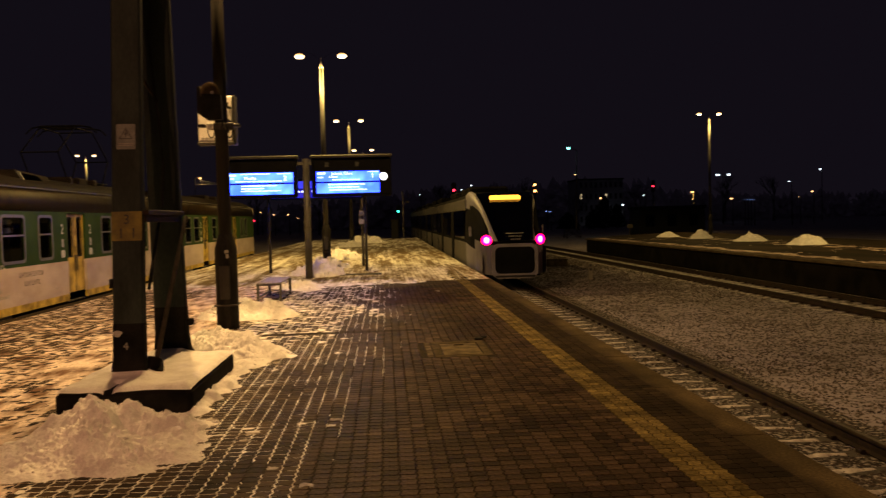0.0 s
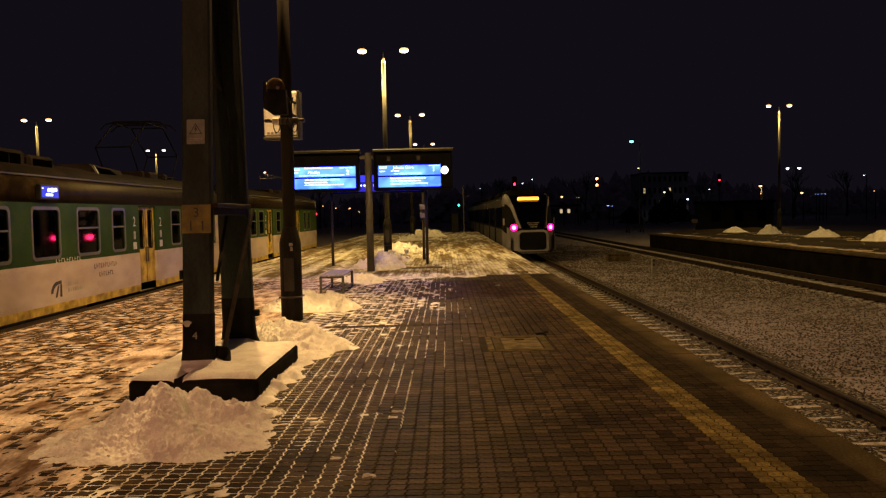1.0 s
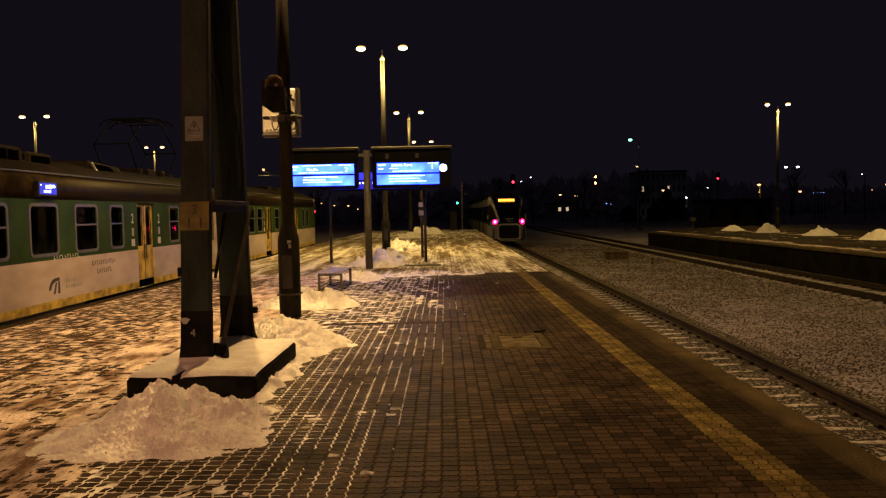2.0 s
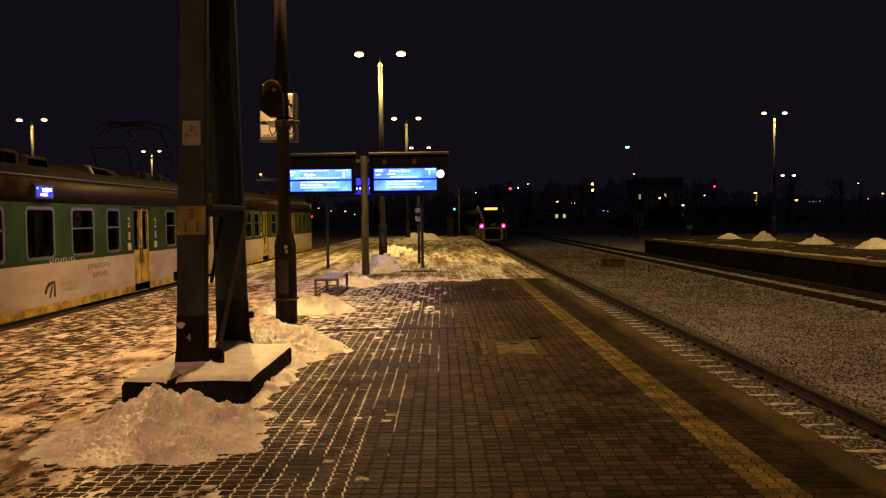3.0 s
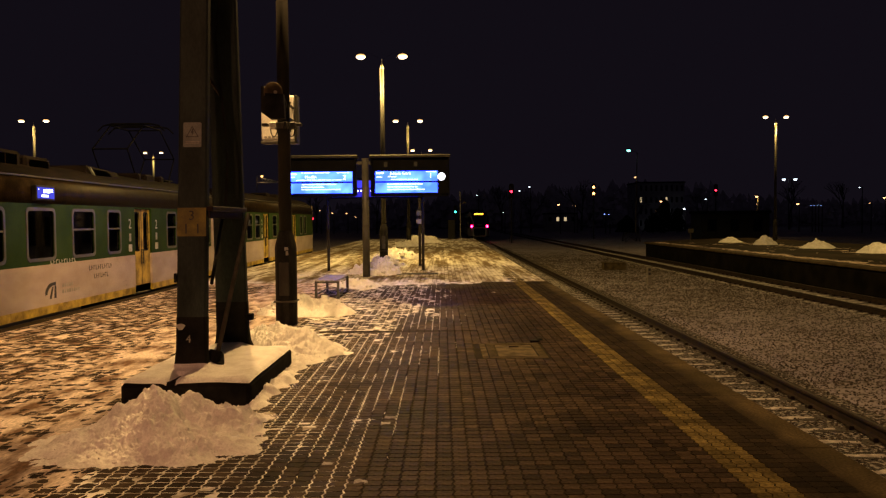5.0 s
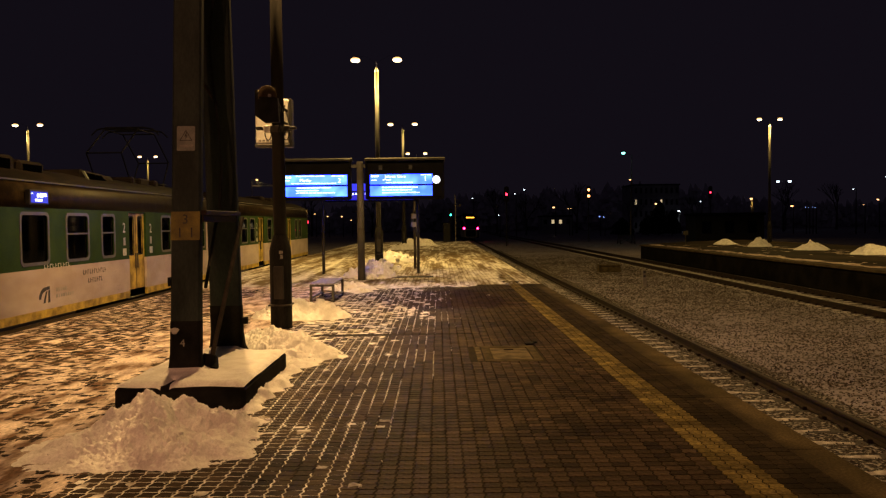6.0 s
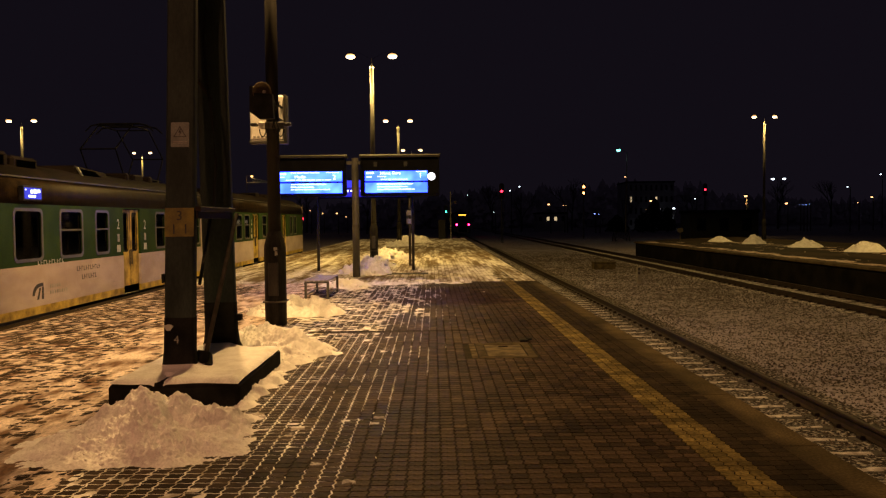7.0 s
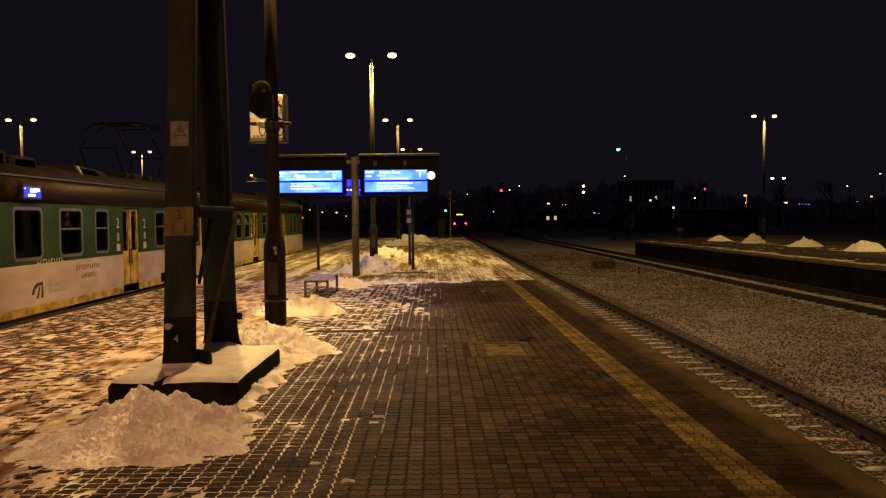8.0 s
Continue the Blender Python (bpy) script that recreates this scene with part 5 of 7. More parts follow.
# ---- the standing green and white train ----
def build_standing_train():
    t = thing("commuter_train", "old green and white electric train with yellow doors", "train", (-8.06, 0, 0))
    # x = 0 is the side wall, negative x the inside

    def panel(name, material, z0, z1, y0, y1, holes, label, thick=0.06):
        """One side panel with openings (ya, yb, za, zb), skinned on both faces and round every edge."""
        holes = [h for h in holes if h[1] > y0 and h[0] < y1 and h[3] > z0 and h[2] < z1]
        ys = sorted({y0, y1, *(h[0] for h in holes), *(h[1] for h in holes)})
        zc = sorted({z0, z1, *(h[2] for h in holes if h[2] > z0), *(h[3] for h in holes if h[3] < z1)})
        solid = lambda i, j: 0 <= i < len(ys) - 1 and 0 <= j < len(zc) - 1 and not any(
            h[0] < (ys[i] + ys[i + 1]) / 2 < h[1] and h[2] < (zc[j] + zc[j + 1]) / 2 < h[3] for h in holes)
        bm = bmesh.new()
        vs = {}
        def at(i, j, k):
            if (i, j, k) not in vs:
                vs[i, j, k] = bm.verts.new((-thick * k, ys[i], zc[j]))
            return vs[i, j, k]
        for i in range(len(ys) - 1):
            for j in range(len(zc) - 1):
                if not solid(i, j):
                    continue
                bm.faces.new([at(i + a, j + b, 0) for a, b in ((0, 0), (1, 0), (1, 1), (0, 1))])
                bm.faces.new([at(i + a, j + b, 1) for a, b in ((0, 1), (1, 1), (1, 0), (0, 0))])
                for di, dj, p, q in ((-1, 0, (0, 0), (0, 1)), (1, 0, (1, 0), (1, 1)), (0, -1, (0, 0), (1, 0)), (0, 1, (0, 1), (1, 1))):
                    if not solid(i + di, j + dj):
                        bm.faces.new((at(i + p[0], j + p[1], 0), at(i + q[0], j + q[1], 0), at(i + q[0], j + q[1], 1), at(i + p[0], j + p[1], 1)))
        return part(name, bm, material, t, label)

    def strip(name, material, z0, z1, y0, y1, windows, doors, label):
        """The panels of one band, one between each two doorways, and the piece over each door."""
        ends = [y0] + [v for d in sorted(doors) for v in d] + [y1]
        for a, b in zip(ends[::2], ends[1::2]):
            panel(name, material, z0, z1, a, b, windows, label)
        if z1 > 2.28:
            for a, b in doors:
                panel("door_head", material, 2.27, z1, a, b, [], "")

    def side(u, v, w):
        return (w, u, v)

    def window(yc, w, z0, z1, split):
        h, zc = z1 - z0, (z0 + z1) / 2
        bm = bmesh.new()
        o, i = round_rect(w + 0.1, h + 0.1, 0.13), round_rect(w - 0.03, h - 0.03, 0.09)
        ring(bm, [(yc + u, zc + v) for u, v in o], [(yc + u, zc + v) for u, v in i], side, 0.014)
        fr = part("window", bm, WINDOW_TRIM, t, "rounded window with a grey metal frame")
        bm = bmesh.new()
        box(bm, (-0.035, yc - w / 2 - 0.02, z0 - 0.02), (-0.028, yc + w / 2 + 0.02, z1 + 0.02))
        part("pane", bm, PANE_DARK, fr, "dark glass")
        if split:
            bm = bmesh.new()
            box(bm, (-0.028, yc - w / 2, z0 + h * 0.56), (0.004, yc + w / 2, z0 + h * 0.6))
            part("bar", bm, WINDOW_TRIM, fr)

    def door(yc, w, z0, z1):
        bm = bmesh.new()
        box(bm, (-0.16, yc - w / 2, z0 - 0.24), (-0.06, yc + w / 2, z0 - 0.2), 0.01)
        part("doorstep", bm, DARK_METAL, t, "dark recessed doorstep")
        for s in (-1, 1):
            a, b = sorted((yc + s * 0.008, yc + s * w / 2))
            m = (a + b) / 2
            bm = bmesh.new()
            wy, wz0, wz1 = w * 0.25, z0 + 0.92, z1 - 0.09
            for p, q in (((a, z0), (b, wz0)), ((a, wz1), (b, z1)), ((a, wz0), (m - wy / 2, wz1)), ((m + wy / 2, wz0), (b, wz1))):
                box(bm, (-0.095, p[0], p[1]), (-0.06, q[0], q[1]))
            leaf = part("door", bm, TRAIN_YELLOW, t, "yellow sliding door leaf")
            bm = bmesh.new()
            box(bm, (-0.085, m - wy / 2, wz0), (-0.075, m + wy / 2, wz1))
            part("pane", bm, PANE_DARK, leaf)
            bm = bmesh.new()
            ring(bm, [(m + u, (wz0 + wz1) / 2 + v) for u, v in round_rect(wy + 0.05, wz1 - wz0 + 0.05, 0.08)],
                 [(m + u, (wz0 + wz1) / 2 + v) for u, v in round_rect(wy - 0.02, wz1 - wz0 - 0.02, 0.07)], lambda u, v, k: (-0.06 + k, u, v), 0.008)
            part("gasket", bm, RUBBER, leaf)
            bm = bmesh.new()
            box(bm, (-0.06, yc + s * 0.06, z0 + 0.55), (-0.02, yc + s * 0.075, z0 + 0.95), 0.004)
            part("handle", bm, STEEL, leaf)
        bm = bmesh.new()
        box(bm, (-0.062, yc - 0.008, z0), (-0.055, yc + 0.008, z1))
        part("door_seal", bm, RUBBER, t)

    def carriage(y0, y1, windows, doors, cab):
        wins = [(yc - w / 2, yc + w / 2, 1.19, 2.17) for yc, w, sp in windows]
        ways = [(yc - w / 2, yc + w / 2) for yc, w in doors]
        strip("skirt", TRAIN_YELLOW, 0.05, 0.22, y0, y1, wins, ways, "grimy yellow lower band")
        strip("lower_panel", TRAIN_WHITE, 0.22, 1.06, y0, y1, wins, ways, "dirty white lower side panel")
        strip("upper_panel", TRAIN_GREEN, 1.06, 2.3, y0, y1, wins, ways, "green upper side panel")
        for yc, w, sp in windows:
            window(yc, w, 1.19, 2.17, sp)
        for yc, w in doors:
            door(yc, w, 0.24, 2.25)
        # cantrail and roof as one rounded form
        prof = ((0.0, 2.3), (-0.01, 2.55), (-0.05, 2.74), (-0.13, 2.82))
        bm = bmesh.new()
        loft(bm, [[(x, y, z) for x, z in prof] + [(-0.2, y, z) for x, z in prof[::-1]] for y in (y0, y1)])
        smooth(part("cantrail", bm, TRAIN_CANTRAIL, t, "grey-brown band below the roof"))
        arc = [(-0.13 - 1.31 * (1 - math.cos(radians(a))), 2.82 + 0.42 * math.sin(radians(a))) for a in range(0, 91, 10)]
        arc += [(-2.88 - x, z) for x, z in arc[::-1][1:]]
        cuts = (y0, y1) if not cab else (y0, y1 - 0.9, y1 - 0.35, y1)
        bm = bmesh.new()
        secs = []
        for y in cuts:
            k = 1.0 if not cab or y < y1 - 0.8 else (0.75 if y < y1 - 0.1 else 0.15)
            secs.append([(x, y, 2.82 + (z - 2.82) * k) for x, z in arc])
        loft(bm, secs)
        smooth(part("roof", bm, TRAIN_ROOF, t, "very dark brown rounded roof"))
        bm = bmesh.new()
        box(bm, (-0.15, y0, 2.825), (-0.1, y1, 2.86), 0.006)
        part("gutter", bm, TRAIN_DULL, t)
        # far wall, floor and ends
        bm = bmesh.new()
        box(bm, (-2.88, y0, -0.05), (-2.82, y1, 2.82))
        box(bm, (-2.82, y0, 0.3), (-0.2, y1, 0.36))
        for y in (y0, y1 - 0.06):
            box(bm, (-2.82, y, -0.05), (-0.06, y + 0.06, 2.82))
        box(bm, (-2.0, y0 + 0.1, 0.36), (-1.4, y1 - 0.1, 1.35))
        part("inner_shell", bm, INTERIOR, t, "unlit interior")
        for ya in (y0 + 2.5, y1 - 5.2):
            bm = bmesh.new()
            box(bm, (-2.5, ya, -0.75), (-0.3, ya + 2.7, -0.06), 0.05)
            part("bogie", bm, DARK_METAL, t)

    near_windows = [(8.35, 1.08, 1), (10.3, 1.08, 0), (12.25, 1.08, 1), (14.15, 1.08, 1), (16.07, 1.08, 0), (17.98, 1.06, 1), (19.64, 0.72, 1), (23.8, 0.78, 1), (25.6, 1.06, 1), (27.3, 0.8, 1)]
    carriage(7.2, 28.4, near_windows, [(21.56, 1.22)], False)
    far_windows = [(30.6, 1.0, 1), (33.4, 0.95, 1), (34.85, 0.85, 1), (38.4, 0.85, 1), (40.0, 0.95, 1), (41.6, 0.9, 1), (45.6, 0.7, 0), (46.9, 0.75, 0)]
    carriage(28.68, 49.6, far_windows, [(36.6, 1.2), (43.6, 1.2)], True)
    # rounded cab end
    bm = bmesh.new()
    secs = []
    for y, k, z1 in ((49.6, 0.0, 2.82), (49.85, 0.06, 2.78), (50.05, 0.28, 2.5), (50.1, 0.4, 1.9), (50.12, 0.42, 0.0)):
        secs.append([(-k, y, -0.05), (-k, y, z1), (-2.88 + k, y, z1), (-2.88 + k, y, -0.05)])
    loft(bm, secs)
    part("cab_front", bm, TRAIN_WHITE, t, "rounded cab end")
    bm = bmesh.new()
    tube(bm, (0.005, 49.75, 2.05), (0.03, 49.75, 2.05), 0.06)
    part("cab_light", bm, SIGNAL_RED, t, "small red marker light")
    # gangway between the carriages
    bm = bmesh.new()
    for k in range(3):
        box(bm, (-2.4 - 0.04 * (k % 2), 28.41 + k * 0.09, -0.02), (-0.45 + 0.04 * (k % 2), 28.49 + k * 0.09, 2.7), 0.01)
    part("gangway", bm, RUBBER, t, "black concertina gangway")
    for a, b in ((27.86, 28.37), (28.71, 29.3)):
        bm = bmesh.new()
        plate(bm, [(a, 1.065), (b, 1.065), (b, 2.28), (a, 2.28)], lambda u, v, w: (0.001 + w, u, v), 0.004)
        part("end_panel", bm, TRAIN_WHITE, t, "white painted panel at the carriage end")
    for y in (28.32, 28.78):
        bm = bmesh.new()
        tube(bm, (0.04, y, 0.4), (0.04, y, 1.5), 0.018)
        part("grab_rail", bm, STEEL, t)
    # destination box near the roof
    bm = bmesh.new()
    box(bm, (0.002, 15.72, 2.36), (0.1, 16.48, 2.66), 0.012)
    db = part("side_display", bm, DARK_METAL, t, "small blue side display")
    def scr(u, v, w):
        return (0.101 + w, u, v)
    bm = bmesh.new()
    plate(bm, [(15.76, 2.4), (16.44, 2.4), (16.44, 2.62), (15.76, 2.62)], scr, 0.003)
    part("screen", bm, TRAIN_SCREEN, db)
    for a, b, z, h in ((16.0, 16.08, 2.51, 0.07), (16.12, 16.25, 2.51, 0.08), (16.28, 16.38, 2.53, 0.06), (15.92, 16.2, 2.43, 0.045), (15.79, 15.83, 2.57, 0.02)):
        bm = bmesh.new()
        plate(bm, [(a, z), (b, z), (b, z + h), (a, z + h)], lambda u, v, w: scr(u, v, w + 0.0035), 0.002)
        part("text_bar", bm, SCREEN_TEXT, db)
    # marks on the sides
    def mark(name, material, y0, y1, z0, z1, label=""):
        bm = bmesh.new()
        plate(bm, [(y0, z0), (y1, z0), (y1, z1), (y0, z1)], lambda u, v, w: (0.001 + w, u, v), 0.003)
        part(name, bm, material, t, label)
    def row_of_marks(material, y, z, widths, height):
        """Bars in place of characters, each as an upright and a thin stroke."""
        for k, w in enumerate(widths):
            if w:
                mark("number_bar", material, y, y + 0.022, z, z + height)
                mark("number_bar", material, y + 0.024, y + w, z + (0.0, 0.42, 0.8)[k % 3] * height, z + (0.2, 0.58, 1.0)[k % 3] * height)
            y += 0.118
    row_of_marks(PRINT_WHITE, 16.42, 1.06, (0.08, 0.08, 0.09, 0.08, 0.08, 0.08, 0.06, 0.08, 0.08, 0.08), 0.085)
    row_of_marks(PRINT_BLACK, 18.2, 0.82, (0.07, 0.07, 0.06, 0.07, 0.07, 0.06, 0.07, 0.07, 0.07, 0.06, 0.07), 0.11)
    row_of_marks(PRINT_BLACK, 18.45, 0.62, (0.075, 0.07, 0.05, 0.08, 0.08, 0.08, 0.07), 0.11)
    for k in range(2):
        for j in range(5 + 3 * k):
            y = 16.9 + j * 0.105
            mark("company_bar", PRINT_GREY, y, y + 0.06, 0.55 - 0.13 * k, 0.625 - 0.13 * k)
    bm = bmesh.new()
    def flat(u, v, w):
        return (0.001 + w, u, v)
    arch = [(16.16 + 0.3 * (1 - math.cos(a)), 0.44 + 0.24 * math.sin(a)) for a in np.linspace(0, 1.35, 6)]
    plate(bm, arch + [(16.62, 0.69), (16.62, 0.62)] + [(u + 0.09 + 0.03 * k / 5, v - 0.06 * k / 5) for k, (u, v) in reversed(list(enumerate(arch)))], flat, 0.003)
    plate(bm, [(16.34, 0.35), (16.42, 0.35), (16.52, 0.6), (16.45, 0.58)], flat, 0.003)
    plate(bm, [(16.54, 0.35), (16.63, 0.35), (16.63, 0.61), (16.56, 0.61)], flat, 0.003)
    part("company_emblem", bm, PRINT_BLACK, t, "dark curved emblem")
    for yc, zc in ((20.63, 1.86), (22.52, 1.84), (35.7, 1.86)):
        lettering("class_number", "2", 0.36, PRINT_WHITE, t, Matrix.LocRotScale((0.003, yc, zc), Euler((radians(90), 0, radians(90))), None))
        mark("pictogram", PRINT_GREY, yc - 0.06, yc + 0.07, 1.42, 1.62)
        mark("pictogram", PRINT_WHITE, yc - 0.1, yc + 0.12, 1.16, 1.34)
    for y in (19.2, 23.4):
        mark("hatch_line", PRINT_GREY, y + 0.9, y + 1.15, 0.42, 0.43)
        mark("hatch_dot", PRINT_GREY, y + 0.95, y + 0.98, 0.3, 0.33)
        mark("hatch_dot", PRINT_GREY, y + 1.12, y + 1.15, 0.3, 0.33)
    # things on the roof
    for y0, y1, z in ((11.0, 13.4, 3.34), (13.7, 16.2, 3.36), (16.35, 17.4, 3.3)):
        bm = bmesh.new()
        box(bm, (-2.1, y0, 2.95), (-0.42, y1, z), 0.06)
        rb = part("roof_box", bm, TRAIN_ROOF, t, "very dark brown resistor box on the roof")
        for k in range(5):
            bm = bmesh.new()
            # louvres coloured black to look unlit
            yy = y0 + 0.15 + k * (y1 - y0 - 0.3) / 5
            box(bm, (-0.425, yy, 3.02), (-0.405, yy + (y1 - y0) / 6.5, z - 0.08), 0.004)
            part("louvre", bm, UNLIT_BLACK, rb)
    bm = bmesh.new()
    loft(bm, [[(-0.35, y, 2.88), (-0.55, y + dy, z), (-2.2, y + dy, z), (-2.4, y, 2.88)] for y, dy, z in ((18.95, 0.0, 2.9), (19.4, 0.0, 3.3), (21.4, -0.2, 3.22), (21.7, -0.2, 2.9))])
    hood = part("roof_hood", bm, TRAIN_ROOF, t, "pale vent hood with a dark opening")
    # the shade in the opening is a black plate on the hood
    bm = bmesh.new()
    plate(bm, [(19.5, 2.98), (20.7, 2.98), (20.4, 3.2), (19.52, 3.22)], lambda u, v, w: (-0.35 - 0.2 * (v - 2.88) / 0.36 + 0.05 + w, u, v), 0.02)
    part("opening", bm, UNLIT_BLACK, hood, "black plate for the shade inside the air intake")
    bm = bmesh.new()
    plate(bm, [(19.4, 2.94), (19.47, 2.94), (19.49, 3.26), (19.42, 3.26)], lambda u, v, w: (-0.35 - 0.2 * (v - 2.88) / 0.36 + 0.05 + w, u, v), 0.05)
    part("intake_rim", bm, WINDOW_TRIM, hood, "pale metal rim")
    for y0, y1 in ((22.6, 22.85), (23.2, 23.9), (24.4, 24.7), (33.0, 33.7), (39.0, 39.8), (41.3, 42.1)):
        bm = bmesh.new()
        box(bm, (-1.3, y0, 2.95), (-0.5, y1, 3.3), 0.05)
        part("roof_vent", bm, TRAIN_ROOF, t)
    # pantograph
    bm = bmesh.new()
    loft(bm, [[(x, y, 3.24), (x, y, 3.29), (x + 0.05, y, 3.29), (x + 0.05, y, 3.24)] for x, y in ((-2.0, 23.2), (-2.0, 26.8))])
    frame_bar = part("pantograph", bm, PANTO, t, "raised diamond pantograph")
    bars = [((-0.95, 23.2, 3.27), (-0.95, 26.8, 3.27), 0.02)]
    for x in (-0.95, -1.95):
        for a, b in (((23.6, 3.25), (23.0, 4.02)), ((23.0, 4.02), (24.3, 4.84)), ((26.4, 3.25), (27.0, 4.02)), ((27.0, 4.02), (25.7, 4.84)), ((24.3, 4.84), (25.7, 4.84))):
            bars.append(((x, a[0], a[1]), (x, b[0], b[1]), 0.02))
    for y, z in ((23.0, 4.02), (27.0, 4.02), (24.3, 4.84), (25.7, 4.84), (23.6, 3.25), (26.4, 3.25)):
        bars.append(((-0.95, y, z), (-1.95, y, z), 0.02))
    for y in (24.6, 25.4):
        bars.append(((-0.85, y, 4.92), (-2.05, y, 4.92), 0.03))
        for xa, xb, xc in ((-0.85, -0.6, -0.42), (-2.05, -2.3, -2.48)):
            bars.append(((xa, y, 4.92), (xb, y, 4.87), 0.022))
            bars.append(((xb, y, 4.87), (xc, y, 4.7), 0.02))
    for p, q, r in bars:
        bm = bmesh.new()
        tube(bm, p, q, r, seg=8)
        part("bar", bm, PANTO, frame_bar)
    for y in (23.6, 26.4):
        for x in (-0.95, -1.95):
            bm = bmesh.new()
            lathe(bm, ((0.0, 2.95), (0.08, 2.95), (0.05, 3.02), (0.08, 3.06), (0.05, 3.12), (0.075, 3.16), (0.04, 3.26), (0.0, 3.26)), (x, y, 0), 10)
            part("insulator", bm, RUST, t)
    return t


build_standing_train()


# ---- the departing train ----
def build_departing_train():
    t = thing("passenger_train", "modern silver and dark railcar set with red tail lights leaving", "train", (4.8, 29.6, 0))

    def section(y, hw, zb, zt, top, r=0.3):
        """Outline of the body at y, half-width hw at the waist, top half-width at the roof edge."""
        pts = [(-hw * 0.94, zb), (-hw, zb + 0.25), (-hw, min(1.0, zt - 0.2)), (-top, zt - r), (-top + r * 0.5, zt - r * 0.22), (-top + r * 1.4, zt)]
        return [(x, y, z) for x, z in pts] + [(-x, y, z) for x, z in pts[::-1]]

    nose = [(0.0, 1.06, -0.3, 0.86, 1.0), (0.12, 1.2, -0.36, 0.96, 1.12), (0.75, 1.33, -0.4, 1.42, 1.2), (1.6, 1.39, -0.4, 2.1, 1.24), (2.35, 1.41, -0.4, 2.6, 1.27), (3.0, 1.41, -0.4, 2.86, 1.32), (4.0, 1.41, -0.4, 2.95, 1.34)]
    glass_half = (0.62, 0.74, 0.9, 1.04, 1.12, 1.14)
    body = [(0.0, 0.7, -0.3, 0.86, 0.64), (0.12, 0.86, -0.32, 0.92, 0.8), (0.38, 1.02, -0.36, 1.1, 0.94), (0.8, 1.17, -0.38, 1.44, 1.06), (1.4, 1.3, -0.4, 1.93, 1.17)] + nose[4:]
    bm = bmesh.new()
    loft(bm, [section(y, hw, zb, zt, tp, 0.3 if k > 3 else 0.16) for k, (y, hw, zb, zt, tp) in enumerate(body)])
    part("nose", bm, TRAIN_BLACK, t, "dark grey cab end")
    # silver arch that runs from the roof edge down each pillar to the lamps
    for s in (-1, 1):
        bm = bmesh.new()
        rows = []
        reach = ((0.9, 0.02, 0.86, 0.03), (0.98, -0.05, 0.92, 0.0), (1.14, -0.2, 1.08, -0.06), (1.32, -0.42, 1.28, -0.14), (1.378, -0.58, 1.34, -0.14), (1.388, -0.65, 1.36, -0.12))
        for (y, hw, zb, zt, tp), gh, (xa, da, xb, db) in zip(nose[1:], glass_half, reach):
            rows.append([(s * xa, y + 0.42, zt + da), (s * xb, y + 0.16, zt + db), (s * (gh + 0.1), y - 0.03, zt + 0.035), (s * gh, y - 0.05, zt + 0.045)])
        loft(bm, rows, closed=False)
        smooth(part("pillar_arch", bm, TRAIN_SILVER, t, "silver-white slanting pillar"))
        bm = bmesh.new()
        curve = ((0.78, 0.0, 0.0), (0.9, 0.11, 0.03), (1.05, 0.35, 0.08), (1.2, 0.78, 0.14), (1.33, 1.42, 0.2))
        loft(bm, [[(s * x, y - 0.012, -0.28 + 0.1 * d), (s * (x + 0.012), y - 0.02, 0.3), (s * x, y - 0.01, 0.84 + d), (s * (x - 0.08), y + 0.06, 0.8 + d), (s * (x - 0.08), y + 0.06, -0.26)] for x, y, d in curve])
        part("lamp_apron", bm, TRAIN_SILVER, t, "silver lower corner below the tail light")
    # windscreen over the slope between the pillars; it overlaps the right one to make that look shaded
    bm = bmesh.new()
    rows = []
    for (y, hw, zb, zt, tp), w in zip(nose[1:6], glass_half):
        rows.append([(-w, y - 0.05, zt + 0.03), (-w * 0.5, y - 0.08, zt + 0.055), (w * 0.5, y - 0.08, zt + 0.055), (w, y - 0.07, zt + 0.06), (w + 0.115, y - 0.04, zt + 0.045)])
    loft(bm, rows, closed=False)
    smooth(part("windscreen", bm, PANE_DARK, t, "black raked windscreen"))
    bm = bmesh.new()
    rows = [[(x * 0.98, y + 0.03, z - 0.03) for x, y, z in r] for r in rows]
    loft(bm, rows, closed=False)
    part("screen_mask", bm, RUBBER, t)
    # coupler recess, bumper and lower apron
    bm = bmesh.new()
    plate(bm, [(u, v + 0.27) for u, v in round_rect(1.49, 0.99, 0.2, 4)], lambda u, v, w: (u, -0.002 - w, v), 0.03)
    part("coupler_cover", bm, TRAIN_BLACK, t, "black coupler cover")
    bm = bmesh.new()
    ring(bm, [(u, v + 0.24) for u, v in round_rect(1.74, 1.3, 0.28, 4)], [(u, v + 0.27) for u, v in round_rect(1.5, 1.0, 0.2, 4)], lambda u, v, w: (u, 0.12 - w, v), 0.17)
    part("bumper_frame", bm, TRAIN_SILVER, t, "silver rounded frame round the coupler cover")
    bm = bmesh.new()
    box(bm, (-0.75, -0.1, -0.36), (0.75, 0.1, -0.29), 0.02)
    part("bumper_lip", bm, TRAIN_GREY, t)
    for s in (-1, 1):
        bm = bmesh.new()
        lathe(bm, ((0.0, 0.05), (0.075, 0.04), (0.122, 0.0), (0.0, 0.0)), seg=18)
        lt = part("tail_light", bm, TAIL_RED, t, "bright red tail light")
        lt.matrix_basis = pose(s * 1.02, 0.24, 1.03, 90, 0, s * 28)
        bm = bmesh.new()
        plate(bm, [(u, v) for u, v in round_rect(0.34, 0.4, 0.09, 3)], lambda u, v, w: (u, v, -0.02 + w), 0.018)
        part("housing", bm, RUBBER, lt)
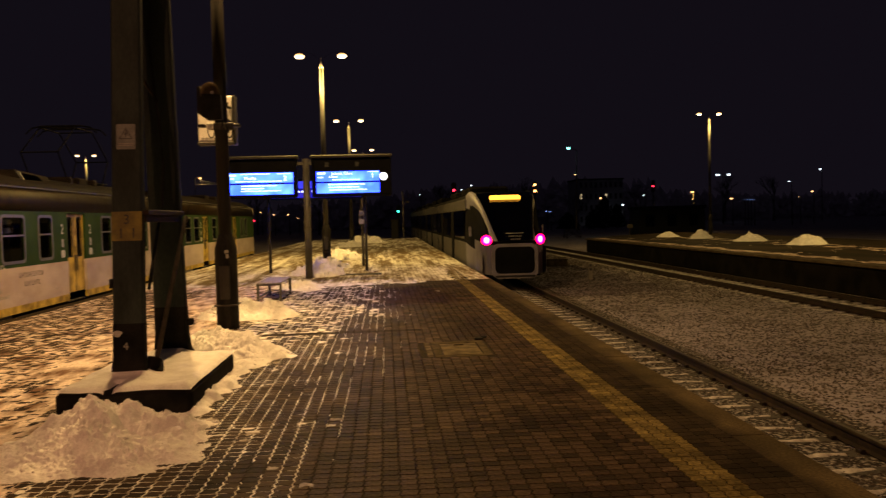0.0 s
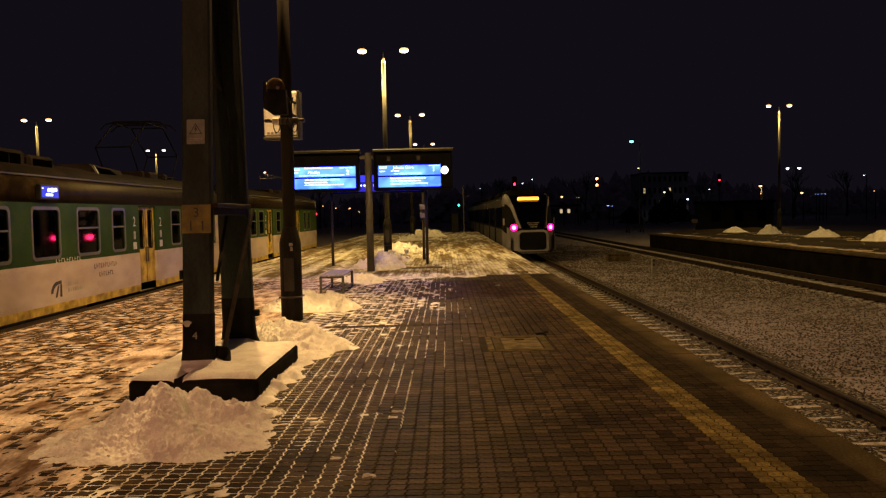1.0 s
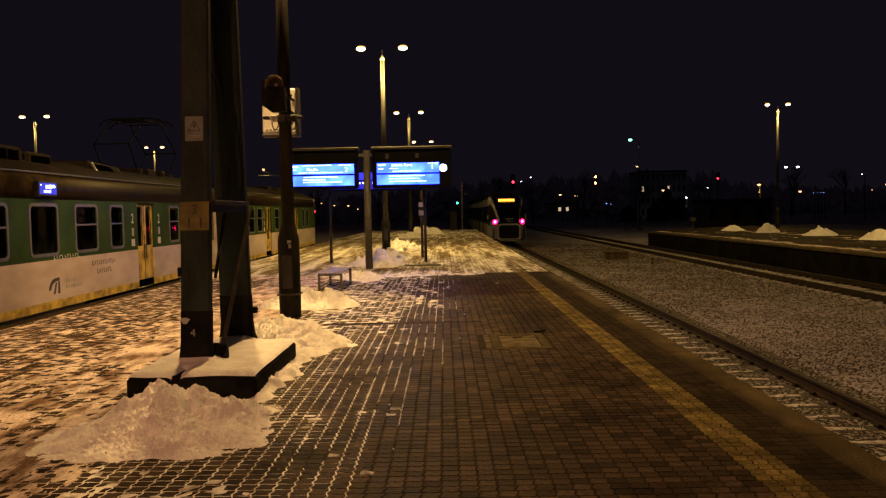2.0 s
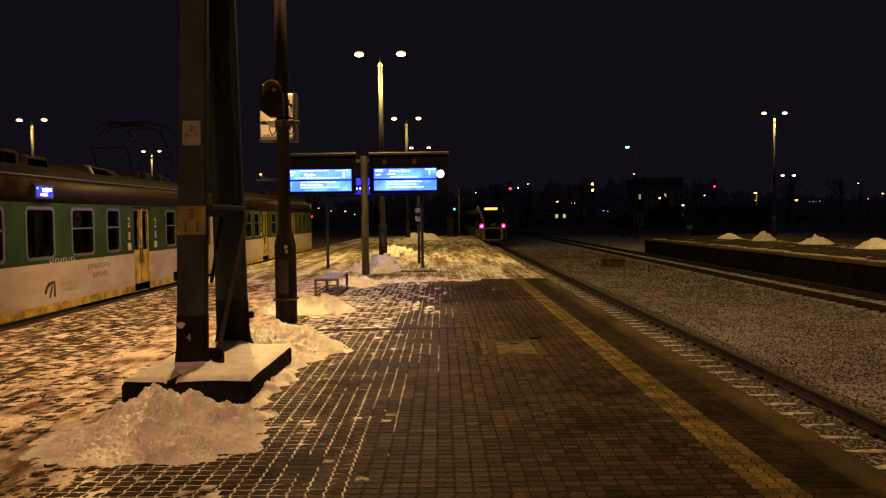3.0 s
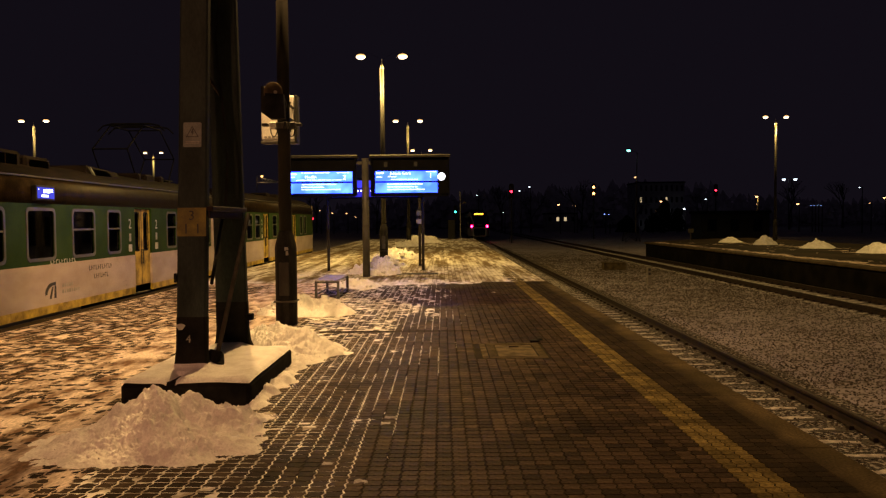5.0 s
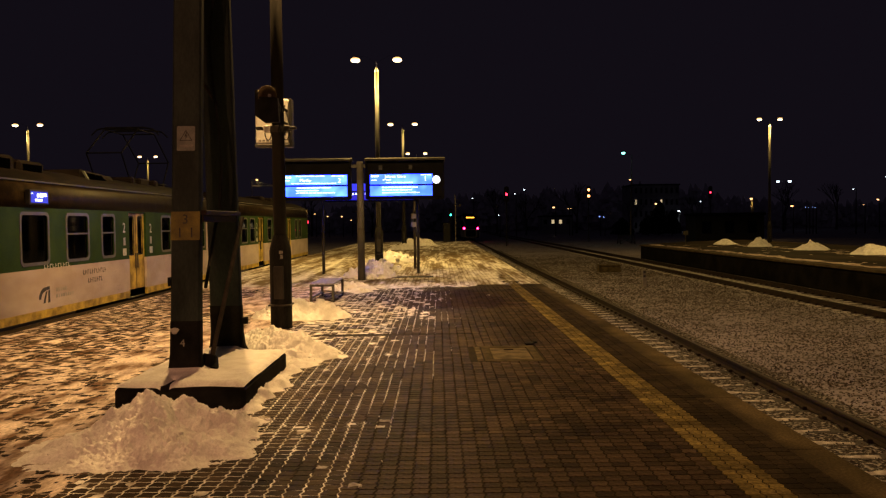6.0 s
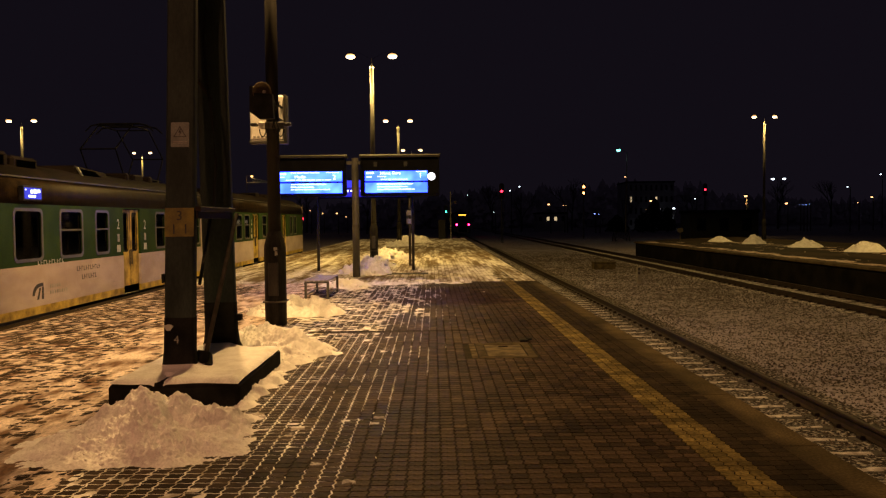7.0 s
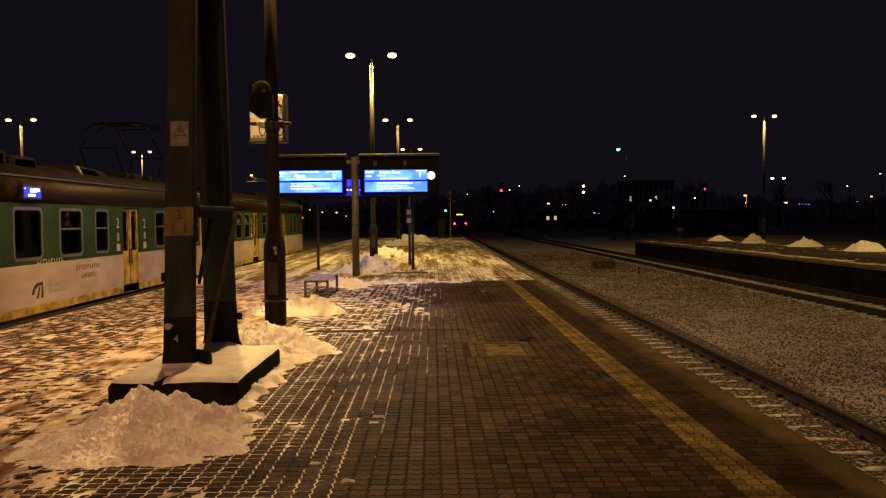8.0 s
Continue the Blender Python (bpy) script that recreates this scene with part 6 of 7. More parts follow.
        # the bloom round the tail light, modelled as a glowing ring
        bm = bmesh.new()
        disc = [(math.cos(a), math.sin(a)) for a in np.linspace(0, 2 * math.pi, 20, endpoint=False)]
        ring(bm, [(0.22 * u, 0.195 * v) for u, v in disc], [(0.123 * u, 0.123 * v) for u, v in disc], lambda u, v, w: (u, v, w), 0.012)
        part("lens_rim", bm, TAIL_BLOOM, lt, "glowing red ring for the bloom round the light")
        bm = bmesh.new()
        box(bm, (s * 1.4, 1.95, 1.15), (s * 1.5, 2.05, 1.55), 0.02)
        part("rear_camera", bm, TRAIN_SILVER, t)
        bm = bmesh.new()
        loft(bm, [[(s * (hw * 0.97 + 0.004), y, -0.28), (s * (hw + 0.014), y, -0.12), (s * (hw + 0.014), y, 0.62 + 0.06 * y)] for y, hw, zb, zt, tp in nose[1:]], closed=False)
        part("side_skirt", bm, TRAIN_SILVER, t, "silver lower side of the cab")
    bm = bmesh.new()
    plate(bm, [(u, v + 2.66) for u, v in round_rect(1.26, 0.21, 0.08, 2)], lambda u, v, w: (u, 2.2 - w, v), 0.02)
    part("destination_display", bm, DEST_AMBER, t, "amber glowing destination display")
    for k in range(3):
        n = 9 - 2 * k
        for j in range(n):
            bm = bmesh.new()
            x = -0.27 + j * 0.076 + 0.07 * k
            box(bm, (x, 0.0, 1.26 - 0.11 * k), (x + 0.052, 0.01, 1.292 - 0.11 * k))
            part("print_bar", bm, PRINT_GREY, t).location = (0.0, 0.27 - 0.12 * k, 0)
    # four cars
    length = 17.6
    for c in range(4):
        y0 = 4.0 + c * (length + 0.6)
        bm = bmesh.new()
        loft(bm, [section(y, 1.41, -0.4, 2.95, 1.34) for y in (y0, y0 + length)])
        car = part("car_body", bm, TRAIN_BLACK, t, "dark grey car side with a silver roof edge")
        for s in (-1, 1):
            for za, zb, xa in ((2.22, 2.68, 1.37), (-0.2, 0.85, 1.4)):
                bm = bmesh.new()
                box(bm, (s * xa, y0, za), (s * 1.427, y0 + length, zb), 0.01)
                part("silver_band", bm, TRAIN_DULL, car, "silver side band")
            for k in range(7):
                a = y0 + 0.5 + k * 2.45
                if k in (2, 5):
                    continue
                bm = bmesh.new()
                box(bm, (s * 1.405, a, 0.98), (s * 1.43, a + 2.4, 2.2), 0.01)
                part("window", bm, PANE_DARK, car, "dark tinted window")
        for s in (-1, 1):
            for k in (2, 5):
                a = y0 + 0.5 + k * 2.45
                bm = bmesh.new()
                box(bm, (s * 1.405, a + 0.35, -0.15), (s * 1.44, a + 1.75, 2.2), 0.02)
                part("door", bm, TRAIN_BLACK, car, "dark grey double door")
        for ya in (y0 + 3, y0 + 10):
            bm = bmesh.new()
            box(bm, (-0.9, ya, 2.93), (0.9, ya + 4, 3.3), 0.08)
            part("roof_unit", bm, TRAIN_BLACK, car)
        bm = bmesh.new()
        for yy in (y0 + 2.2, y0 + length - 2.2):
            for s in (-0.785, 0.785):
                for dy in (-1.0, 1.0):
                    tube(bm, (s - 0.06, yy + dy, -0.34), (s + 0.06, yy + dy, -0.34), 0.42, 0.42, 16)
            box(bm, (-0.7, yy - 1.5, -0.5), (0.7, yy + 1.5, -0.3), 0.03)
        part("bogie", bm, DARK_METAL, car)
        if c < 3:
            bm = bmesh.new()
            box(bm, (-1.1, y0 + length, -0.1), (1.1, y0 + length + 0.6, 2.6), 0.03)
            part("gangway", bm, RUBBER, t)
    return t


departing_train = build_departing_train()

# ---- signals, far lamps, buildings and trees round the station ----
def build_signal(x, y, z, lens, heads, label, base=BED, r=0.12, group="signals"):
    """A colour-light signal: mast, ladder, black plate with hooded lenses; heads: heights of lit lenses."""
    s = thing("railway_signal", label, "signal", (x, y, 0), group)
    bm = bmesh.new()
    tube(bm, (0, 0.15, base), (0, 0.15, z + 0.5), 0.07, seg=10)
    part("mast", bm, DARK_METAL, s)
    bm = bmesh.new()
    plate(bm, [(u, v + z) for u, v in round_rect(0.6, 1.9, 0.28, 4)], lambda u, v, w: (u, 0.05 - w, v), 0.05)
    bp = part("backplate", bm, DARK_METAL, s)
    bm = bmesh.new()
    for k in range(10):
        zz = base + 0.5 + k * (z - base - 1.2) / 10
        tube(bm, (-0.2, 0.3, zz), (0.2, 0.3, zz), 0.012, seg=6)
    for xx in (-0.2, 0.2):
        tube(bm, (xx, 0.3, base), (xx, 0.3, z - 0.6), 0.016, seg=6)
    part("ladder", bm, DARK_METAL, s)
    for h in heads:
        bm = bmesh.new()
        tube(bm, (0, 0.0, h), (0, -0.06, h), r, r * 0.8, 14)
        ln = part("lens", bm, lens, bp, "glowing lens")
        bm = bmesh.new()
        tube(bm, (0, 0.0, h + r + 0.02), (0, -0.25, h + r + 0.02), 0.02, seg=6)
        part("hood", bm, DARK_METAL, ln)
    return s


build_signal(8.2, 95.0, 5.2, SIGNAL_RED, (5.2,), "tall signal showing red beside the track", r=0.15)
build_signal(20.8, 110.0, 5.8, SIGNAL_AMBER, (6.22, 5.36), "tall signal showing two amber lights", r=0.18)
build_signal(41.0, 120.0, 6.0, SIGNAL_RED, (6.0,), "distant signal showing red", r=0.14)
build_signal(1.95, 120.0, 3.1, SIGNAL_GREEN, (3.1,), "distant signal showing green beyond the platform end", r=0.15)


def far_lamp(x, y, z, light, arm, label, r=0.2, base=BED, paint=POST_GREY):
    """A distant lamp on a mast with a short arm."""
    f = thing("street_lamp", label, "street lamp", (x, y, 0), "distant lamps")
    bm = bmesh.new()
    tube(bm, (arm, 0, base), (arm, 0, z), 0.12, 0.07, 8)
    part("pole", bm, paint, f)
    bm = bmesh.new()
    tube(bm, (arm, 0, z), (0, 0, z + 0.15), 0.05, seg=6)
    part("arm", bm, POST_GREY, f)
    bm = bmesh.new()
    lathe(bm, ((0.0, z + 0.25), (r * 1.2, z + 0.12), (r * 1.25, z), (0.0, z)), seg=10)
    h = part("head", bm, DARK_METAL, f)
    bm = bmesh.new()
    lathe(bm, ((r, z - 0.004), (r * 0.9, z - r * 0.7), (0.0, z - r * 1.1)), seg=10)
    part("glass", bm, light, h, "glowing lamp glass")
    return f


far_lamp(43.2, 110.0, 4.8, FAR_WARM, 0.15, "low distant lamp with a warm light", 0.22, paint=POST_LIGHT)
far_lamp(85.3, 200.0, 11.4, FAR_COLD, 1.2, "distant lamp with a cold white light", 0.42)
far_lamp(88.2, 200.0, 11.4, FAR_COLD, -1.0, "distant lamp with a cold white light", 0.42)
far_lamp(66.6, 150.0, 4.4, FAR_WARM, 0.3, "distant lamp with a warm light", 0.26)
far_lamp(82.8, 150.0, 5.4, FAR_WARM, 0.3, "distant lamp with a warm light", 0.22)
far_lamp(80.1, 150.0, 4.4, FAR_WARM, 0.3, "distant lamp with a warm light", 0.09)
far_lamp(72.96, 140.0, 7.0, FAR_COLD, 0.5, "distant lamp with a white light", 0.12)
far_lamp(43.38, 110.2, 3.75, FAR_WARM, 0.15, "small warm lamp low on a pole", 0.13)
far_lamp(49.35, 150.0, 5.4, FAR_COLD, 0.3, "distant lamp with a white light", 0.13)
far_lamp(26.1, 160.0, 4.5, FAR_WARM, 0.3, "small distant lamp with a warm light", 0.08)
far_lamp(26.65, 160.0, 4.5, FAR_WARM, 0.3, "small distant lamp with a warm light", 0.08)
far_lamp(11.4, 150.0, 3.25, FAR_COLD, 0.3, "small distant lamp with a white light", 0.08)
far_lamp(22.47, 155.0, 4.75, FAR_WARM, 0.4, "distant warm lamp by a shed", 0.24)
far_lamp(15.4, 160.0, 7.6, FAR_COLD, 0.3, "distant lamp with a white light", 0.14)
far_lamp(17.9, 165.0, 8.6, FAR_COLD, 0.3, "distant lamp with a white light", 0.15)
far_lamp(7.36, 170.0, 7.1, FAR_COLD, 0.3, "distant lamp with a warm light", 0.1)
far_lamp(41.0, 150.0, 5.1, FAR_WARM, 0.4, "distant warm lamp by a building", 0.26)
far_lamp(98.5, 175.0, 10.95, FAR_COLD, 0.4, "distant lamp with a white light", 0.2)
far_lamp(-21.0, 175.0, 3.6, FAR_WARM, 0.3, "distant lamp with a warm light", 0.2)
far_lamp(-24.5, 178.0, 3.7, FAR_WARM, 0.3, "distant lamp with a warm light", 0.16)
far_lamp(-19.5, 180.0, 2.8, FAR_WARM, 0.3, "distant lamp with a warm light", 0.14)
far_lamp(-27.6, 180.0, 4.3, FAR_WARM, 0.3, "distant lamp with a warm light", 0.14)
far_lamp(-41.6, 185.0, 12.45, FAR_WARM, -1.2, "distant warm lamp on the pole of a gantry", 0.3)
far_lamp(58.6, 194.0, 4.2, FAR_COLD, 0.3, "distant cold lamp at the corner of a building", 0.3)
for k in range(4):
    far_lamp(68.2 + 0.62 * k, 148.0, 4.0, FAR_BLUE, 0.2, "distant lamp with a blue light", 0.065)
far_lamp(30.4, 150.0, 2.8, FAR_BLUE, 0.2, "distant lamp with a blue light", 0.12)
far_lamp(31.2, 150.0, 2.7, FAR_BLUE, 0.2, "distant lamp with a blue light", 0.09)


def line_gantry(x0, x1, y, z):
    """A light beam over a siding, held by two poles, with a lattice stay above its lit end."""
    g = thing("line_gantry", "pale steel gantry beam with a lattice stay in the distance", "gantry", (x0, y, 0))
    w = x1 - x0
    bm = bmesh.new()
    tube(bm, (0, 0.2, z), (w, 0.2, z), 0.09, seg=8)
    part("beam", bm, CAP_STEEL, g, "pale tubular beam")
    bm = bmesh.new()
    tube(bm, (w, 0.2, BED), (w, 0.2, z + 0.2), 0.16, 0.12, 8)
    part("pole", bm, POST_GREY, g)
    bm = bmesh.new()
    high = [(1.1 + 0.75 * k, z + 1.0 - 0.16 * k) for k in range(6)]
    for (xa, za), (xb, zb) in zip(high, high[1:]):
        tube(bm, (xa, 0.2, za), (xb, 0.2, zb), 0.04, seg=6)
        tube(bm, (xa, 0.2, za), ((xa + xb) / 2, 0.2, z), 0.03, seg=6)
        tube(bm, ((xa + xb) / 2, 0.2, z), (xb, 0.2, zb), 0.03, seg=6)
    part("stay", bm, CAP_STEEL, g, "lattice stay")
    return g


line_gantry(-42.8, -36.6, 185.0, 10.95)


def lattice_mast(x, y, top):
    """A floodlight mast: four splayed lattice legs, a slim pole above them, one greenish floodlight and a small warm lamp."""
    m = thing("floodlight_mast", "tall lattice-footed mast with a greenish floodlight", "mast", (x, y, 0))
    legs = []
    for sx in (-1, 1):
        for sy in (-1, 1):
            p, q = Vector((sx * 0.9, sy * 0.9, BED)), Vector((sx * 0.75, sy * 0.75, 0.15))
            legs.append((p, q))
            bm = bmesh.new()
            tube(bm, p, q, 0.05, 0.045, 6)
            part("leg", bm, DARK_METAL, m)
    for a, b in ((0, 1), (1, 3), (3, 2), (2, 0)):
        for i, j, u, w in ((a, b, 0, 1), (b, a, 0, 1), (a, b, 1, 1)):
            bm = bmesh.new()
            tube(bm, legs[i][0].lerp(legs[i][1], u), legs[j][0].lerp(legs[j][1], w), 0.035, seg=4)
            part("brace", bm, DARK_METAL, m)
    bm = bmesh.new()
    tube(bm, (0.75, 0.75, 0.1), (0.75, 0.0, top), 0.11, 0.05, 8)
    part("pole", bm, STEEL, m)
    bm = bmesh.new()
    tube(bm, (0.75, 0, top), (-0.5, -1.0, top + 0.32), 0.02, seg=6)
    part("arm", bm, DARK_METAL, m)
    for lx, ly, lz, r, light, name in ((-0.52, -1.0, top + 0.28, 0.25, FAR_MINT, "cold greenish lamp glass"), (0.5, -0.1, 6.95, 0.11, FAR_WARM, "warm lamp glass")):
        bm = bmesh.new()
        lathe(bm, ((0.0, lz + 0.25), (r * 1.2, lz + 0.12), (r * 1.25, lz), (0.0, lz)), (lx, ly, 0), 10)
        h = part("head", bm, DARK_METAL, m)
        bm = bmesh.new()
        lathe(bm, ((r, lz - 0.004), (r * 0.9, lz - r * 0.7), (0.0, lz - r * 1.1)), (lx, ly, 0), 10)
        part("glass", bm, light, h, name)
    return m


lattice_mast(23.1, 98.0, 9.9)


def far_building(name, x0, x1, y0, y1, h, storeys, bays, lit, label, wall=BRICK_DULL, gable=False, sill=0.32, head=0.8):
    """A distant house with windows in rows; lit: which (storey, bay) have light."""
    b = thing(name, label, "building", ((x0 + x1) / 2, y0, BED))
    w, d = x1 - x0, y1 - y0
    wall_bm = bmesh.new()
    pw, ph = w / bays, h / storeys
    cols = [-w / 2]
    for k in range(bays):
        c = -w / 2 + (k + 0.5) * pw
        cols += [c - pw * 0.22, c + pw * 0.22]
    cols.append(w / 2)
    rows = [0.0]
    for s in range(storeys):
        rows += [s * ph + ph * sill, s * ph + ph * head]
    rows.append(h)
    for i, (a, c) in enumerate(zip(cols, cols[1:])):
        for j, (e, g) in enumerate(zip(rows, rows[1:])):
            if i % 2 and j % 2:
                continue
            box(wall_bm, (a, 0, e), (c, 0.3, g))
    box(wall_bm, (-w / 2, d - 0.3, 0), (w / 2, d, h))
    box(wall_bm, (-w / 2, 0.3, 0), (-w / 2 + 0.3, d - 0.3, h))
    box(wall_bm, (w / 2 - 0.3, 0.3, 0), (w / 2, d - 0.3, h))
    part("wall", wall_bm, wall, b)
    for k in range(bays):
        for s in range(storeys):
            c = -w / 2 + (k + 0.5) * pw
            bm = bmesh.new()
            z0, z1 = s * ph + ph * sill, s * ph + ph * head
            ring(bm, [(c - pw * 0.22, z0), (c + pw * 0.22, z0), (c + pw * 0.22, z1), (c - pw * 0.22, z1)],
                 [(c - pw * 0.18, z0 + 0.08), (c + pw * 0.18, z0 + 0.08), (c + pw * 0.18, z1 - 0.08), (c - pw * 0.18, z1 - 0.08)], lambda u, v, q: (u, 0.16 - q, v), 0.08)
            wd = part("window", bm, ROOF_DARK, b)
            bm = bmesh.new()
            box(bm, (c - pw * 0.18, 0.13, z0 + 0.08), (c + pw * 0.18, 0.15, z1 - 0.08))
            part("pane", bm, FAR_DIM if (s, k) in lit else PANE_DARK, wd, "lit window pane" if (s, k) in lit else "")
    bm = bmesh.new()
    if gable:
        loft(bm, [[(x, -0.4, h), (x, d / 2, h + d * 0.3), (x, d + 0.4, h)] for x in (-w / 2 - 0.3, w / 2 + 0.3)])
    else:
        box(bm, (-w / 2 - 0.2, -0.2, h), (w / 2 + 0.2, d + 0.2, h + 0.35), 0.05)
    part("roof", bm, ROOF_DARK, b)
    return b


far_building("apartment_building", 49.0, 60.5, 200.0, 212.0, 11.6, 4, 9, {(2, 0), (1, 7), (2, 5)}, "distant dull apartment block with a few lit windows")
far_building("station_shed", 23.4, 30.2, 180.0, 186.0, 3.9, 1, 4, {(0, 1), (0, 2)}, "low lit shed in the distance", sill=0.59, head=0.85)
far_building("signal_hut", 32.3, 40.9, 100.0, 104.0, 3.35, 1, 3, set(), "low dark hut beyond the far platform", wall=WALL_GREY)


def bare_tree(x, y, h, seed):
    """A leafless tree: tapered trunk, forking limbs and many twigs."""
    rng = random.Random(seed)
    t = thing("tree", "bare dark winter tree in the distance", "tree", (x, y, BED), "bare trees")
    bm = bmesh.new()
    def grow(p, d, ln, r, depth):
        q = p + d * ln
        tube(bm if depth < 2 else bt, p, q, r, r * 0.65, 6 if depth < 2 else 4)
        if depth == 5:
            return
        for k in range(3 if depth < 4 else 2):
            nd = (d + Vector((rng.uniform(-0.75, 0.75), rng.uniform(-0.75, 0.75), rng.uniform(-0.1, 0.5)))).normalized()
            grow(q, nd, ln * rng.uniform(0.58, 0.82), r * 0.6, depth + 1)
    bt = bmesh.new()
    grow(Vector((0, 0, 0)), Vector((0.03, 0, 1)), h * 0.3, h * 0.022, 0)
    part("trunk", bm, TWIG, t)
    part("crown", bt, TWIG, t)
    return t


for tx, ty, th, seed in ((66.0, 205.0, 11, 1), (45.5, 190.0, 9, 2), (14.0, 190.0, 12, 3), (20.5, 185.0, 10, 4), (33.0, 190.0, 13, 5), (78.0, 180.0, 12, 6), (100.0, 200.0, 14, 7), (-14.0, 170.0, 12, 8), (-30.0, 190.0, 14, 9)):
    bare_tree(tx, ty, th, seed)

def dark_bush(x, y, w, h, seed):
    """An evergreen mass of dark foliage: short stem and a crown of many small clumps with an uneven outline."""
    rng = np.random.default_rng(seed)
    t = thing("bush", "tall dark evergreen bush in the distance", "bush", (x, y, BED), "dark bushes")
    bm = bmesh.new()
    tube(bm, (0, 0, -0.05), (0.05, 0, h * 0.4), 0.14, 0.08, 7)
    part("stem", bm, TWIG, t)
    n = 1500
    up = rng.random(n) ** 0.8
    ang, rad = rng.uniform(0, 6.283, n), np.sqrt(rng.random(n))
    bulge = (1 - up) ** 0.55 * (0.8 + 0.25 * np.sin(ang * 3 + up * 9)) * w / 2
    c = np.stack((rad * bulge * np.cos(ang), rad * bulge * np.sin(ang), 0.3 + up * (h - 0.3)), -1)
    corner = np.array(((-1, -0.6, -0.5), (1, -0.6, -0.5), (0, 1, -0.4), (0, 0, 1.0)))
    v = c[:, None] + corner[None] * (w * 0.045 * rng.uniform(0.5, 1.4, (n, 1, 1))) * rng.uniform(0.5, 1.4, (n, 4, 3))
    tri = np.array(((0, 1, 3), (1, 2, 3), (2, 0, 3), (0, 2, 1)))
    me = bpy.data.meshes.new("crown")
    me.from_pydata(v.reshape(-1, 3).tolist(), [], (tri[None] + 4 * np.arange(n)[:, None, None]).reshape(-1, 3).tolist())
    me.materials.append(EVERGREEN)
    ob = new("crown", me)
    ob.parent = t
    return t


for bx, by, bw, bh, seed in ((41.6, 150.0, 4.6, 6.3, 1), (39.0, 148.0, 4.5, 3.6, 2), (44.6, 152.0, 4.2, 4.6, 3), (35.0, 152.0, 5.0, 3.2, 4)):
    dark_bush(bx, by, bw, bh, seed)

# the post with a small arm at the platform's end
p = thing("signpost", "thin pole with a small arm at the platform end", "pole", (1.8, 81.0, 0))
bm = bmesh.new()
tube(bm, (0, 0, -0.02), (0, 0, 4.75), 0.06, seg=8)
part("pole", bm, CAP_STEEL, p)
bm = bmesh.new()
tube(bm, (0, 0, 3.55), (0.55, 0, 3.6), 0.03, seg=6)
box(bm, (0.3, -0.08, 3.55), (0.6, 0.08, 3.75), 0.02)
part("arm", bm, STEEL, p)
bm = bmesh.new()
box(bm, (-0.35, -0.3, -0.02), (0.35, 0.3, 1.9), 0.03)
o = part("relay_cabinet", bm, DARK_METAL)
o.location = (0.9, 80.5, 0)
tagged(o, "dark upright cabinet at the platform end", "cabinet")
# things between the tracks
bm = bmesh.new()
box(bm, (-0.6, -0.35, 0), (0.6, 0.35, 0.34), 0.03)
box(bm, (-0.64, -0.39, 0.34), (0.64, 0.39, 0.4), 0.015)
o = part("cable_box", bm, HATCH_FRAME)
o.location = (9.55, 44.6, BED)
tagged(o, "low brown concrete box standing on the ballast", "box")
g = thing("track_marker", "short grey marker post with two marks on the ballast", "marker post", (8.9, 34.4, BED))
bm = bmesh.new()
box(bm, (-0.09, -0.06, -0.01), (0.09, 0.06, 0.74), 0.015)
part("post", bm, CONCRETE, g)
for z in (0.4, 0.58):
    bm = bmesh.new()
    box(bm, (-0.05, -0.066, z), (0.05, -0.0605, z + 0.11))
    part("number_bar", bm, PRINT_BLACK, g)
w = thing("small_sign", "small board on a post on the far platform", "sign", (18.2, 58.6, FAR_TOP))
bm = bmesh.new()
tube(bm, (0, 0, -0.01), (0, 0, 1.0), 0.03, seg=8)
part("post", bm, STEEL, w)
bm = bmesh.new()
box(bm, (-0.2, -0.03, 0.7), (0.2, 0.0, 1.0), 0.01)
part("board", bm, POST_GREY, w)


# dark woods behind the station
def far_woods():
    rng = np.random.default_rng(77)
    n, per = 1100, 34
    tx = np.repeat(rng.uniform(-300, 330, n), per)
    ty = np.repeat(rng.uniform(245, 300, n), per)
    th = np.repeat(rng.uniform(6, 11.5, n) * (1 + 0.25 * np.sin(tx[::per] * 0.03)), per)
    up = rng.random(n * per)
    wide = th * 0.42 * np.sin(math.pi * (0.08 + 0.9 * up)) ** 0.6
    ang = rng.uniform(0, 6.283, n * per)
    c = np.stack((tx + wide * np.cos(ang) * rng.random(n * per), ty + wide * np.sin(ang) * rng.random(n * per), BED + th * (0.05 + 0.9 * up)), -1)
    size = th * rng.uniform(0.05, 0.12, n * per)
    corner = np.array(((-1, -0.6, -0.8), (1, -0.6, -0.7), (0, 1, -0.7), (0, 0, 1.6)))
    v = c[:, None] + corner[None] * size[:, None, None] * rng.uniform(0.5, 1.4, (n * per, 4, 3))
    tri = np.array(((0, 1, 3), (1, 2, 3), (2, 0, 3), (0, 2, 1)))
    f = (tri[None] + 4 * np.arange(n * per)[:, None, None]).reshape(-1, 3)
    me = bpy.data.meshes.new("woods")
    me.from_pydata(v.reshape(-1, 3).tolist(), [], f.tolist())
    me.materials.append(WOODS)
    return tagged(new("woods", me), "dark snow-dusted belt of trees behind the station", "woods", kind="stuff")


far_woods()

# ---- paving, piece by piece ----
COL, ROW, GAP = 0.129, 0.1125, 0.0095
ROW_START = 4.6 - 68 * ROW


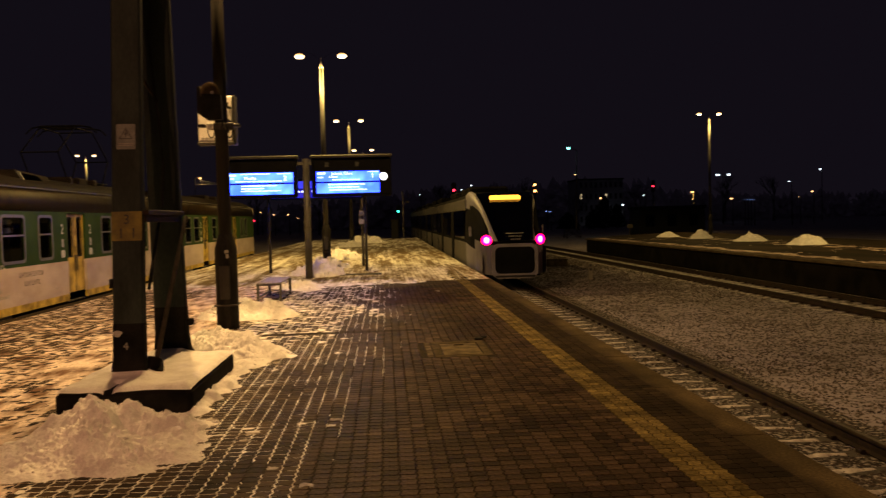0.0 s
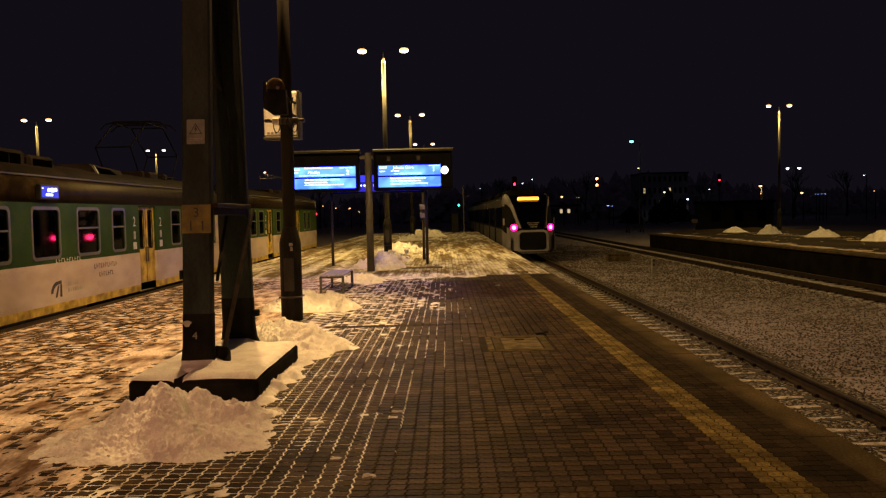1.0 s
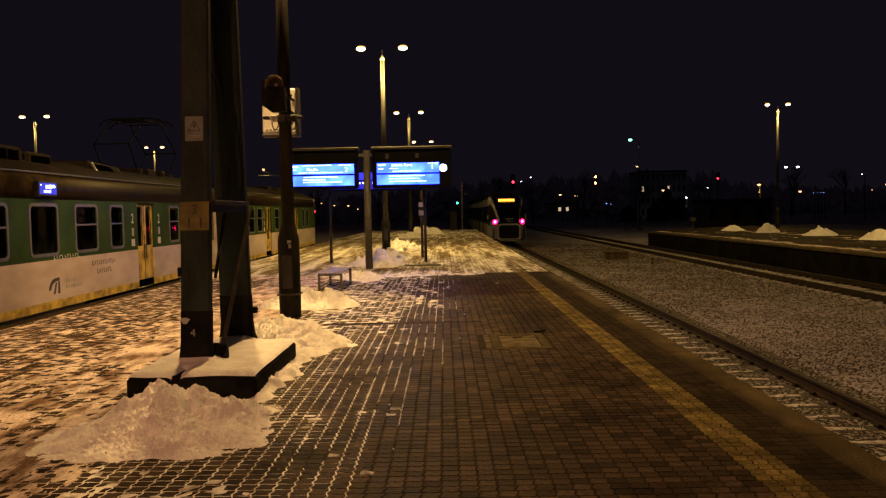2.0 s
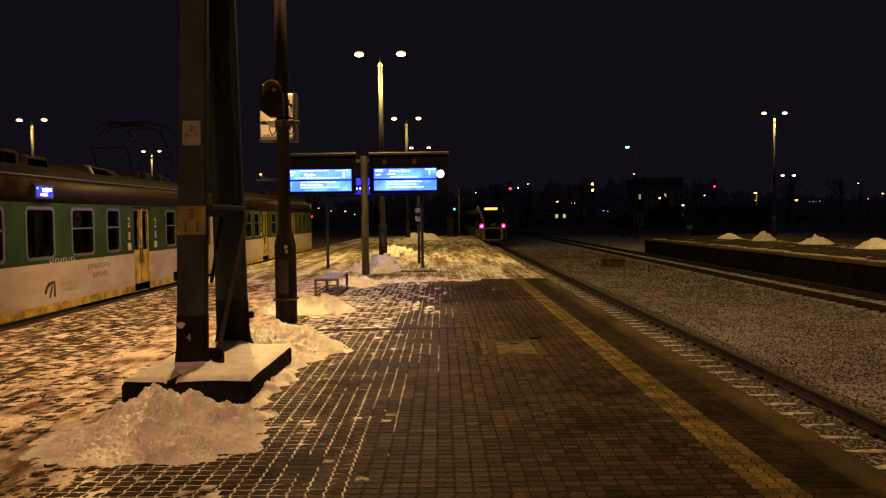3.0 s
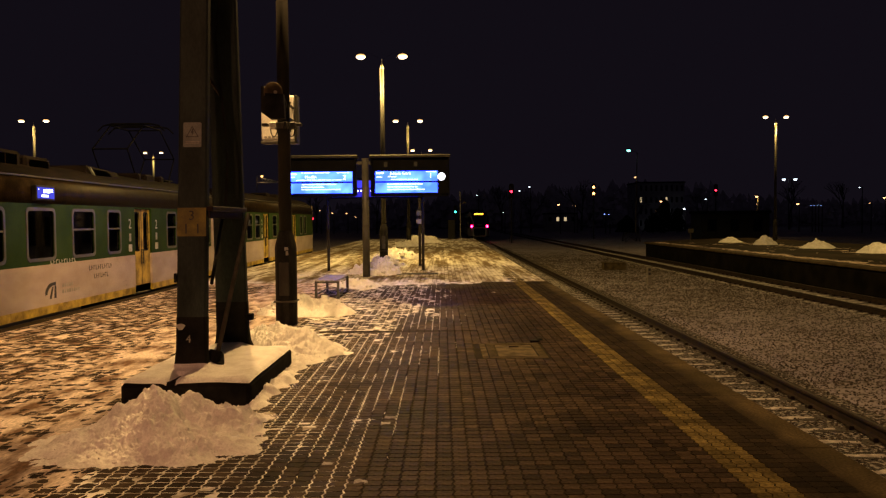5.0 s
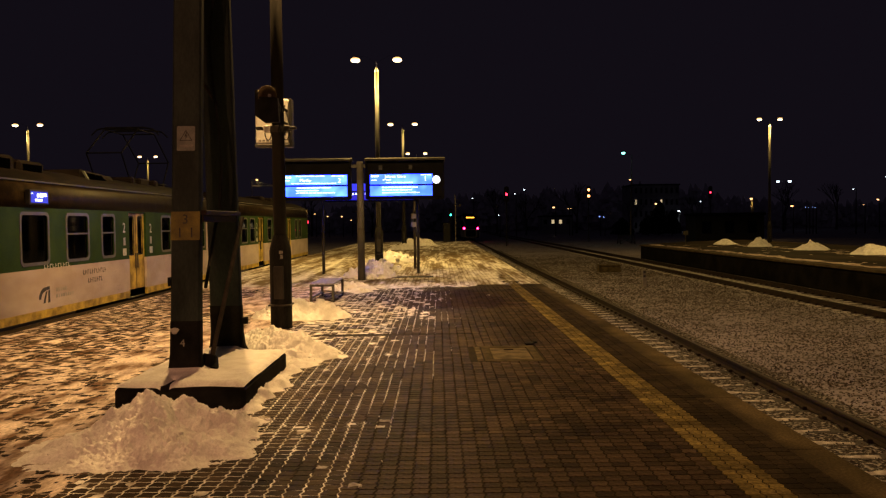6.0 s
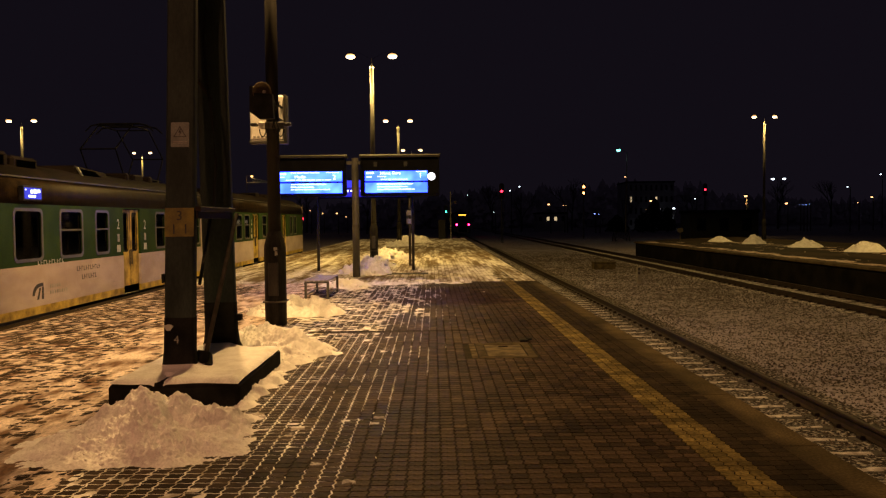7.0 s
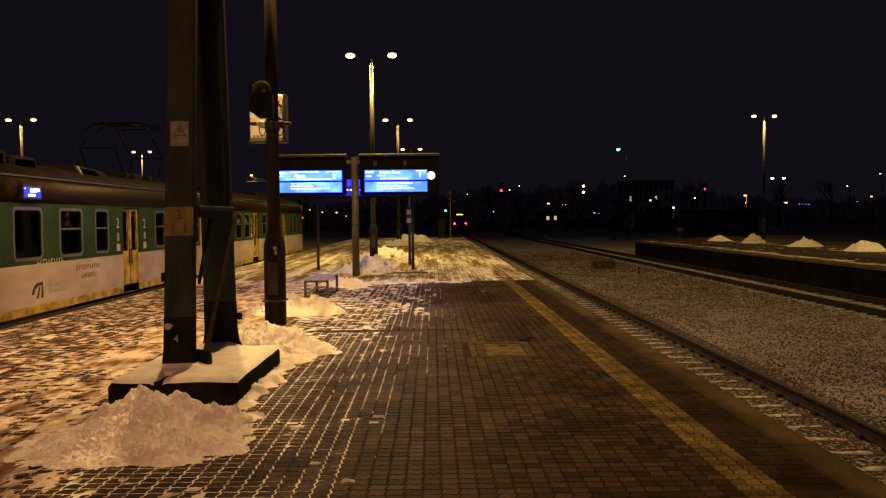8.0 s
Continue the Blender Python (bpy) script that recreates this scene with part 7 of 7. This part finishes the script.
def paver_outline(inset, gap=GAP, fine=True, col=COL):
    """Interlocking block with waved sides, shrunk by inset; fine: its cross joints wave too."""
    w, h, a = col / 2 - 0.6 * gap - inset, ROW / 2 - 0.5 * gap - inset, -0.0105
    left = [(0.0, -h), (a, -0.5 * h), (-a, 0.5 * h), (0.0, h)]
    wave = [(-0.35 * w, 0.004), (0.35 * w, -0.004)] if fine else []
    return [(-w + u, v) for u, v in left] + [(u, h + v) for u, v in wave] + [(w + u, v) for u, v in left[::-1]] + [(u, -h + v) for u, v in wave[::-1]]


def paver_arrays(xs, ys, seed, tilt=0.0012, gap=GAP, fine=True, col=COL):
    """Vertices and faces of many blocks at the given centres."""
    rng = np.random.default_rng(seed)
    n = len(xs)
    xs, ys = np.asarray(xs) + rng.uniform(-0.0024, 0.0024, n), np.asarray(ys) + rng.uniform(-0.0018, 0.0018, n)
    low, top = (np.array(paver_outline(i, gap, fine, col))[None] for i in (0.0, 0.0018))
    k = low.shape[1]
    v = np.zeros((n, 2 * k, 3))
    v[:, :k, :2], v[:, k:, :2] = low, top
    v[:, :k, 2] = -0.024
    loose = (ys > 23.6) | (xs < -3.2)
    z = (rng.uniform(-0.0014, 0.0, n) * np.where(ys > 23.6, 3.2, np.where(loose, 2.2, 0.2)))[:, None]
    lean = (tilt * np.where(loose, 10.0, 2.0))[:, None]
    v[:, k:, 2] = z + top[:, :, 0] * rng.uniform(-1, 1, n)[:, None] * lean + top[:, :, 1] * rng.uniform(-1, 1, n)[:, None] * lean
    v[:, :, 0] += xs[:, None]
    v[:, :, 1] += ys[:, None]
    base = [list(range(2 * k - 1, k - 1, -1))] + [[(i + 1) % k, i, k + i, k + (i + 1) % k] for i in range(k)]
    faces = []
    for q in range(n):
        o = 2 * k * q
        faces += [[c + o for c in f] for f in base]
    return v.reshape(-1, 3), faces


def paver_field(name, xs, ys, material, parent, seed, label, gap=GAP, fine=True, col=COL):
    v, f = paver_arrays(xs, ys, seed, gap=gap, fine=fine, col=col)
    me = bpy.data.meshes.new(name)
    me.from_pydata(v.tolist(), [], f)
    me.materials.append(material)
    ob = new(name, me)
    ob.parent = parent
    return tagged(ob, label, kind="stuff")


cx = np.arange(2.07 - 75 * COL, 2.1, COL)
cy = np.arange(ROW_START, 60.0, ROW)
gx, gy = (a.reshape(-1) for a in np.meshgrid(cx, cy))
free = ~((gx > 0.52) & (gx < 1.5) & (np.abs(gy - 11.52) < 0.72)) & ~((np.abs(gx + 2.64) < 0.55) & (np.abs(gy - 9.25) < 1.0))
# a thin line of shade across the paving, put in as darker blocks
shade_row = (np.abs(gy - 13.62) < 0.115) & (gx > -2.35) & (gx < 0.6)
paver_field("dark_pavers", gx[shade_row], gy[shade_row], PAVER_DARK, platform, 19, "two rows of paving blocks darkened for a thin line of shade")
free &= ~shade_row
single = (gx > -0.62) & (gx < 1.8) & (gy > 5.4) & (gy < 7.05)
close = (gy > 3.5) & (gy < 15.0) & (gx > -4.6)
paver_field("pavers", gx[free & ~single & close], gy[free & ~single & close], PAVER, platform, 11, "dark interlocking paving blocks")
paver_field("pavers", gx[free & ~single & ~close], gy[free & ~single & ~close], PAVER, platform, 12, "dark interlocking paving blocks further off", fine=False)
v, f = paver_arrays([0.0], [0.0], 5)
shared = bpy.data.meshes.new("paver")
shared.from_pydata(v.tolist(), [], f)
shared.materials.append(PAVER)
rng = np.random.default_rng(8)
for x, y in zip(gx[single], gy[single]):
    o = new("paver", shared)
    o.parent = platform
    o.location = (x, y, rng.uniform(-0.0012, 0.0004))
    o.rotation_euler = (rng.uniform(-0.01, 0.01), rng.uniform(-0.01, 0.01), rng.uniform(-0.01, 0.01))
# the far stretch of the same paving, and the dark and yellow bands along the edge
bm = bmesh.new()
box(bm, (-7.68, 59.95, -0.03), (2.06, PLAT_Y1, -0.003))
part("far_paving", bm, PAVER, platform, "dark paving further on")
bm = bmesh.new()
box(bm, (-7.68, PLAT_Y0, -0.03), (2.86, -3.12, -0.003))
part("near_paving", bm, PAVER, platform, "dark paving")
yx = 2.192 + 0.11 * np.arange(3)
gx, gy = (a.reshape(-1) for a in np.meshgrid(yx, np.arange(ROW_START, 80.0, ROW)))
paver_field("yellow_pavers", gx, gy, PAVER_YELLOW, platform, 13, "yellow paving blocks of the safety line", 0.0065, False, 0.11)
gx, gy = (a.reshape(-1) for a in np.meshgrid(2.535 + 0.139 * np.arange(3), np.arange(ROW_START, 80.0, ROW)))
paver_field("edge_pavers", gx, gy, PAVER_DARK, platform, 17, "dark grimy paving blocks by the edge", 0.0055, False, 0.139)
bm = bmesh.new()
box(bm, (-0.165, -0.971, -0.2), (0.165, 0.971, 0.0), 0.008)
slab = part("kerb_slab", bm, KERB_SLAB, platform, "worn concrete edge slab")
slab.location = (3.045, -2.26, 0.0)
for i in range(1, 43):
    o = slab.copy()
    scene.collection.objects.link(o)
    o.location = (3.045 + rng.uniform(-0.004, 0.004), -2.26 + i * 1.95, rng.uniform(-0.004, 0.003))
for i in range(38):
    o = slab.copy()
    scene.collection.objects.link(o)
    o.location, o.scale = (-7.84, 7.0 + i * 1.95, 0.0), (0.95, 1.0, 1)
bm = bmesh.new()
box(bm, (3.1, PLAT_Y0, BED - 0.1), (3.15, PLAT_Y1, -0.2))
part("side_wall", bm, CONCRETE_DARK, platform, "dark concrete wall below the edge")


# ---- snow that lies on the paving ----
def snow_sheet(xs, ys, seed, label, material=SNOW_TRODDEN):
    """A sheet that lies in the joints, on top of the blocks in patches, or below them where the paving is bare."""
    x, y = np.meshgrid(xs, ys)
    broad = fbm(x * 0.9 + 0.3 * y, y * 1.3, 4, seed)
    fine = fbm(x * 4.5, y * 6.0, 3, seed + 5)
    crumbs = fbm(x * 15.0, y * 13.0, 2, seed + 13)
    streak = fbm(x * 2.6, y * 0.7 + 0.2 * x, 4, seed + 9) + 0.6 * fbm(x * 7.0, y * 2.4, 3, seed + 10)
    column = fbm(np.floor((x - 2.07) / COL) * 7.3, y * 0.9, 2, seed + 17)
    edge = -0.9 + 0.115 * np.clip(y - 6.0, 0, 8) + 0.22 * fbm(x * 0.5, y * 0.6, 3, 91)
    left = 0.0001 + 0.0007 * broad + 0.0026 * streak + 0.0019 * crumbs - 0.0054 * ease((-4.2 - x) / 1.8)
    smear = fbm(x * 3.0 + 0.4 * y, y * 7.5, 3, seed + 21)
    block = lattice(np.floor((x - 2.07) / COL + 0.5), np.floor((y - ROW_START) / ROW + 0.5), seed + 41)
    further = ease((y - 10.5) / 4.0)
    middle = -0.0018 + 0.0004 * further + 0.0006 * broad + (0.0012 - 0.0006 * further) * smear + 0.0013 * crumbs + (0.0005 + 0.0016 * further) * block + 0.0009 * ease((-1.3 - x) / 1.0)
    middle = np.maximum(middle, -0.0012 + 0.0008 * np.minimum(fine, 0))
    worn = np.exp(-((x + 0.1 + 0.5 * fbm(x * 0, y * 0.12, 2, seed + 33)) / 1.1) ** 2)
    far = 0.0024 + 0.0012 * broad + 0.0013 * fbm(x * 2.2, y * 0.3, 4, seed + 25) + 0.0012 * column + 0.0007 * crumbs - 0.0022 * worn
    far = far - (0.005 - 0.0042 * ease((y - 25) / 7)) * ease((x - 1.9) / 0.25) * (1 - ease((x - 2.5) / 0.25)) + 0.002 * ease((x - 2.5) / 0.3)
    left, far = np.maximum(left, -0.002), np.maximum(far, -0.004)
    a = ease((-2.5 - 0.05 * (y - 8) - x) / 1.0)
    z = left * a + middle * (1 - a)
    broken = fbm(x * 1.8, y * 2.4, 3, seed + 45)
    bare = np.clip((x - edge) / 1.5 + 0.7, 0, 1)
    z = z - 0.0042 * bare ** 1.4 + 0.0011 * np.clip(crumbs + smear - 0.85, 0, 1) * bare + (0.0016 * column + 0.0042 * np.minimum(broken, 0.15)) * ease(4 * bare * (1 - bare)) - 0.006 * ease((x - edge - 0.3 * column - 0.1) / 0.5)
    # snow kept off the darkened rows
    z = z - 0.006 * (np.abs(y - 13.62) < 0.12) * ease((x + 2.3) / 0.5)
    line = ease((y - 23.5 - 0.25 * fbm(x * 1.5, y * 0, 2, 95)) / 0.5)
    z = np.clip(z * (1 - line) + far * line, -0.03, 0.016)
    keep = np.maximum.reduce((z[:-1, :-1], z[1:, 1:], z[1:, :-1], z[:-1, 1:])) > -0.009
    return tagged(grid_mesh("snow_cover", xs, ys, z, material, keep), label, "snow", kind="stuff")


SPLIT = -7.95 + 0.03 * 175
snow_sheet(np.arange(-7.95, SPLIT + 0.01, 0.03), np.arange(4.4, 24.4, 0.03), 101, "brown and white slush trodden into the paving")
snow_sheet(np.arange(SPLIT, 1.2, 0.034), np.arange(4.4, 24.4, 0.034), 101, "thin snow in the joints and in smears on the paving", SNOW_JOINTS)
snow_sheet(np.arange(-7.95, 3.18, COL / 2), np.arange(24.4, 60.0, 0.075), 101, "patchy snow on the middle part of the platform", SNOW_PACKED)
snow_sheet(np.arange(-7.95, 3.18, 0.1), np.arange(60.0, 82.0, 0.12), 101, "patchy snow on the far part of the platform", SNOW_PACKED)


# ---- what moves ----
def motions():
    rows = ((0.0, 4.8, 29.6), (0.5, 4.8, 36.8), (1.0, 4.8, 44.4), (1.5, 4.8, 52.0), (1.7, 4.8, 55.1), (2.3, 4.8, 64.4), (3.0, 4.8, 75.0), (3.5, 4.8, 82.2), (4.0, 4.82, 89.8), (4.5, 4.85, 98.0), (5.2, 4.9, 108.5),
            (6.0, 4.95, 120.0), (6.5, 4.97, 127.5), (7.0, 5.0, 134.5), (7.5, 5.02, 141.0), (8.0, 5.05, 147.0))
    walk(departing_train, [(t, pose(x, y, 0)) for t, x, y in rows])


motions()
